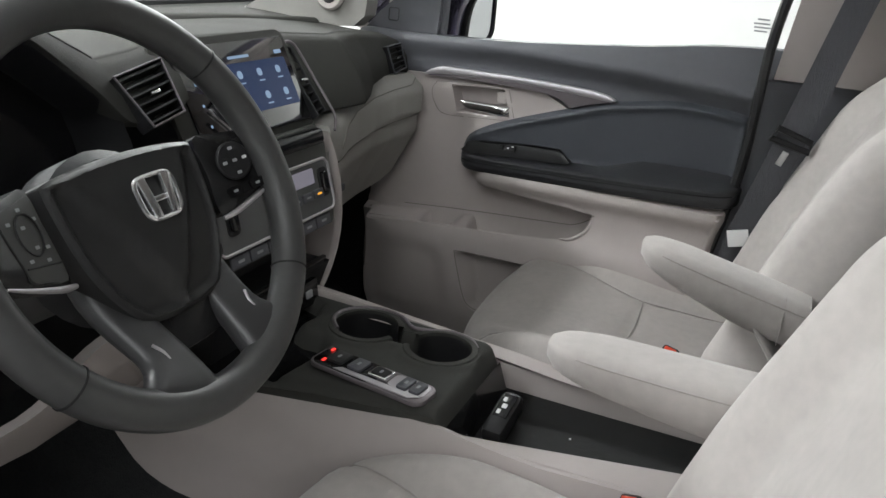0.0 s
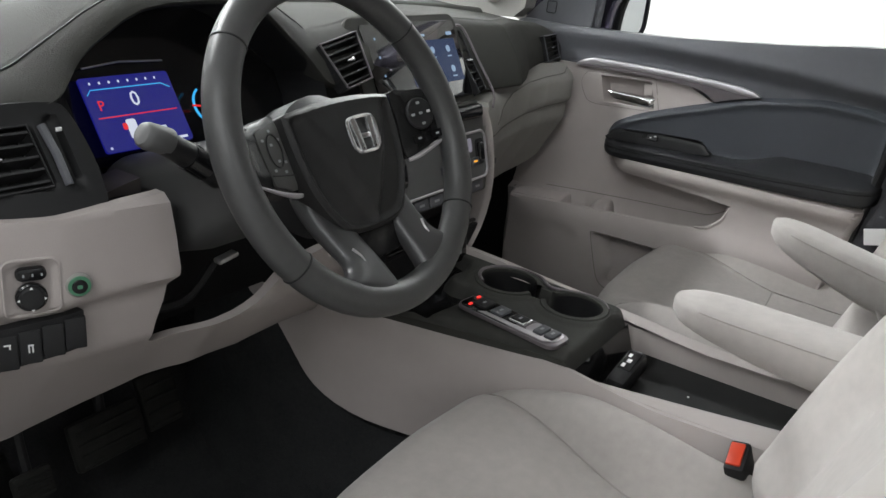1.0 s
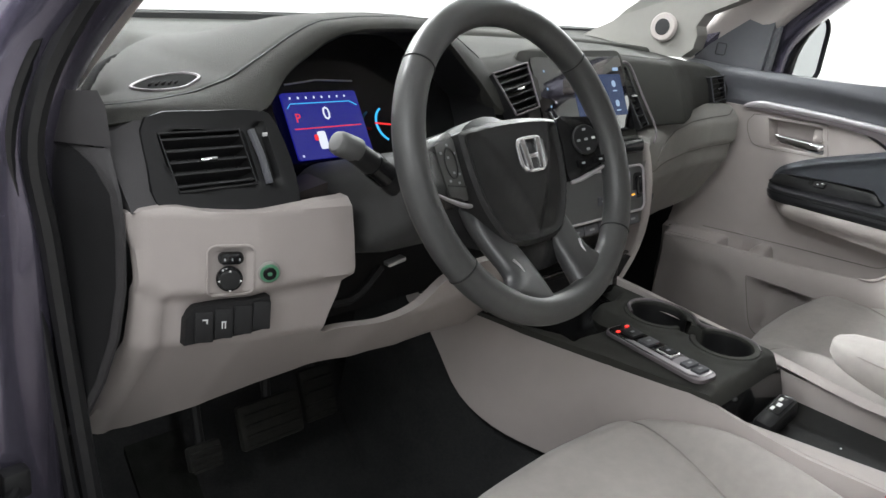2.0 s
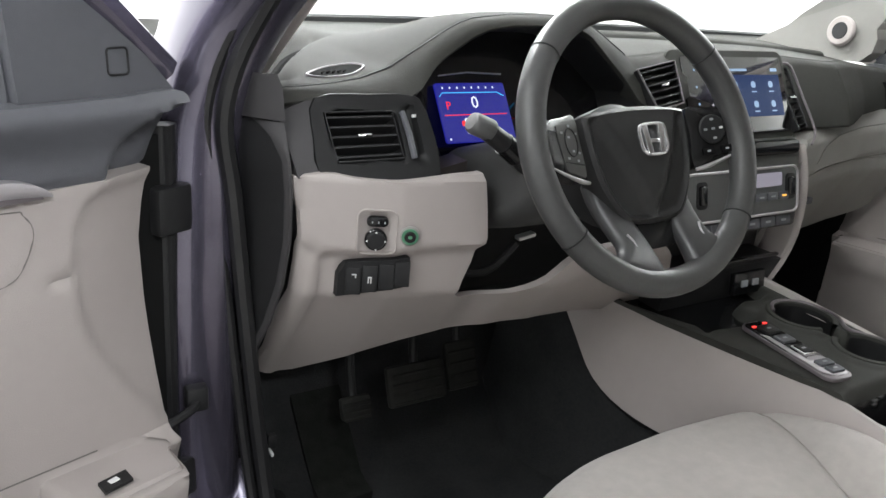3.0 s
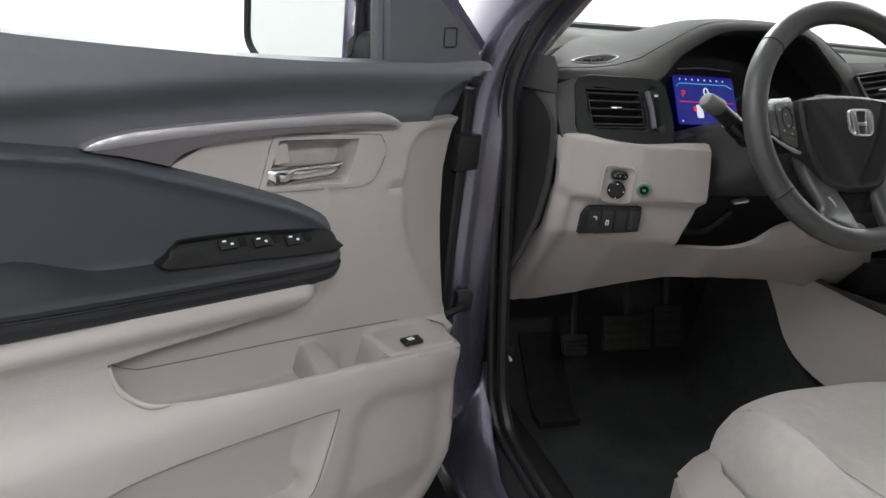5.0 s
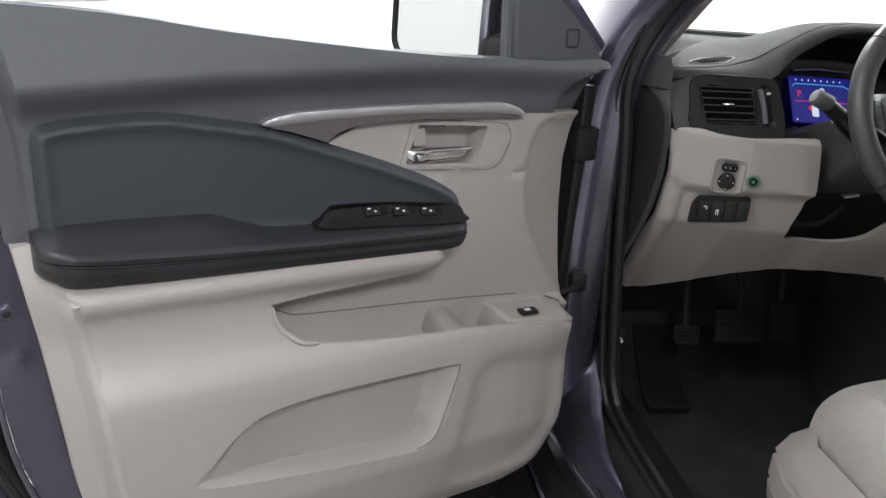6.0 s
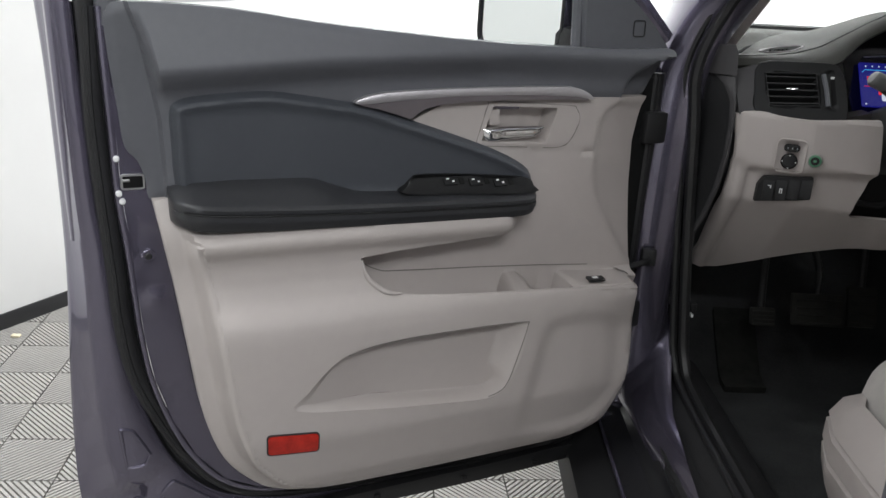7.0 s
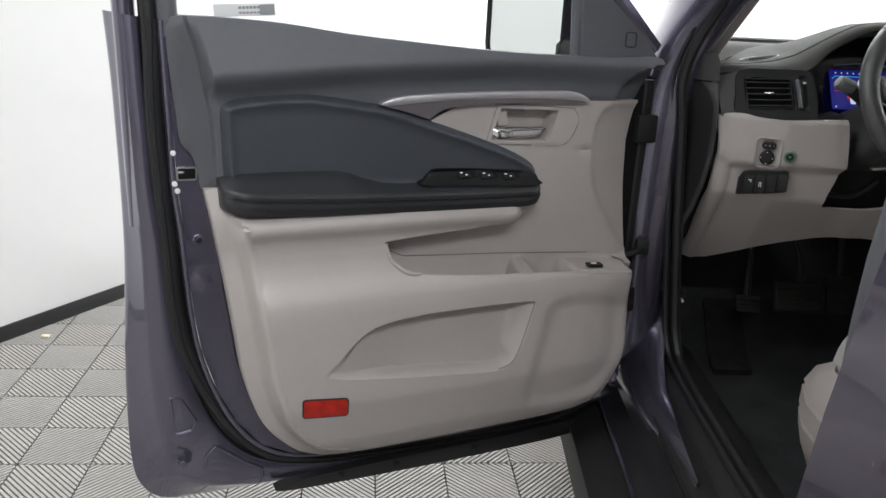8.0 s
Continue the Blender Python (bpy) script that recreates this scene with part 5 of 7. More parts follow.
def vent(corners, slats, label, knob=True, frame_mat=BLACK, upright=False, blind=False):
    """An air vent; corners bl, br, tr, tl of its opening."""
    bl, br, tr, tl = [Vector(c) for c in corners]
    ex = ((br - bl) + (tr - tl)).normalized()
    ey = ((tl - bl) + (tr - br)).normalized()
    ez = ex.cross(ey).normalized()
    holder = part("vent", tube([bl, br, tr, tl], 0.0018, 6, closed=True, up=ez), frame_mat, dash, label)
    bm = bmesh.new()
    bm.faces.new([bm.verts.new(p - ez * 0.022) for p in (bl, br, tr, tl)])
    for a, b in ((bl, br), (br, tr), (tr, tl), (tl, bl)):
        bm.faces.new([bm.verts.new(p) for p in (a, b, b - ez * 0.022, a - ez * 0.022)])
    part("vent_back", bm, BLACK_GLOSS if blind else BLACK, holder)
    for i in range(slats):
        t = (i + 0.5) / slats
        a, b = bl.lerp(tl, t), br.lerp(tr, t)
        part("slat", loft([[p + ey * w + ez * d for w, d in ((-0.0045, -0.018), (-0.0012, -0.001), (0.0012, -0.001), (-0.0015, -0.018))] for p in (a, b)]), BLACK, holder)
    for i in range(5):
        t = (i + 0.5) / 5
        a, b = bl.lerp(br, t) - ez * 0.019, tl.lerp(tr, t) - ez * 0.019
        part("upright_slat", tube([a, b], 0.0012, 5), BLACK, holder)
    if knob:
        c = (bl + br + tr + tl) / 4 + ez * 0.001
        part("vent_knob", block((0.018, 0.004, 0.007), c, 0.0015, basis((0, 0, 0), ex, ey, ez)), CHROME, holder, "bright vent slider")
    return holder


def vp(x, z, d=0.0):
    return (x, vent_face(x, z) - 0.006 + d, z)


vent([vp(-0.7155, 1.0605), vp(-0.6355, 1.067), vp(-0.637, 1.119), vp(-0.7185, 1.1145)], 5, "driver side air vent with dark slats")
part("vent_wheel", tube([vp(-0.624, 1.068, -0.004), vp(-0.6255, 1.095, -0.008), vp(-0.6265, 1.119, -0.004)], 0.0042, 8), CHARCOAL, dash, "grey vent shutter wheel")
part("vent_mark", block((0.006, 0.002, 0.004), vp(-0.613, 1.115, -0.004), 0.0005), WHITE_PRINT, dash)
vent([(-0.170, 0.196, 1.110), (-0.105, 0.206, 1.118), (-0.098, 0.248, 1.178), (-0.188, 0.237, 1.165)], 6, "centre air vent with satin rim", frame_mat=GUNMETAL)
vent([(0.226, 0.215, 1.060), (0.252, 0.218, 1.064), (0.252, 0.288, 1.158), (0.226, 0.294, 1.160)], 8, "narrow upright centre vent", frame_mat=BLACK)
part("vent_blade", tube(smooth_line([(0.232, 0.292, 1.168), (0.258, 0.285, 1.163), (0.268, 0.25, 1.11), (0.264, 0.208, 1.058), (0.245, 0.195, 1.035)], 4, closed=False), 0.0024, 8), GUNMETAL, dash, "satin silver vent rim")
vent([(0.655, 0.294, 1.072), (0.722, 0.300, 1.078), (0.705, 0.309, 1.130), (0.632, 0.303, 1.128)], 5, "passenger side air vent", frame_mat=CHARCOAL)

# black lining under the hood and the instrument face
lip = [Vector(p) for p in ((-0.550, 0.200, 1.035), (-0.566, 0.203, 1.07), (-0.582, 0.206, 1.11))] + [Vector((x, lip_line(x)[0] + 0.002, lip_line(x)[1] - 0.003)) for x in [-0.592 + 0.0085 * i for i in range(48)]] + [Vector((-0.188, 0.215, 1.09)), Vector((-0.19, 0.205, 1.05))]
mid = Vector((-0.39, 0.24, 1.08))


def hood_row(shrink, dy):
    out = []
    for p in lip:
        q = mid + (p - mid) * shrink
        q.y = p.y + dy
        out.append(q)
    return out


part("hood_lining", loft([hood_row(1.0, 0.0), hood_row(0.97, 0.02), hood_row(0.90, 0.07), hood_row(0.86, 0.12)], closed=False), BLACK, dash, "black lining under the hood", 60)
bm = bmesh.new()
bm.faces.new([bm.verts.new((p.x, 0.262 + 0.377 * (p.z - 1.02), p.z)) for p in hood_row(0.93, 0.0)])
part("instrument_face", bm, BLACK_GLOSS, dash, "black instrument face")
DISP = basis((-0.4615, 0.2745, 1.0975), (1, 0, 0), (0, 0.5547, 0.8321), (0, -0.8321, 0.5547))
cluster = part("instrument_display", plate(rounded(0.121, 0.090, 0.004), 0.003, DISP), BLUE_LIT, dash, "lit blue digital instrument display")
# thin silver bar modelled in place of a highlight above the display
part("display_glint", tube([DISP @ Vector((-0.05, 0.056, 0.004)), DISP @ Vector((0.0, 0.061, 0.004)), DISP @ Vector((0.06, 0.058, 0.004))], 0.0012, 5), SILVER, dash)


def on_disp(x, y, dz=0.0034):
    return DISP @ Matrix.Translation((x, y, dz))


lettering("0", 0.026, on_disp(0.002, 0.014), WHITE_LIT, cluster, "numeral", 0.0002)
lettering("P", 0.017, on_disp(-0.044, 0.010), RED_LIT, cluster, "gear_letter", 0.0002)
part("line", plate(rounded(0.108, 0.0012, 0.0005), 0.0003, on_disp(0.0, -0.004)), RED_LIT, cluster)
part("scale_line", tube([on_disp(-0.056, 0.024).translation, on_disp(-0.05, 0.030).translation, on_disp(0.045, 0.030).translation, on_disp(0.056, 0.024).translation], 0.0006, 5), CYAN_LIT, cluster)
for k in range(8):
    part("tick", plate(rounded(0.0022, 0.003, 0.0006), 0.0003, on_disp(-0.048 + 0.0125 * k, 0.0375)), WHITE_LIT, cluster)
part("car_symbol", plate(rounded(0.013, 0.024, 0.003), 0.0003, on_disp(-0.016, -0.021)), WHITE_LIT, cluster)
part("door_symbol", plate(rounded(0.006, 0.008, 0.002), 0.0004, on_disp(-0.025, -0.017)), RED_LIT, cluster)
part("caption", plate(rounded(0.022, 0.0035, 0.001), 0.0003, on_disp(0.018, -0.024)), WHITE_LIT, cluster)
part("caption", plate(rounded(0.014, 0.003, 0.001), 0.0003, on_disp(0.046, -0.040)), WHITE_LIT, cluster)
part("caption", plate(rounded(0.003, 0.003, 0.001), 0.0003, on_disp(-0.053, -0.040)), WHITE_LIT, cluster)
gauge = [DISP @ Vector((0.108 + 0.026 * math.cos(radians(a)), -0.006 + 0.026 * math.sin(radians(a)), 0.002)) for a in range(120, 245, 12)]
part("gauge_arc", tube(gauge, 0.0016, 6), CYAN_LIT, dash, "lit blue gauge arc")
part("gauge_needle", tube([DISP @ Vector((0.078, -0.004, 0.004)), DISP @ Vector((0.105, -0.008, 0.004))], 0.0013, 6), RED_LIT, dash)
part("warning_lamp", disc(0.002, 0.001, DISP @ Matrix.Translation((0.012, -0.053, 0.003)), 10, 0.0003), RED_LIT, dash)

# lower column shroud; a black sheet stands in for the unlit void behind the cut-out
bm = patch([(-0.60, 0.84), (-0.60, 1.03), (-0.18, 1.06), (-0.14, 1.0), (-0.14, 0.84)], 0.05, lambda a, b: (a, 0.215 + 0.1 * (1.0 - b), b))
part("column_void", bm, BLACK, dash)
part("lever", block((0.028, 0.012, 0.006), (-0.478, 0.105, 0.968), 0.002, Matrix.Rotation(radians(-8), 4, "Y")), STEEL, dash, "bright column lock lever")
part("kneebar", tube(smooth_line([(-0.56, 0.19, 0.90), (-0.49, 0.17, 0.893), (-0.44, 0.17, 0.93)], 4, closed=False), 0.006, 6), BLACK, dash)

# ---- steering column ----
column = thing("steering_column", "black steering column cover with control stalk", "steering column")
rings = []
for y, w, h, z in ((0.27, 0.19, 0.13, 0.990), (0.20, 0.19, 0.14, 1.01), (0.10, 0.175, 0.14, 1.045), (0.055, 0.15, 0.125, 1.070), (0.045, 0.12, 0.10, 1.075)):
    rings.append([(-0.43 + a, y - b * 0.3, z + b) for a, b in rounded(w, h, 0.035, 5)])
part("column_cover", loft(rings), COLUMN, column, "charcoal column cover")
stalk = smooth_line([(-0.455, 0.086, 1.036), (-0.50, 0.086, 1.068), (-0.545, 0.086, 1.101), (-0.575, 0.086, 1.120)], 4, closed=False)
part("stalk", tube(stalk, lambda t: 0.0150 - 0.0030 * t, 14), BLACK, column, "black control stalk")
part("stalk_boot", tube([stalk[0], stalk[1], stalk[2]], lambda t: 0.024 - 0.004 * t, 18), RUBBER, column, "black rubber stalk boot")
part("stalk_collar", tube([stalk[6], stalk[7], stalk[8]], 0.0146, 14), BLACK_GLOSS, column)
part("stalk_tip", tube([(-0.568, 0.086, 1.118), (-0.572, 0.086, 1.120), (-0.590, 0.086, 1.127), (-0.595, 0.086, 1.129), (-0.597, 0.086, 1.130)], lambda t: 0.0135 if t < 0.6 else 0.0135 - 0.010 * (t - 0.6), 18), material("grey_stalk_end", (0.10, 0.10, 0.10), 0.55), column, "grey round stalk end")

# ---- centre screen and stack ----
SCR = basis((0.095, 0.258, 1.117), (1, 0, 0), (0, 0.4472, 0.8944), (0, -0.8944, 0.4472))
bezel = part("screen_surround", plate(rounded(0.31, 0.165, 0.02), 0.006, SCR @ Matrix.Translation((-0.015, 0, -0.008)), 0.002), DASH, dash, "dark screen surround")
screen = part("touch_screen", plate(rounded(0.265, 0.138, 0.006), 0.003, SCR @ Matrix.Translation((-0.008, 0, 0)), 0.001), SCREEN, dash, "glossy black touch screen with lit icons")


def on_scr(x, y, dz=0.0032):
    return SCR @ Matrix.Translation((x, y, dz))


DIM_WHITE = glowing("dim_white_icon", (0.42, 0.62, 0.90), 0.40)
DARK_BLUE = glowing("dark_blue_screen", (0.012, 0.05, 0.20), 0.26)
part("lit_area", plate(rounded(0.150, 0.076, 0.002), 0.0003, on_scr(0.036, -0.002)), DARK_BLUE, screen, "lit blue icon area")
part("header", plate(rounded(0.050, 0.004, 0.001), 0.0003, on_scr(0.0, 0.045)), DIM_WHITE, screen)
part("clock_bar", plate(rounded(0.018, 0.006, 0.001), 0.0003, on_scr(0.100, 0.045)), DIM_WHITE, screen)
for r in range(2):
    for c in range(3):
        x, y = -0.012 + 0.048 * c, 0.018 - 0.036 * r
        part("icon", plate(rounded(0.012, 0.012, 0.005), 0.0003, on_scr(x, y, 0.0036)), DIM_WHITE, screen)
        part("caption", plate(rounded(0.014, 0.0022, 0.001), 0.0003, on_scr(x, y - 0.013, 0.0036)), DIM_WHITE, screen)
for k in range(4):
    part("side_icon", plate(rounded(0.004, 0.004, 0.001), 0.0003, on_scr(-0.112, 0.045 - 0.03 * k)), DIM_WHITE, screen)
# dark gloss shelf below the screen
part("shelf_strip", block((0.30, 0.03, 0.026), (0.055, 0.203, 1.033), 0.008, Matrix.Rotation(radians(-14), 4, "X")), BLACK_GLOSS, dash, "gloss black strip with hazard switch")
part("hazard_mark", block((0.012, 0.002, 0.007), (0.03, 0.187, 1.036), 0), GREY_PRINT, dash)
rings = []
for z, y, w in ((1.045, 0.215, 0.36), (1.02, 0.195, 0.35), (0.93, 0.170, 0.335), (0.895, 0.164, 0.325), (0.885, 0.19, 0.32)):
    rings.append([(0.05 - w / 2, y + 0.08, z), (0.05 - w / 2 + 0.004, y + 0.006, z), (0.05 - w / 2 + 0.02, y, z), (0.05 + w / 2 - 0.02, y, z), (0.05 + w / 2 - 0.004, y + 0.006, z), (0.05 + w / 2, y + 0.08, z)])
part("control_housing", loft(rings), STACK, dash, "dark grey control stack")
CLIM = basis((0.048, 0.176, 0.962), (1, 0, 0), (0, 0.25, 0.968), (0, -0.968, 0.25))
climate = part("climate_panel", plate(rounded(0.292, 0.082, 0.014), 0.006, CLIM), STACK_PANEL, dash, "climate control panel with satin rim")
part("rim", tube([CLIM @ Vector((x, y, 0.006)) for x, y in rounded(0.292, 0.082, 0.014)], 0.0026, 6, closed=True, up=(0, -1, 0)), SILVER, climate)
part("climate_display", plate(rounded(0.085, 0.024, 0.003), 0.0015, CLIM @ Matrix.Translation((0.058, 0.020, 0.006))), LCD, climate, "grey lit climate display")
for k in range(4):
    part("button", plate(rounded(0.026, 0.014, 0.002), 0.003, CLIM @ Matrix.Translation((0.012 + 0.031 * k, -0.010, 0.006)), 0.0008), CHARCOAL, climate)
    part("mark", plate(rounded(0.012, 0.003, 0.001), 0.0003, CLIM @ Matrix.Translation((0.012 + 0.031 * k, -0.010, 0.0095))), AMBER_LIT if k == 3 else GREY_PRINT, climate)
for x in (-0.108, 0.125):
    part("rocker_well", plate(rounded(0.026, 0.046, 0.008), 0.0015, CLIM @ Matrix.Translation((x, 0.005, 0.006))), BLACK, climate)
    part("rocker", plate(rounded(0.016, 0.032, 0.004), 0.007, CLIM @ Matrix.Translation((x, 0.005, 0.006)), 0.002), BLACK_GLOSS, climate, "black temperature rocker")
    part("mark", plate(rounded(0.006, 0.006, 0.002), 0.0003, CLIM @ Matrix.Translation((x, 0.018, 0.0122))), WHITE_PRINT, climate)
for k in range(6):
    part("button", plate(rounded(0.040, 0.017, 0.002), 0.003, CLIM @ Matrix.Translation((-0.105 + 0.043 * k, -0.055, 0.001)), 0.0008), CHARCOAL, climate)
    part("mark", plate(rounded(0.014, 0.004, 0.001), 0.0003, CLIM @ Matrix.Translation((-0.105 + 0.043 * k, -0.055, 0.0045))), GREY_PRINT, climate)
part("rotary_knob", disc(0.017, 0.016, CLIM @ Matrix.Translation((-0.165, -0.022, 0.0)), 24), BLACK_GLOSS, dash, "round start button")
# open tray and socket panel
part("tray_back", patch([(-0.10, 0.80), (-0.10, 0.89), (0.20, 0.89), (0.20, 0.80)], 0.06, lambda a, b: (a, 0.235, b)), BLACK, dash)
part("tray_floor", block((0.27, 0.10, 0.012), (0.05, 0.222, 0.828), 0.003), BLACK, dash, "black open tray")
part("tray_lip", block((0.27, 0.008, 0.006), (0.05, 0.172, 0.836), 0.002), BLACK_GLOSS, dash)
sock = part("socket_panel", block((0.085, 0.012, 0.042), (0.105, 0.165, 0.792), 0.003, Matrix.Rotation(radians(-8), 4, "X")), BLACK_GLOSS, dash, "black socket panel")
for x in (0.088, 0.118):
    part("socket", block((0.016, 0.004, 0.012), (x, 0.158, 0.794), 0.001, Matrix.Rotation(radians(-8), 4, "X")), GREY_PRINT, sock)
part("lower_housing", patch([(-0.10, 0.74), (-0.10, 0.825), (0.20, 0.825), (0.16, 0.74)], 0.04, lambda a, b: (a, 0.172 + 0.15 * (0.82 - b), b), back=(0, 0.05, 0)), BLACK, dash)

# glove box side
GLOVE = smooth_line([(0.232, 1.025), (0.27, 1.045), (0.36, 1.060), (0.50, 1.068), (0.65, 1.068), (0.735, 1.064), (0.762, 1.045), (0.768, 1.00), (0.765, 0.95), (0.755, 0.87), (0.70, 0.82), (0.50, 0.78), (0.36, 0.75), (0.26, 0.76), (0.232, 0.88)], 3)


def glove_y(x, z):
    y = ramp(x, [(0.22, 0.190), (0.28, 0.200), (0.34, 0.222), (0.40, 0.239), (0.52, 0.262), (0.62, 0.268), (0.70, 0.262), (0.735, 0.262), (0.755, 0.272), (0.77, 0.295)])
    gap = 0.972 + 0.02 * (x - 0.36)
    y += 0.55 * max(0.0, 0.94 - z) + 0.010 * step_up(gap + 0.005, gap - 0.004, z)
    y += 0.030 * step_up(1.030, 1.070, z) + 0.004 * step_up(0.0, 0.008, z - glove_line(x))
    return y


def glove_line(x):
    return ramp(x, [(0.28, 0.955), (0.30, 1.000), (0.32, 1.019), (0.36, 1.029), (0.40, 1.036), (0.52, 1.042), (0.70, 1.046), (0.735, 1.056)])


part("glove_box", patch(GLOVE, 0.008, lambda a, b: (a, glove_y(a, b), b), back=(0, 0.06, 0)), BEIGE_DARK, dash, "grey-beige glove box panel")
part("glove_seam", tube([(x, glove_y(x, 0.972 + 0.02 * (x - 0.36)) - 0.001, 0.972 + 0.02 * (x - 0.36)) for x in [0.285 + 0.02 * i for i in range(24)]], 0.0014, 5), CREASE, dash)
part("glove_seam", tube([(x, glove_y(x, glove_line(x)) - 0.0006, glove_line(x)) for x in [0.285 + 0.015 * i for i in range(31)]], 0.0012, 5), CREASE, dash)
part("glove_latch", block((0.02, 0.01, 0.014), (0.335, 0.232, 0.908), 0.003), CHARCOAL, dash)
# pale blade beside the stack
rows = []
for p, w in (((0.228, 0.200, 1.035), 0.010), ((0.238, 0.186, 0.99), 0.016), ((0.240, 0.176, 0.93), 0.018), ((0.232, 0.170, 0.87), 0.017), ((0.210, 0.172, 0.81), 0.016), ((0.180, 0.180, 0.765), 0.013)):
    rows.append([(p[0] - w * 0.5, p[1] + 0.05, p[2]), (p[0] - w * 0.4, p[1], p[2]), (p[0], p[1] - 0.006, p[2]), (p[0] + w * 0.5, p[1] + 0.002, p[2]), (p[0] + w * 0.7, p[1] + 0.07, p[2])])
sub(part("stack_blade", loft(rows, closed=False), BEIGE, dash, "pale beige trim blade"), 1)

# ---- steering wheel ----
WHEEL = basis((-0.429, -0.032, 1.125), (1, 0, 0), (0, 0.465, 0.885), (0, -0.885, 0.465))
wheel = thing("steering_wheel", "three-spoke black leather steering wheel with chrome emblem", "steering wheel", m=WHEEL)
RIM = 0.165
ring = [(RIM * math.cos(2 * math.pi * k / 96), RIM * math.sin(2 * math.pi * k / 96), 0) for k in range(96)]
part("rim", tube(ring, 0.0165, 20, closed=True), LEATHER, wheel, "worn black leather rim")
for a in (40, 140, 217, 323):
    c, s = math.cos(radians(a)), math.sin(radians(a))
    part("rim_seam", tube([((RIM + 0.01672 * math.cos(q)) * c, (RIM + 0.01672 * math.cos(q)) * s, 0.01672 * math.sin(q)) for q in (2 * math.pi * k / 20 for k in range(20))], 0.0009, 5, closed=True, up=(-s, c, 0)), BLACK, wheel)
PAD = smooth_line([(-0.078, 0.0455), (-0.04, 0.0505), (0.0, 0.052), (0.04, 0.0505), (0.078, 0.0455), (0.0835, 0.039), (0.0825, 0.010), (0.078, -0.024), (0.068, -0.052), (0.052, -0.076), (0.036, -0.086), (0.0, -0.0895), (-0.036, -0.086), (-0.052, -0.076), (-0.068, -0.052), (-0.078, -0.024), (-0.0825, 0.010), (-0.0835, 0.039)], 3)


def hub_z(a, b):
    d = inside(PAD, a, b)
    z = -0.026 + 0.008 * step_up(0.0, 0.006, d) + 0.006 * step_up(0.0, 0.05, d)
    # a crowned middle field between two soft flutes that run down and inwards
    line = abs(a) - (0.016 + 0.53 * (b + 0.051))
    z -= 0.0085 * step_up(-0.005, 0.008, line) * step_up(0.0, 0.012, d) + 0.05 * max(0.0, -0.02 - b) * step_up(0.0, 0.02, d)
    return z


part("airbag_cover", patch(PAD, 0.006, lambda a, b: (a, b, hub_z(a, b)), back=(0, 0, -0.03), cuts=ring_cuts(PAD, (0.003, 0.007, 0.014))), HUB, wheel, "charcoal airbag cover")
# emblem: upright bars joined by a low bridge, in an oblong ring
EMB = Matrix.Translation((0.008, 0.008, hub_z(0, 0.010) + 0.001))
emb_ring = [(0.0215 * math.copysign(abs(math.cos(q)) ** 0.5, math.cos(q)) * (1.0 + 0.10 * math.sin(q)), 0.0185 * math.copysign(abs(math.sin(q)) ** 0.5, math.sin(q)), 0.001) for q in (2 * math.pi * k / 32 for k in range(32))]
emblem = part("emblem", tube([EMB @ Vector(p) for p in emb_ring], 0.0023, 8, closed=True), EMBLEM, wheel, "chrome emblem")
part("emblem_bar", plate([(-0.0178, 0.0170), (-0.0092, 0.0170), (-0.0058, -0.0170), (-0.0138, -0.0170)], 0.004, EMB, 0.001), EMBLEM, emblem)
part("emblem_bar", plate([(0.0092, 0.0170), (0.0178, 0.0170), (0.0138, -0.0170), (0.0058, -0.0170)], 0.004, EMB, 0.001), EMBLEM, emblem)
part("emblem_bridge", plate([(-0.0075, 0.0005), (0.0075, 0.0005), (0.0068, -0.0045), (-0.0068, -0.0045)], 0.0026, EMB, 0.0008), EMBLEM, emblem)
tilted = []
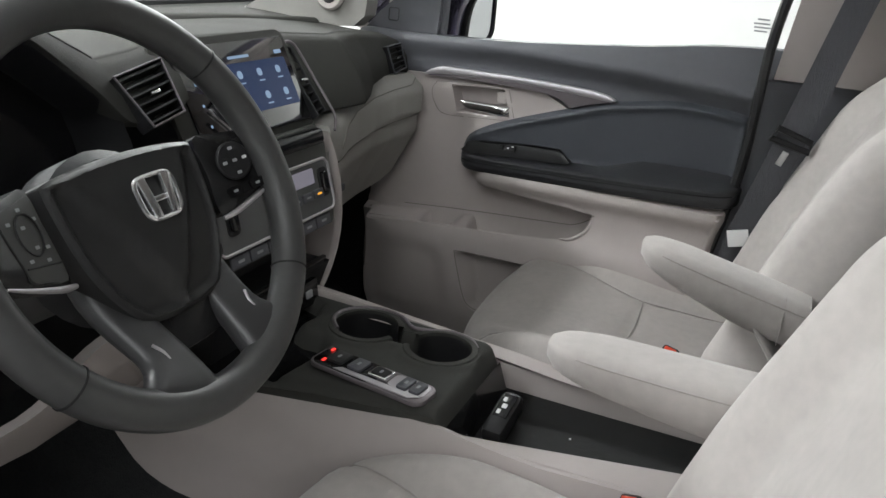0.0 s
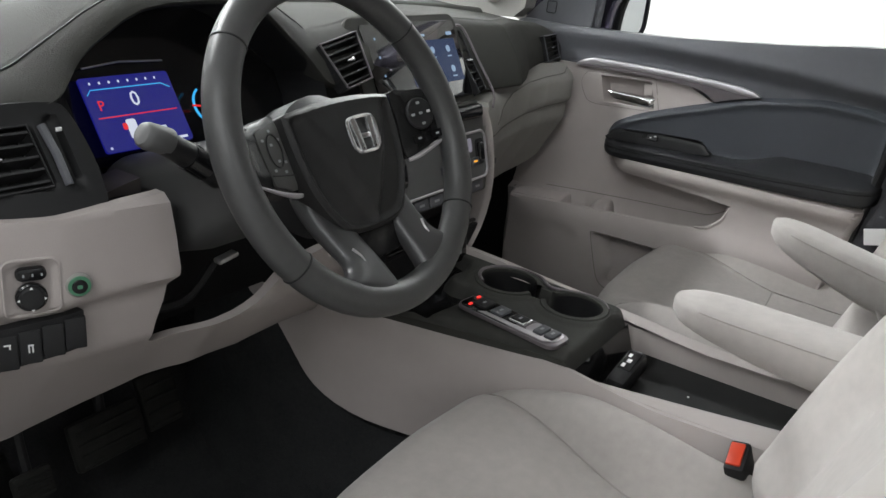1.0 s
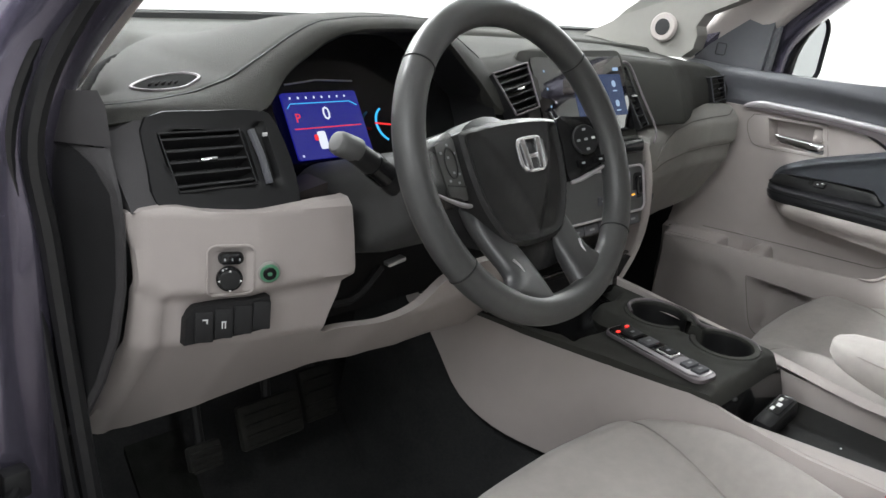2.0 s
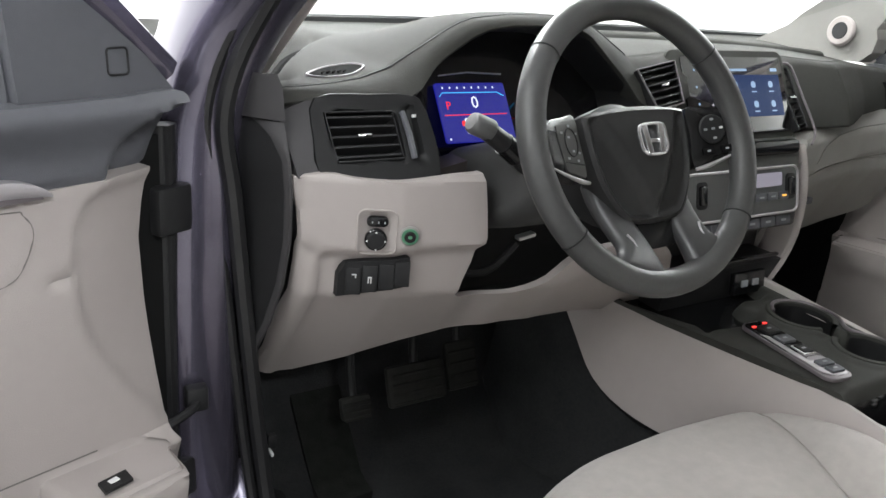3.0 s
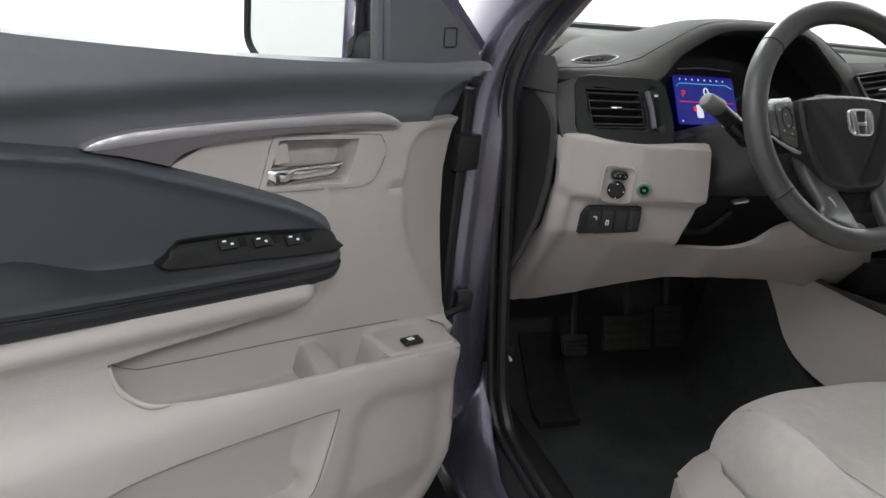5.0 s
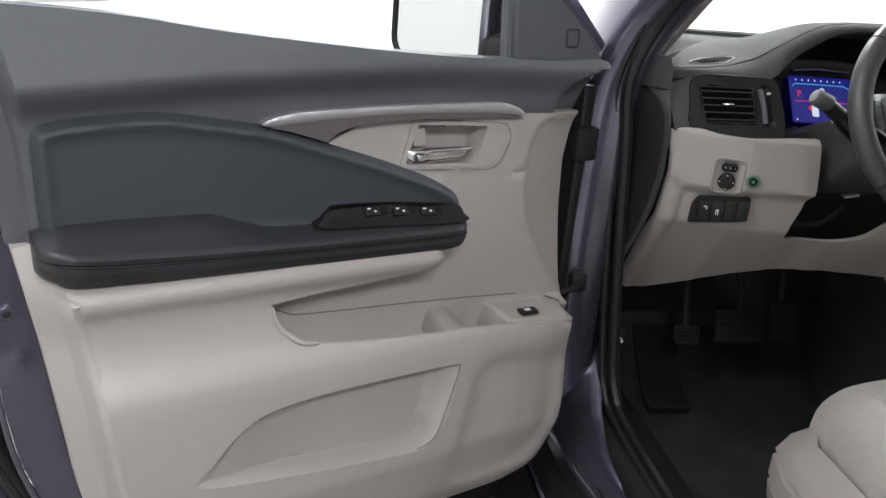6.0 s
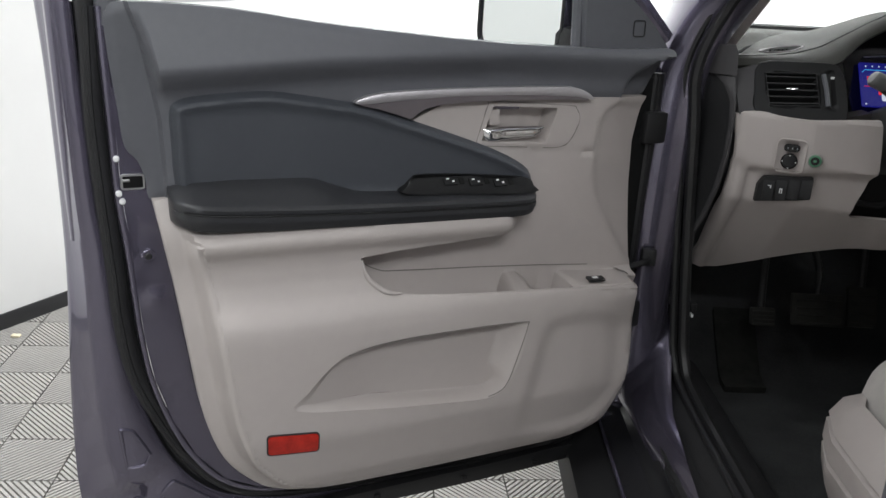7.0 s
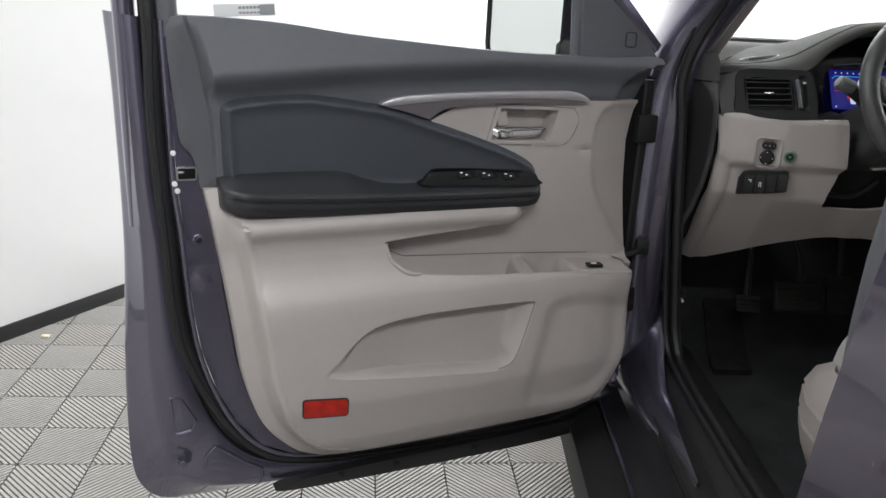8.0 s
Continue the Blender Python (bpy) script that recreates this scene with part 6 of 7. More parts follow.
for s in (-1, 1):
    def sx(pts):
        return [(s * x, y) for x, y in pts]
    pod_out = smooth_line(sx([(0.0855, 0.0455), (0.110, 0.0440), (0.140, 0.0395), (0.158, 0.034), (0.164, 0.020), (0.162, 0.0), (0.158, -0.012), (0.130, -0.0200), (0.100, -0.0275), (0.084, -0.0300), (0.0815, -0.015), (0.0850, 0.010)]), 3)
    pod = part("switch_pod", patch(pod_out, 0.010, lambda a, b: (a, b, -0.0245 + 0.003 * step_up(0.0, 0.004, inside(pod_out, a, b)) + 0.10 * max(0.0, abs(a) - 0.125)), back=(0, 0, -0.022)), SPOKE, wheel, "black switch pod")
    accent = smooth_line([(s * 0.082, -0.0325, -0.0225), (s * 0.100, -0.0305, -0.021), (s * 0.130, -0.0230, -0.0195), (s * 0.156, -0.0150, -0.0175)], 4, closed=False)
    bar = part("accent", tube(accent, lambda t: 0.0030 - 0.0014 * abs(2 * t - 0.6), 8), SILVER, wheel, "satin silver accent")
    tilted += [(pod, s), (bar, s)]
    cx = s * 0.113
    if s > 0:
        part("dial", disc(0.0185, 0.003, Matrix.Translation((cx, 0.014, -0.0185)), 24), BLACK, pod)
        for dx, dy in ((0, 0.012), (0, -0.012), (0.011, 0), (-0.011, 0), (0, 0)):
            part("mark", plate(rounded(0.005, 0.003, 0.001), 0.0004, Matrix.Translation((cx + dx, 0.014 + dy, -0.0154))), WHITE_PRINT if dx > 0 else GREY_PRINT, pod)
        for dx in (-0.012, 0.014):
            part("button", plate(rounded(0.016, 0.009, 0.002), 0.003, Matrix.Translation((cx + dx, -0.013, -0.0185))), BLACK_GLOSS, pod)
            part("mark", plate(rounded(0.005, 0.0025, 0.001), 0.0004, Matrix.Translation((cx + dx, -0.013, -0.0154))), GREY_PRINT, pod)
    else:
        keys = smooth_line([(-0.090, 0.040), (-0.105, 0.0385), (-0.128, 0.034), (-0.133, 0.028), (-0.128, -0.004), (-0.124, -0.018), (-0.108, -0.022), (-0.090, -0.026), (-0.087, -0.012), (-0.089, 0.02)], 3)
        field = part("key_field", patch(keys, 0.010, lambda a, b: (a, b, -0.0195 + 0.10 * max(0.0, abs(a) - 0.125) - 0.001 * step_up(0.003, 0.0, inside(keys, a, b))), back=(0, 0, -0.004)), GREY_KEYS, pod, "dark grey key field")
        part("dial", tube([(-0.109 + 0.012 * math.cos(q), 0.014 + 0.016 * math.sin(q), -0.0188) for q in (2 * math.pi * k / 20 for k in range(20))], 0.0008, 5, closed=True), BLACK, pod)
        for dx, dy in ((0, 0.023), (-0.003, 0.010), (0.012, 0.014), (-0.016, 0.015), (0.002, -0.006), (0.013, -0.008), (-0.010, -0.014), (0.008, -0.017)):
            part("mark", plate(rounded(0.0045, 0.0026, 0.0008), 0.0004, Matrix.Translation((-0.109 + dx, 0.010 + dy, -0.0193))), GREY_PRINT, pod)
        part("key_gap", tube([(-0.126, -0.008, -0.0192), (-0.088, -0.012, -0.0192)], 0.0007, 5), BLACK, pod)
    # lower spoke, flaring into the rim
    rows = []
    for x, y, w, z in ((0.052, -0.016, 0.044, -0.060), (0.055, -0.050, 0.046, -0.052), (0.053, -0.083, 0.044, -0.038), (0.049, -0.108, 0.044, -0.024), (0.050, -0.124, 0.050, -0.015), (0.056, -0.138, 0.066, -0.008), (0.062, -0.149, 0.086, -0.004)):
        rows.append([(s * (x + a), y + 0.45 * a * step_up(-0.09, -0.145, y), z + b) for a, b in rounded(w, 0.026, 0.0125, 4)])
    sub(part("spoke", loft(rows), SPOKE_GREY, wheel, "grey satin lower spoke"), 1)
    part("accent", tube(smooth_line([(s * 0.060, -0.098, -0.0155), (s * 0.056, -0.107, -0.0115), (s * 0.0565, -0.118, -0.0070)], 3, closed=False), 0.0016, 6), SILVER, wheel)
part("lower_bridge", plate(smooth_line([(-0.052, -0.075), (0.052, -0.075), (0.050, -0.104), (0.034, -0.1175), (0.0, -0.120), (-0.034, -0.1175), (-0.050, -0.104)], 3), 0.012, Matrix.Translation((0, 0, -0.042)), 0.003), SPOKE, wheel, "black lower bridge of the spokes")
part("hub_back", disc(0.075, 0.05, Matrix.Translation((0, -0.01, -0.10)), 28, 0.01), BLACK, wheel)
# the hub sits slightly off the rim's centre and turned a little; the pods rise towards the rim
HUB_AT = Matrix.Translation((0.012, -0.003, 0.005)) @ Matrix.Rotation(radians(1.5), 4, "Z")
for ob in wheel.children:
    if not ob.name.startswith("rim"):
        ob.matrix_basis = HUB_AT
for ob, s in tilted:
    ob.matrix_basis = HUB_AT @ Matrix.Translation((s * 0.083, 0, -0.006)) @ Matrix.Rotation(radians(-17 * s), 4, "Y") @ Matrix.Translation((-s * 0.083, 0, 0))

# ---- centre console ----
console = thing("centre_console", "centre console with beige sides, cup holders and gear buttons", "console")


def left_edge(y):
    return ramp(y, [(-0.60, -0.070), (-0.17, -0.085), (0.0, -0.108), (0.15, -0.150), (0.33, -0.215)])


SIDE = smooth_line([(0.36, 0.776), (0.30, 0.745), (0.25, 0.70), (0.20, 0.645), (0.14, 0.612), (0.05, 0.60), (-0.1, 0.595), (-0.58, 0.58), (-0.58, 0.742), (-0.30, 0.752), (-0.17, 0.764), (-0.05, 0.770), (0.1, 0.772), (0.25, 0.774)], 3)
part("side_panel", patch(SIDE, 0.014, lambda a, b: (left_edge(a) - 0.30 * max(0.0, 0.755 - b) * step_up(-0.5, 0.1, a) - 0.014 * math.sin(math.pi * min(1.0, max(0.0, (b - 0.60) / 0.17))) + 0.010 * step_up(0.760, 0.776, b), a, b), back=(0.006, 0, 0)), BEIGE, console, "beige plastic console side")
part("side_panel", patch(SIDE, 0.03, lambda a, b: (0.168 + 0.2 * max(0.0, 0.755 - b), a, b), back=(-0.035, 0, 0)), BEIGE, console)
part("tunnel", patch([(0.50, 0.38), (0.50, 0.78), (-0.58, 0.64), (-0.58, 0.38)], 0.05, lambda a, b: (left_edge(min(a, 0.3)) + 0.02 - 0.15 * (0.72 - b), a, b), back=(0.05, 0, 0)), CARPET, console)
part("tunnel", patch([(0.50, 0.38), (0.50, 0.78), (-0.58, 0.64), (-0.58, 0.38)], 0.05, lambda a, b: (0.15 + 0.15 * (0.72 - b), a, b), back=(-0.05, 0, 0)), CARPET, console)
TOP = [(-0.200, 0.33), (-0.150, 0.16), (-0.108, 0.0), (-0.0855, -0.14), (-0.078, -0.172), (0.122, -0.172), (0.140, -0.14), (0.145, 0.0), (0.145, 0.16), (0.145, 0.33)]
CUPS = ((0.089, 0.036, 0.0485), (0.081, -0.092, 0.0460))
POCKET = smooth_line([(-0.165, 0.31), (-0.115, 0.09), (-0.105, 0.06), (0.02, 0.052), (0.03, 0.10), (0.05, 0.12), (0.13, 0.13), (0.138, 0.31)], 2)


def cup_gap(x, y):
    d = max(r + 0.008 - math.hypot(x - cx, y - cy) for cx, cy, r in CUPS)
    # waist between the cups
    return max(d, min(0.018 - abs(x - 0.082), 0.05 - abs(y + 0.03)))


def top_z(a, b):
    z = 0.780 + 0.030 * max(0.0, b - 0.10)
    z -= 0.030 * step_up(0.0, 0.024, inside(POCKET, a, b)) + 0.035 * step_up(-0.150, -0.180, b) + 0.006 * step_up(0.02, 0.0, a - left_edge(b) - 0.01)
    z += 0.004 * step_up(-0.016, -0.004, cup_gap(a, b))
    return z - 0.065 * step_up(0.0, 0.007, cup_gap(a, b))


console_top = part("console_top", patch(TOP, 0.0042, lambda a, b: (a, b, top_z(a, b)), back=(0, 0, -0.05)), DASH, console, "charcoal console top with cup holders")
part("front_pocket", patch([(-0.20, 0.36), (-0.105, 0.02), (0.02, 0.02), (0.04, 0.10), (0.14, 0.10), (0.14, 0.36)], 0.02, lambda a, b: (a, b, 0.7575 + 0.03 * max(0.0, b - 0.10))), BLACK_GLOSS, console, "gloss black pocket ahead of the gear panel")
for (cx, cy, r), facing in zip(CUPS, (-90, 90)):
    inner, lip = [], []
    for k in range(41):
        q = radians(facing + 21 + 318 * k / 40)
        c, s = math.cos(q), math.sin(q)
        ring_at = lambda rad, z: (cx + rad * c, cy + rad * s, z)
        inner.append([ring_at(r - 0.003, 0.712), ring_at(r, 0.745), ring_at(r + 0.0005, 0.7845)])
        lip.append([ring_at(r - 0.0005, 0.7805), ring_at(r + 0.0002, 0.7858), ring_at(r + 0.003, 0.7870), ring_at(r + 0.009, 0.7862), ring_at(r + 0.0125, 0.780)])
    part("cup_wall", loft(inner, closed=False), BLACK, console, "black cup holder wall")
    part("cup_lip", loft(lip, closed=False), DASH, console, "raised lip of the cup holder")
for cx, cy, r in CUPS:
    part("cup_base", disc(r - 0.004, 0.004, Matrix.Translation((cx, cy, 0.712)), 32), RUBBER, console, "black rubber cup holder base")
# bright rim round the cups
out_rim = smooth_line([(0.052, 0.066, 0.7855), (0.075, 0.086, 0.787), (0.105, 0.089, 0.787), (0.135, 0.070, 0.787), (0.147, 0.036, 0.7865), (0.140, 0.0, 0.786), (0.118, -0.028, 0.785), (0.122, -0.055, 0.785), (0.135, -0.085, 0.785), (0.130, -0.120, 0.784), (0.108, -0.140, 0.783)], 4, closed=False)
part("cup_rim", tube(out_rim, 0.0032, 8), GUNMETAL, console, "satin dark rim of the cup holders")
SHIFT = basis((-0.045, -0.046, 0.782), (0.993, -0.115, 0), (0.115, 0.993, 0.02), (0, -0.02, 1))
sh = part("gear_panel", plate(rounded(0.054, 0.184, 0.016), 0.006, SHIFT, 0.002), GUNMETAL, console, "satin dark gear selector panel")
part("gear_face", plate(rounded(0.048, 0.100, 0.012, 5, 0.0, 0.038), 0.0072, SHIFT, 0.0006), BLACK_GLOSS, sh, "gloss black selector face")
sp = lambda x, y, z=0.0072: SHIFT @ Matrix.Translation((x, y, z))
part("side_band", plate([(-0.023, -0.070), (-0.012, -0.083), (-0.014, 0.040), (-0.023, 0.050)], 0.0012, sp(0, 0), 0.0004), SILVER, sh)
part("lower_face", plate(rounded(0.033, 0.056, 0.009, 5, 0.006, -0.056), 0.0068, SHIFT, 0.0005), SILVER, sh, "satin silver lower face")
for x, y, w, h, m2 in ((0.004, 0.058, 0.030, 0.026, BLACK), (0.004, 0.025, 0.030, 0.022, CHARCOAL), (0.004, -0.012, 0.026, 0.030, CHROME), (0.004, -0.052, 0.030, 0.016, CHARCOAL), (0.004, -0.071, 0.028, 0.016, CHARCOAL)):
    part("gear_button", plate(rounded(w, h, 0.003), 0.004, sp(x, y), 0.0012), m2, sh, "raised gear button")
    if m2 is CHROME:
        part("button_face", plate(rounded(w - 0.007, h - 0.007, 0.002), 0.0052, sp(x, y)), BLACK, sh)
    part("mark", plate(rounded(0.008, 0.004, 0.001), 0.0004, sp(x, y, 0.0072 + (0.0053 if m2 is CHROME else 0.0041))), GREY_PRINT, sh)
part("park_lamp", plate(rounded(0.008, 0.004, 0.001), 0.0012, sp(0.018, 0.080)), RED_LED, sh, "lit red indicator")
part("park_lamp", plate(rounded(0.008, 0.004, 0.001), 0.0012, sp(-0.012, 0.073)), RED_LED, sh)
# tray behind
part("tray_mat", patch([(-0.045, -0.165), (0.147, -0.165), (0.147, -0.62), (-0.045, -0.62)], 0.02, lambda a, b: (a, b, 0.712 + 0.0008 * math.sin(a * 1500))), material("black_ribbed_mat", (0.011, 0.011, 0.011), 0.7, spec=0.2, bump=0.8, bump_scale=160, stretch=(6, 0.3, 1)), console, "black ribbed tray mat")
part("tray_front", patch([(-0.06, 0.70), (0.135, 0.70), (0.122, 0.765), (-0.078, 0.765)], 0.03, lambda a, b: (a, -0.172 - 0.25 * (0.765 - b), b)), BLACK_GLOSS, console)
rows = []
for y, x1 in ((-0.165, -0.058), (-0.25, -0.040), (-0.45, 0.006), (-0.62, 0.044)):
    e = left_edge(y)
    rows.append([(e - 0.004, y, 0.70), (e - 0.002, y, 0.742), (e + 0.007, y, 0.752), (x1 - 0.008, y, 0.748), (x1 - 0.002, y, 0.742), (x1 + 0.004, y, 0.705)])
part("tray_rim", loft(rows, closed=False), BEIGE, console, "beige tray edge")
rows = []
for y, e, top in ((0.33, 0.142, 0.800), (0.10, 0.144, 0.786), (-0.10, 0.142, 0.772), (-0.172, 0.136, 0.752), (-0.30, 0.134, 0.750), (-0.62, 0.134, 0.748)):
    rows.append([(e + 0.008, y, top - 0.04), (e + 0.007, y, top - 0.004), (e + 0.010, y, top), (e + 0.022, y, top), (e + 0.034, y, top - 0.010), (e + 0.042, y, 0.70)])
part("tray_rim", loft(rows, closed=False), BEIGE, console)
CHARGE = Matrix.Translation((0.034, -0.212, 0.728)) @ Matrix.Rotation(radians(-4), 4, "Z") @ Matrix.Rotation(radians(-17), 4, "Y")


def on_block(size, place, bevel):
    bm = block(size, place, bevel)
    bmesh.ops.transform(bm, matrix=CHARGE, verts=bm.verts)
    return bm


usb = part("charging_block", on_block((0.084, 0.034, 0.034), (0, 0, 0), 0.011), BLACK, console, "black charging socket block")
part("socket_face", on_block((0.044, 0.020, 0.003), (0.010, 0.0, 0.0165), 0.001), BLACK_GLOSS, usb, "gloss black socket face")
for k in range(3):
    part("mark", on_block((0.008, 0.005 + 0.002 * (k % 2), 0.0006), (-0.004 + 0.012 * k, 0.004 - 0.004 * (k % 2), 0.0183), 0), WHITE_PRINT, usb)
part("crumb", block((0.003, 0.003, 0.002), (0.055, -0.305, 0.7145), 0.0008), WHITE_PRINT, console)


# ---- seats ----
CUSHION = smooth_line([(-0.255, -0.55), (-0.272, -0.40), (-0.275, -0.25), (-0.262, -0.12), (-0.215, -0.055), (-0.12, -0.018), (0.0, -0.006), (0.12, -0.008), (0.215, -0.022), (0.265, -0.085), (0.278, -0.20), (0.276, -0.40), (0.262, -0.55)], 3)
SEAMS = [[(p[0], p[1]) for p in smooth_line(q, 4, closed=False)] for q in ([(0.215, -0.03), (0.195, -0.10), (0.165, -0.20), (0.135, -0.30), (0.14, -0.36)], [(-0.215, -0.07), (-0.195, -0.14), (-0.165, -0.22), (-0.135, -0.30), (-0.14, -0.36)], [(-0.135, -0.30), (0.0, -0.308), (0.135, -0.30)], [(0.135, -0.30), (0.15, -0.42), (0.16, -0.52)], [(-0.135, -0.30), (-0.15, -0.42), (-0.16, -0.52)])]


def cushion_z(x, y):
    d = max(0.0, inside(CUSHION, x, y))
    z = 0.722 - 0.03 * step_up(-0.1, -0.5, y)
    z += 0.040 * step_up(0.15, 0.235, abs(x)) * step_up(-0.04, -0.22, y)
    r = 0.055
    if d < r:
        z -= 0.075 * (1 - math.sqrt(max(0.0, 1 - (1 - d / r) ** 2)))
    g = min(groove(s, x, y) for s in SEAMS)
    z -= 0.0065 * math.exp(-(g / 0.0095) ** 2)
    return z + 0.0025 * noise.noise(Vector((x * 9, y * 9, 3.1)))


BACK = smooth_line([(-0.22, 0.0), (-0.265, 0.08), (-0.278, 0.22), (-0.272, 0.38), (-0.245, 0.52), (-0.18, 0.60), (-0.08, 0.625), (0.08, 0.625), (0.18, 0.60), (0.245, 0.52), (0.272, 0.38), (0.278, 0.22), (0.265, 0.08), (0.22, 0.0)], 3)
BSEAMS = [[(p[0], p[1]) for p in smooth_line(q, 4, closed=False)] for q in ([(0.13, 0.0), (0.145, 0.15), (0.155, 0.35), (0.13, 0.52)], [(-0.13, 0.0), (-0.145, 0.15), (-0.155, 0.35), (-0.13, 0.52)], [(-0.13, 0.52), (0.0, 0.54), (0.13, 0.52)])]


def seat(name, x0, label, tip_rise, arm_side, tip, dx, y0):
    st = thing(name, label, "car seat", group="front seats")
    cush = part("cushion", patch(CUSHION, 0.0095, lambda a, b: (x0 + dx + a, y0 + b, cushion_z(a, b)), back=(0, 0, -0.07)), FABRIC, st, "grey fabric seat cushion with sewn seams")
    for s in SEAMS:
        part("seam", tube([(x0 + dx + x, y0 + y, cushion_z(x, y) + 0.0022) for x, y in s], 0.0010, 5), STITCH, cush)
    b_up, b_out = Vector((0, -0.38, 0.925)), Vector((0, 0.925, 0.38))
    org = Vector((x0, -0.465, 0.715))

    def back_at(a, b):
        d = max(0.0, inside(BACK, a, b))
        h = 0.045 * step_up(0.13, 0.22, abs(a)) * step_up(0.60, 0.40, b) + 0.012 * math.sin(b / 0.62 * math.pi)
        if d < 0.06:
            h -= 0.085 * (1 - math.sqrt(max(0.0, 1 - (1 - d / 0.06) ** 2)))
        g = min(groove(s, a, b) for s in BSEAMS)
        h -= 0.0035 * math.exp(-(g / 0.010) ** 2)
        return org + Vector((a, 0, 0)) + b_up * b + b_out * (h + 0.002 * noise.noise(Vector((a * 8, b * 8, 1))))

    part("backrest", patch(BACK, 0.0115, lambda a, b: back_at(a, b), back=-b_out * 0.10), FABRIC, st, "grey fabric backrest with side bolsters")
    # moulded base trim with ridges
    rows = []
    for z, gx, gy in ((0.42, 0.25, 0.02), (0.50, 0.285, -0.015), (0.525, 0.296, 0.0), (0.555, 0.299, 0.004), (0.560, 0.292, -0.003), (0.566, 0.300, 0.004), (0.60, 0.300, 0.004), (0.605, 0.293, -0.003), (0.611, 0.299, 0.003), (0.645, 0.288, -0.01), (0.665, 0.262, -0.03)):
        rows.append([(x0 + x, y0 + y, z) for x, y in ((-gx, -0.55), (-gx, -0.30), (-gx + 0.004, -0.16), (-gx + 0.03, -0.085 + gy), (-gx + 0.10, -0.055 + gy), (0.0, -0.05 + gy), (gx - 0.10, -0.055 + gy), (gx - 0.03, -0.085 + gy), (gx - 0.004, -0.16), (gx, -0.30), (gx, -0.55))])
    part("base_trim", loft(rows, closed=False), BEIGE, st, "ridged beige seat base trim")
    xa = x0 + arm_side * 0.290
    rows, seam_line = [], []
    for i in range(22):
        t = i / 21
        y, z = tip + (-0.567 - tip) * t, 0.900 + tip_rise * (1 - t)
        e = math.sqrt(max(0.004, 1 - (1 - min(1, t / 0.30)) ** 2))
        w, h = 0.088 * (0.26 + 0.74 * e), 0.020 + 0.024 * e + 0.024 * step_up(0.0, 0.75, t)
        top = z + 0.034 - 0.006 * (1 - e)
        prof = [(-0.5, -0.28), (-0.47, -0.14), (-0.40, -0.05), (-0.25, -0.008), (0.0, 0.0), (0.25, -0.008), (0.40, -0.05), (0.47, -0.14), (0.5, -0.28), (0.485, -0.60), (0.43, -0.84), (0.30, -0.96), (0.0, -1.0), (-0.30, -0.96), (-0.43, -0.84), (-0.485, -0.60)]
        rows.append([(xa + a * w, y, top + b * h) for a, b in prof])
        seam_line.append((xa - 0.478 * w, y, top - 0.15 * h))
    arm = part("armrest", loft(rows), FABRIC, st, "grey fabric folding armrest")
    part("seam", tube(seam_line[3:], 0.0008, 5), STITCH, arm)
    end = [(xa + a, -0.535, 0.900 + b + tip_rise * 0.12) for a, b in rounded(0.0885, 0.0675, 0.020, 5)]
    part("seam", tube(end, 0.0008, 5, closed=True, up=(0, 1, 0)), STITCH, arm)
    rows = []
    for t in range(6):
        y, z = -0.50 - 0.022 * t, 0.90 - 0.030 * t
        rows.append([(xa + a, y + b * 0.4, z + b) for a, b in rounded(0.078, 0.05, 0.02, 4)])
    part("armrest_bracket", loft(rows), FABRIC, st)
    return st


seat("driver_seat", -0.372, "grey fabric driver seat with lowered armrest", 0.0, 1, -0.292, 0.022, -0.018)
seat("passenger_seat", 0.490, "grey fabric passenger seat with armrest tilted up", 0.046, -1, -0.338, 0.0, 0.0)


def buckle(x, y, z, lean):
    bk = thing("seat_belt_buckle", "black seat belt buckle with red release button", "buckle", group="seat belt buckles")
    m = Matrix.Translation((x, y, z)) @ Matrix.Rotation(radians(lean), 4, "X") @ Matrix.Rotation(radians(-26), 4, "Y")
    b = block((0.046, 0.026, 0.105), (0, 0, -0.0525), 0.005)
    bmesh.ops.transform(b, matrix=m, verts=b.verts)
    part("housing", b, BLACK, bk)
    b = block((0.034, 0.018, 0.006), (0, 0.0015, 0.0), 0.002)
    bmesh.ops.transform(b, matrix=m, verts=b.verts)
    part("release_button", b, BUCKLE_RED, bk, "red release button")
    b = tube([m @ Vector((0, 0, -0.10)), m @ Vector((0, 0.0, -0.18))], 0.012, 8)
    part("stalk", b, BLACK, bk)
    return bk


buckle(-0.118, -0.415, 0.758, -12)
buckle(0.205, -0.400, 0.800, 14)

# ---- pedals and foot rest ----
def pedal(name, label, x0, x1, z0, z1, y, top):
    p = thing(name, label, "pedal")
    part("pad", block((x1 - x0, 0.016, z1 - z0), ((x0 + x1) / 2, y, (z0 + z1) / 2), 0.006, Matrix.Rotation(radians(-22), 4, "X")), PEDAL, p, "ribbed rubber pad")
    for k in range(4):
        z = z0 + (k + 0.7) * (z1 - z0) / 4.6
        part("rib", block(((x1 - x0) * 0.86, 0.004, 0.005), ((x0 + x1) / 2, y - 0.010 + 0.36 * (z - (z0 + z1) / 2), z), 0.001), PEDAL, p)
    part("arm", tube(smooth_line([((x0 + x1) / 2, y + 0.01, (z0 + z1) / 2), ((x0 + x1) / 2 + 0.005, y + 0.04, z1 + 0.05), top], 4, closed=False), 0.008, 8), BLACK, p)
    return p


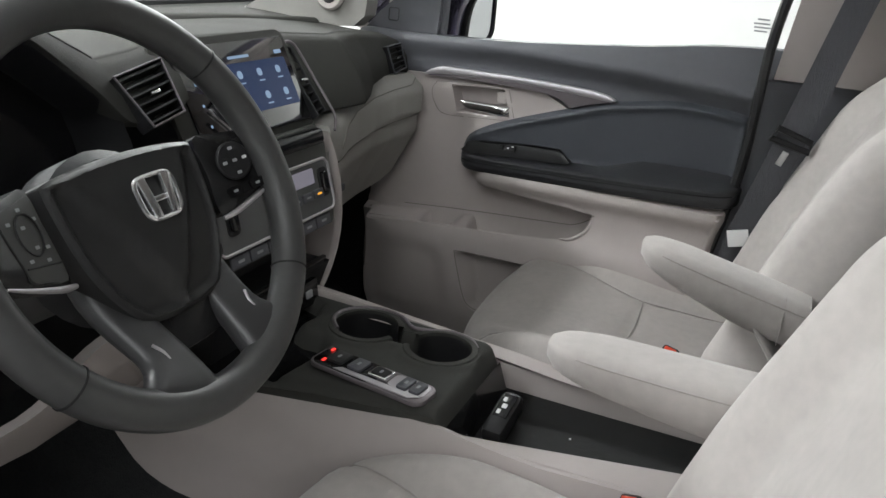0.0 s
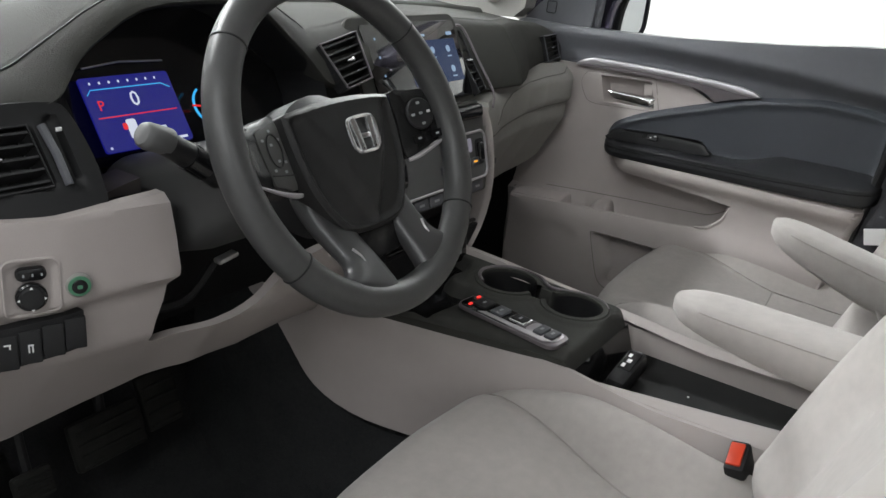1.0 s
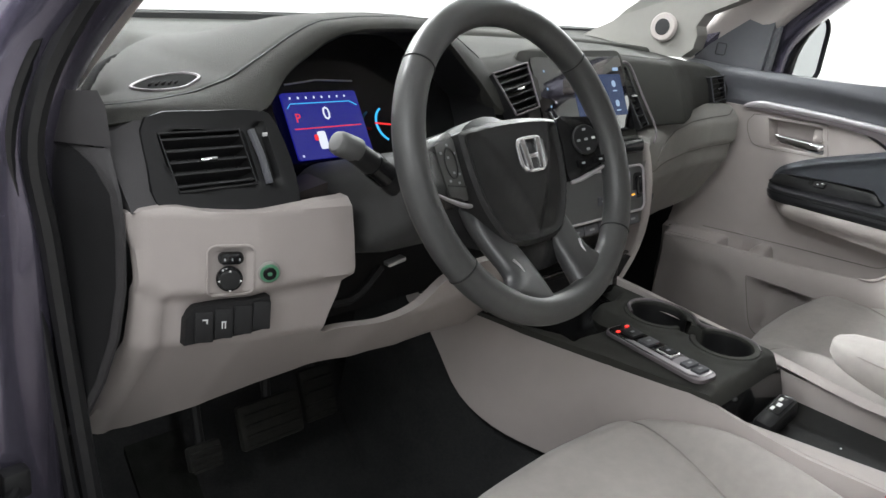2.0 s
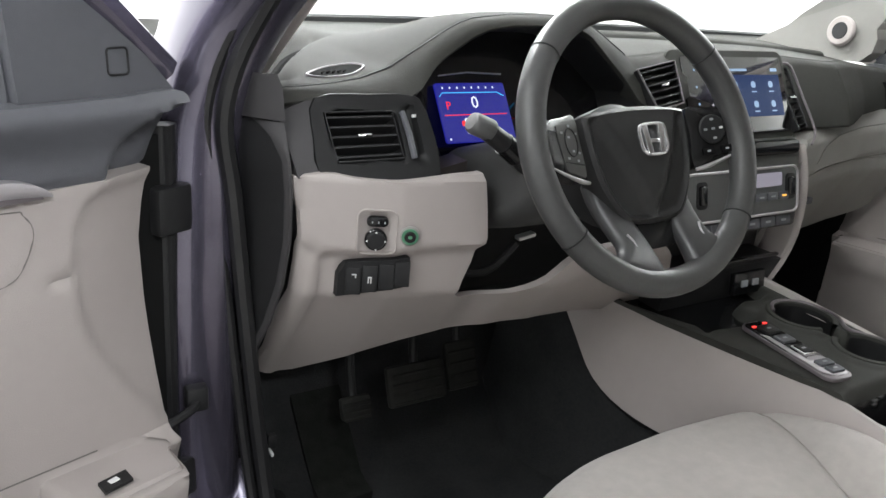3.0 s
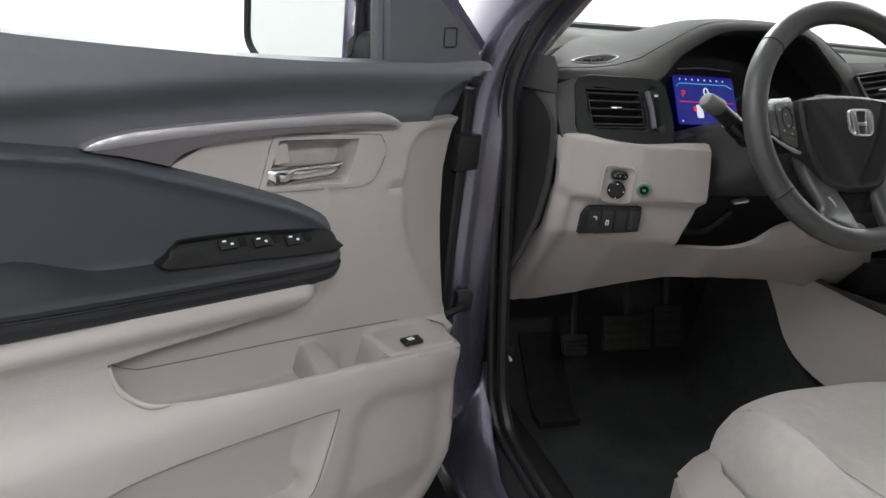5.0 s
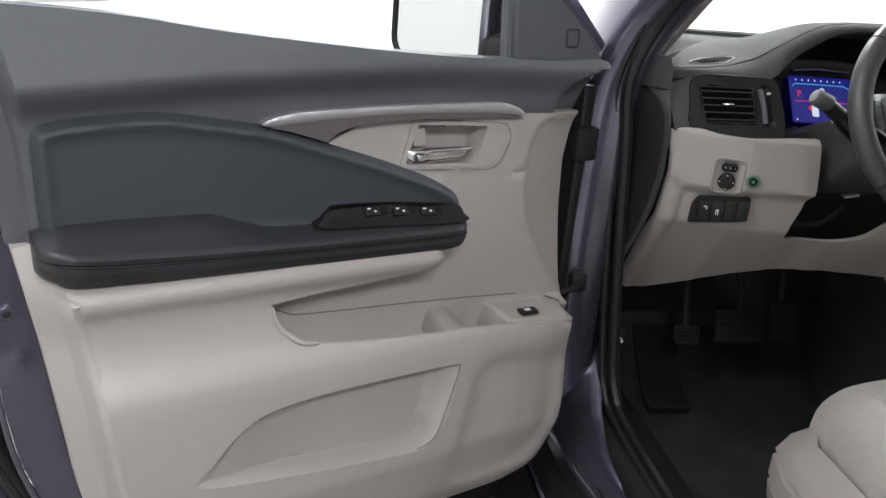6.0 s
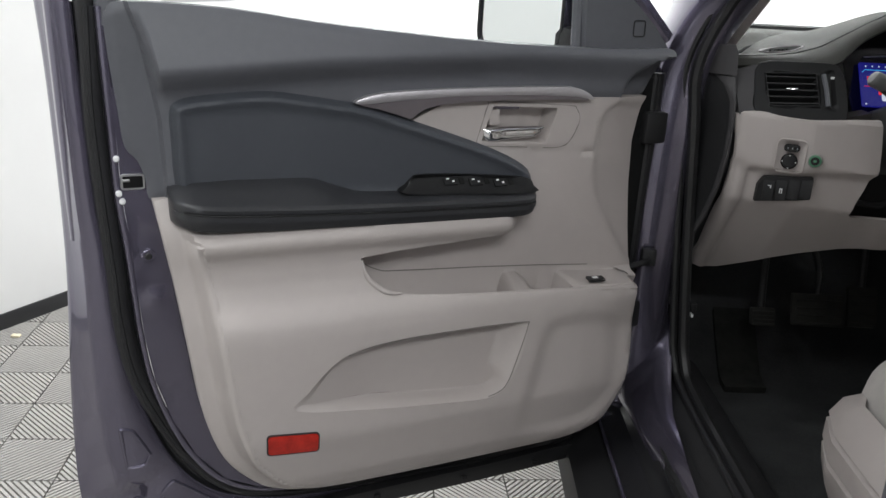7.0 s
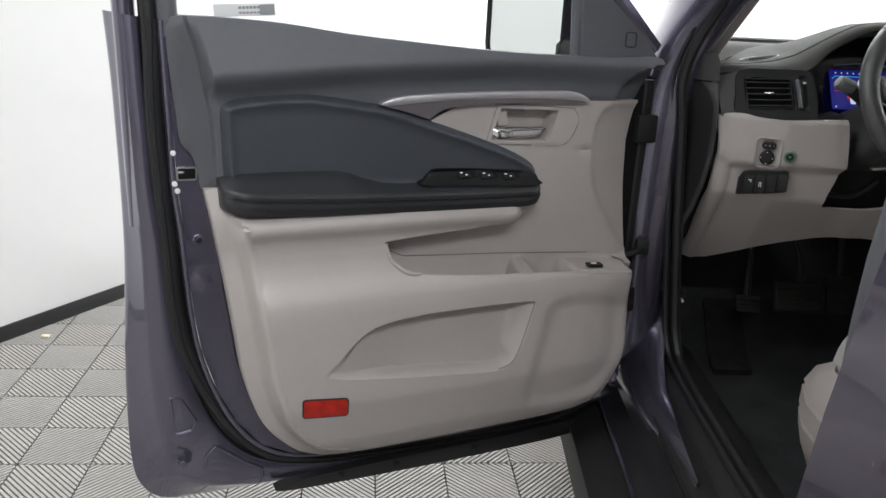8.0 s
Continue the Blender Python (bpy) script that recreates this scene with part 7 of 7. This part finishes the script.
pedal("brake_pedal", "black rubber brake pedal under the dashboard", -0.515, -0.400, 0.560, 0.632, 0.380, (-0.505, 0.44, 0.78))
pedal("parking_brake_pedal", "small black parking brake pedal by the footwell side", -0.602, -0.546, 0.555, 0.594, 0.380, (-0.565, 0.45, 0.76))
pedal("accelerator_pedal", "tall black accelerator pedal beside the console", -0.384, -0.318, 0.555, 0.645, 0.400, (-0.34, 0.47, 0.78))
rest = thing("foot_rest", "black textured foot rest on the footwell carpet", "foot rest")
REST = [(-0.631, 0.529), (-0.534, 0.529), (-0.546, 0.351), (-0.64, 0.346)]
part("plate", patch(REST, 0.03, lambda a, b: (a, b, 0.414 + 0.9 * max(0.0, b - 0.40)), back=(0, 0, -0.02)), material("black_grained_mat", (0.020, 0.021, 0.019), 0.9, spec=0.15, bump=1.0, bump_scale=260, vary=0.35, vary_scale=40), rest)
part("hood_release", block((0.012, 0.010, 0.022), (-0.768, 0.262, 0.633), 0.002), BLACK, car)
part("release_mark", block((0.004, 0.016, 0.006), (-0.7735, 0.250, 0.622), 0.001), WHITE_PRINT, car)

# ---- passenger side pillar and belt ----
part("pillar_trim", patch([(-0.365, 0.50), (-0.385, 0.70), (-0.402, 0.795), (-0.430, 0.975), (-0.437, 1.145), (-0.80, 1.145), (-0.80, 0.50)], 0.03, lambda a, b: (0.742 + 0.03 * step_up(-0.45, -0.52, a), a, b), back=(0.08, 0, 0)), CHARCOAL, car, "charcoal centre pillar trim")
part("door_seal", tube(smooth_line([(0.740, -0.335, 0.45), (0.740, -0.372, 0.68), (0.740, -0.394, 0.79), (0.740, -0.423, 0.975), (0.740, -0.431, 1.20), (0.725, -0.450, 1.34), (0.700, -0.475, 1.50)], 4, closed=False), 0.010, 8), RUBBER, car, "black rubber door seal")
part("pillar_trim", patch([(-0.447, 1.148), (-0.500, 1.58), (-0.85, 1.60), (-0.82, 1.148)], 0.05, lambda a, b: (0.752 - 0.18 * max(0.0, b - 1.15), a, b), back=(0.08, 0, 0)), BEIGE, car, "beige upper pillar trim")
part("rear_side_trim", patch([(-0.80, 0.45), (-0.80, 1.16), (-1.8, 1.18), (-1.8, 0.45)], 0.1, lambda a, b: (0.80, a, b), back=(0.05, 0, 0)), CHARCOAL, car)
belt = thing("seat_belt", "dark grey seat belt hanging by the passenger seat", "seat belt")
rows = []
for p, w in (((0.700, -0.60, 1.46), 0.050), ((0.700, -0.555, 1.28), 0.050), ((0.688, -0.507, 1.08), 0.050), ((0.700, -0.478, 0.96), 0.050), ((0.722, -0.448, 0.85), 0.048), ((0.740, -0.43, 0.74), 0.048)):
    rows.append([(p[0] - 0.001, p[1] - w / 2, p[2] - 0.006), (p[0] - 0.002, p[1] + w / 2, p[2] + 0.006), (p[0] + 0.001, p[1] + w / 2, p[2] + 0.006), (p[0] + 0.002, p[1] - w / 2, p[2] - 0.006)])
part("webbing", loft(rows), BELT, belt)
part("guide", tube([(0.684, -0.535, 1.052), (0.680, -0.475, 1.072), (0.681, -0.465, 1.052), (0.686, -0.535, 1.034)], 0.006, 8, closed=True, up=(1, 0, 0)), BLACK, belt, "black belt guide loop")
part("tongue", block((0.003, 0.012, 0.028), (0.678, -0.492, 1.018), 0.0015, Matrix.Rotation(radians(20), 4, "X")), STEEL, belt, "bright steel belt tongue")
part("care_tag", block((0.003, 0.040, 0.034), (0.714, -0.446, 0.842), 0.001, Matrix.Rotation(radians(-15), 4, "X")), WHITE_PRINT, belt, "white care tag")

# windscreen pillar linings with tweeters
for side in (0, 1):
    fl = (lambda p: (2 * CX - p[0], p[1], p[2])) if side else (lambda p: p)
    pts = [(-0.770, 0.40, 1.13), (-0.755, 0.33, 1.20), (-0.725, 0.22, 1.31), (-0.69, 0.08, 1.42), (-0.65, -0.1, 1.53)]
    rows = []
    for p in smooth_line(pts, 4, closed=False):
        rows.append([fl((p.x + a, p.y + b + 0.05, p.z + 0.3 * b)) for a, b in rounded(0.06, 0.13, 0.026, 4)])
    lining = part("pillar_lining", loft(rows), BEIGE, car, "pale windscreen pillar lining")
    if side:
        base = smooth_line([(0.715, 1.153), (0.62, 1.211), (0.533, 1.28), (0.283, 1.4), (0.166, 1.377), (0.386, 1.257), (0.396, 1.207), (0.426, 1.152), (0.604, 1.149)], 2)
        lean = lambda a, b: 0.70 + 0.10 * (0.46 - a) - 0.10 * max(0.0, b - 1.22)
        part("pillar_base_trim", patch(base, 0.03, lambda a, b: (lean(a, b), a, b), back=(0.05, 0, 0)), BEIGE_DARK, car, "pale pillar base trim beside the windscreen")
        at_tw = basis((lean(0.48, 1.215) - 0.002, 0.48, 1.215), (0, 1, 0), (0.1, 0, 0.995), (-0.995, 0, 0.1))
        ring_bm = disc(0.034, 0.010, at_tw, 28, 0.004)
        tweeter = part("tweeter", ring_bm, BEIGE, car, "round tweeter with dark grille")
        part("grille", disc(0.020, 0.0115, at_tw, 24, 0.002), BLACK, tweeter, "dark tweeter grille")
headliner = patch([(-0.62, -0.25), (0.70, -0.25), (0.70, -2.5), (-0.62, -2.5)], 0.2, lambda a, b: (a, b, 1.60 - 0.05 * ((a - CX) / 0.7) ** 2 - 0.05 * max(0.0, b + 0.9)))
part("headliner", headliner, BEIGE, car, "pale headliner")

# ---- floor tiles ----
TILE_M = Matrix.Translation((-2.47, 0.988, 0)) @ Matrix.Rotation(radians(5.5), 4, "Z")
S = 0.190


def clip_band(c0, c1, flip):
    """The part of a square between two diagonals x + y = c0 and c1."""
    lo, hi = 0.002, S - 0.002
    out = [(lo, lo), (hi, lo), (hi, hi), (lo, hi)]
    for sign, c in ((1, c0), (-1, c1)):
        new_out = []
        for i, p in enumerate(out):
            q = out[(i + 1) % len(out)]
            dp, dq = sign * (p[0] + p[1] - c), sign * (q[0] + q[1] - c)
            if dp >= 0:
                new_out.append(p)
            if dp * dq < 0:
                t = dp / (dp - dq)
                new_out.append((p[0] + t * (q[0] - p[0]), p[1] + t * (q[1] - p[1])))
        out = new_out
    return [(S - x, y) for x, y in out][::-1] if flip else out


def tile_mesh(name, cells):
    """Ribbed squares; the ribs run along one diagonal or the other, square by square."""
    verts, faces = [], []
    n = 22
    for i, j, odd in cells:
        for k in range(n):
            c0 = (k + 0.2) / n * 2 * S
            c1 = c0 + 0.62 / n * 2 * S
            poly = clip_band(c0, c1, odd)
            if len(poly) < 3:
                continue
            v, m = len(verts), len(poly)
            verts += [(i * S + x, j * S + y, 0.0) for x, y in poly]
            verts += [(i * S + x, j * S + y, -0.011) for x, y in poly]
            faces.append(tuple(range(v, v + m)))
            for e in range(m):
                p, q = poly[e], poly[(e + 1) % m]
                if abs(abs(p[0] - q[0]) - abs(p[1] - q[1])) < 1e-6:
                    faces.append((v + e, v + m + e, v + m + (e + 1) % m, v + (e + 1) % m))
    me = bpy.data.meshes.new(name)
    me.from_pydata(verts, [], faces)
    me.update()
    me.materials.append(TILE_GREY)
    return me


near, far = [], []
for i in range(-20, 40):
    for j in range(-34, 24):
        w = TILE_M @ Vector(((i + 0.5) * S, (j + 0.5) * S, 0))
        if not (p0.x - 0.2 < w.x < 4.6 and -5.2 < w.y < p1.y):
            continue
        side = (w - WALL_LINE[0]).cross(WALL_LINE[1]).z
        if side < -0.12:
            continue
        if -3.4 < w.x < -1.05 and -0.75 < w.y < 1.9 and len(near) < 290:
            near.append((i, j))
        else:
            far.append((i, j, (i + j) % 2))
even, odd = tile_mesh("floor_tile", [(0, 0, 0)]), tile_mesh("floor_tile", [(0, 0, 1)])
for i, j in near:
    ob = new("floor_tile", odd if (i + j) % 2 else even)
    ob.parent = floor
    ob.matrix_basis = TILE_M @ Matrix.Translation((i * S, j * S, 0))
rest_tiles = new("floor_tiling", tile_mesh("floor_tiling", far))
rest_tiles.matrix_basis = TILE_M
tagged(rest_tiles, "grey ribbed plastic floor tiles in a checker pattern", "floor tiles", kind="stuff")
tagged(link("crumb", block((0.03, 0.02, 0.008), (-2.722, 1.221, 0.004), 0.003), material("pale_crumb", (0.7, 0.62, 0.45), 0.8)), "small pale crumb on the tiled floor", "debris")
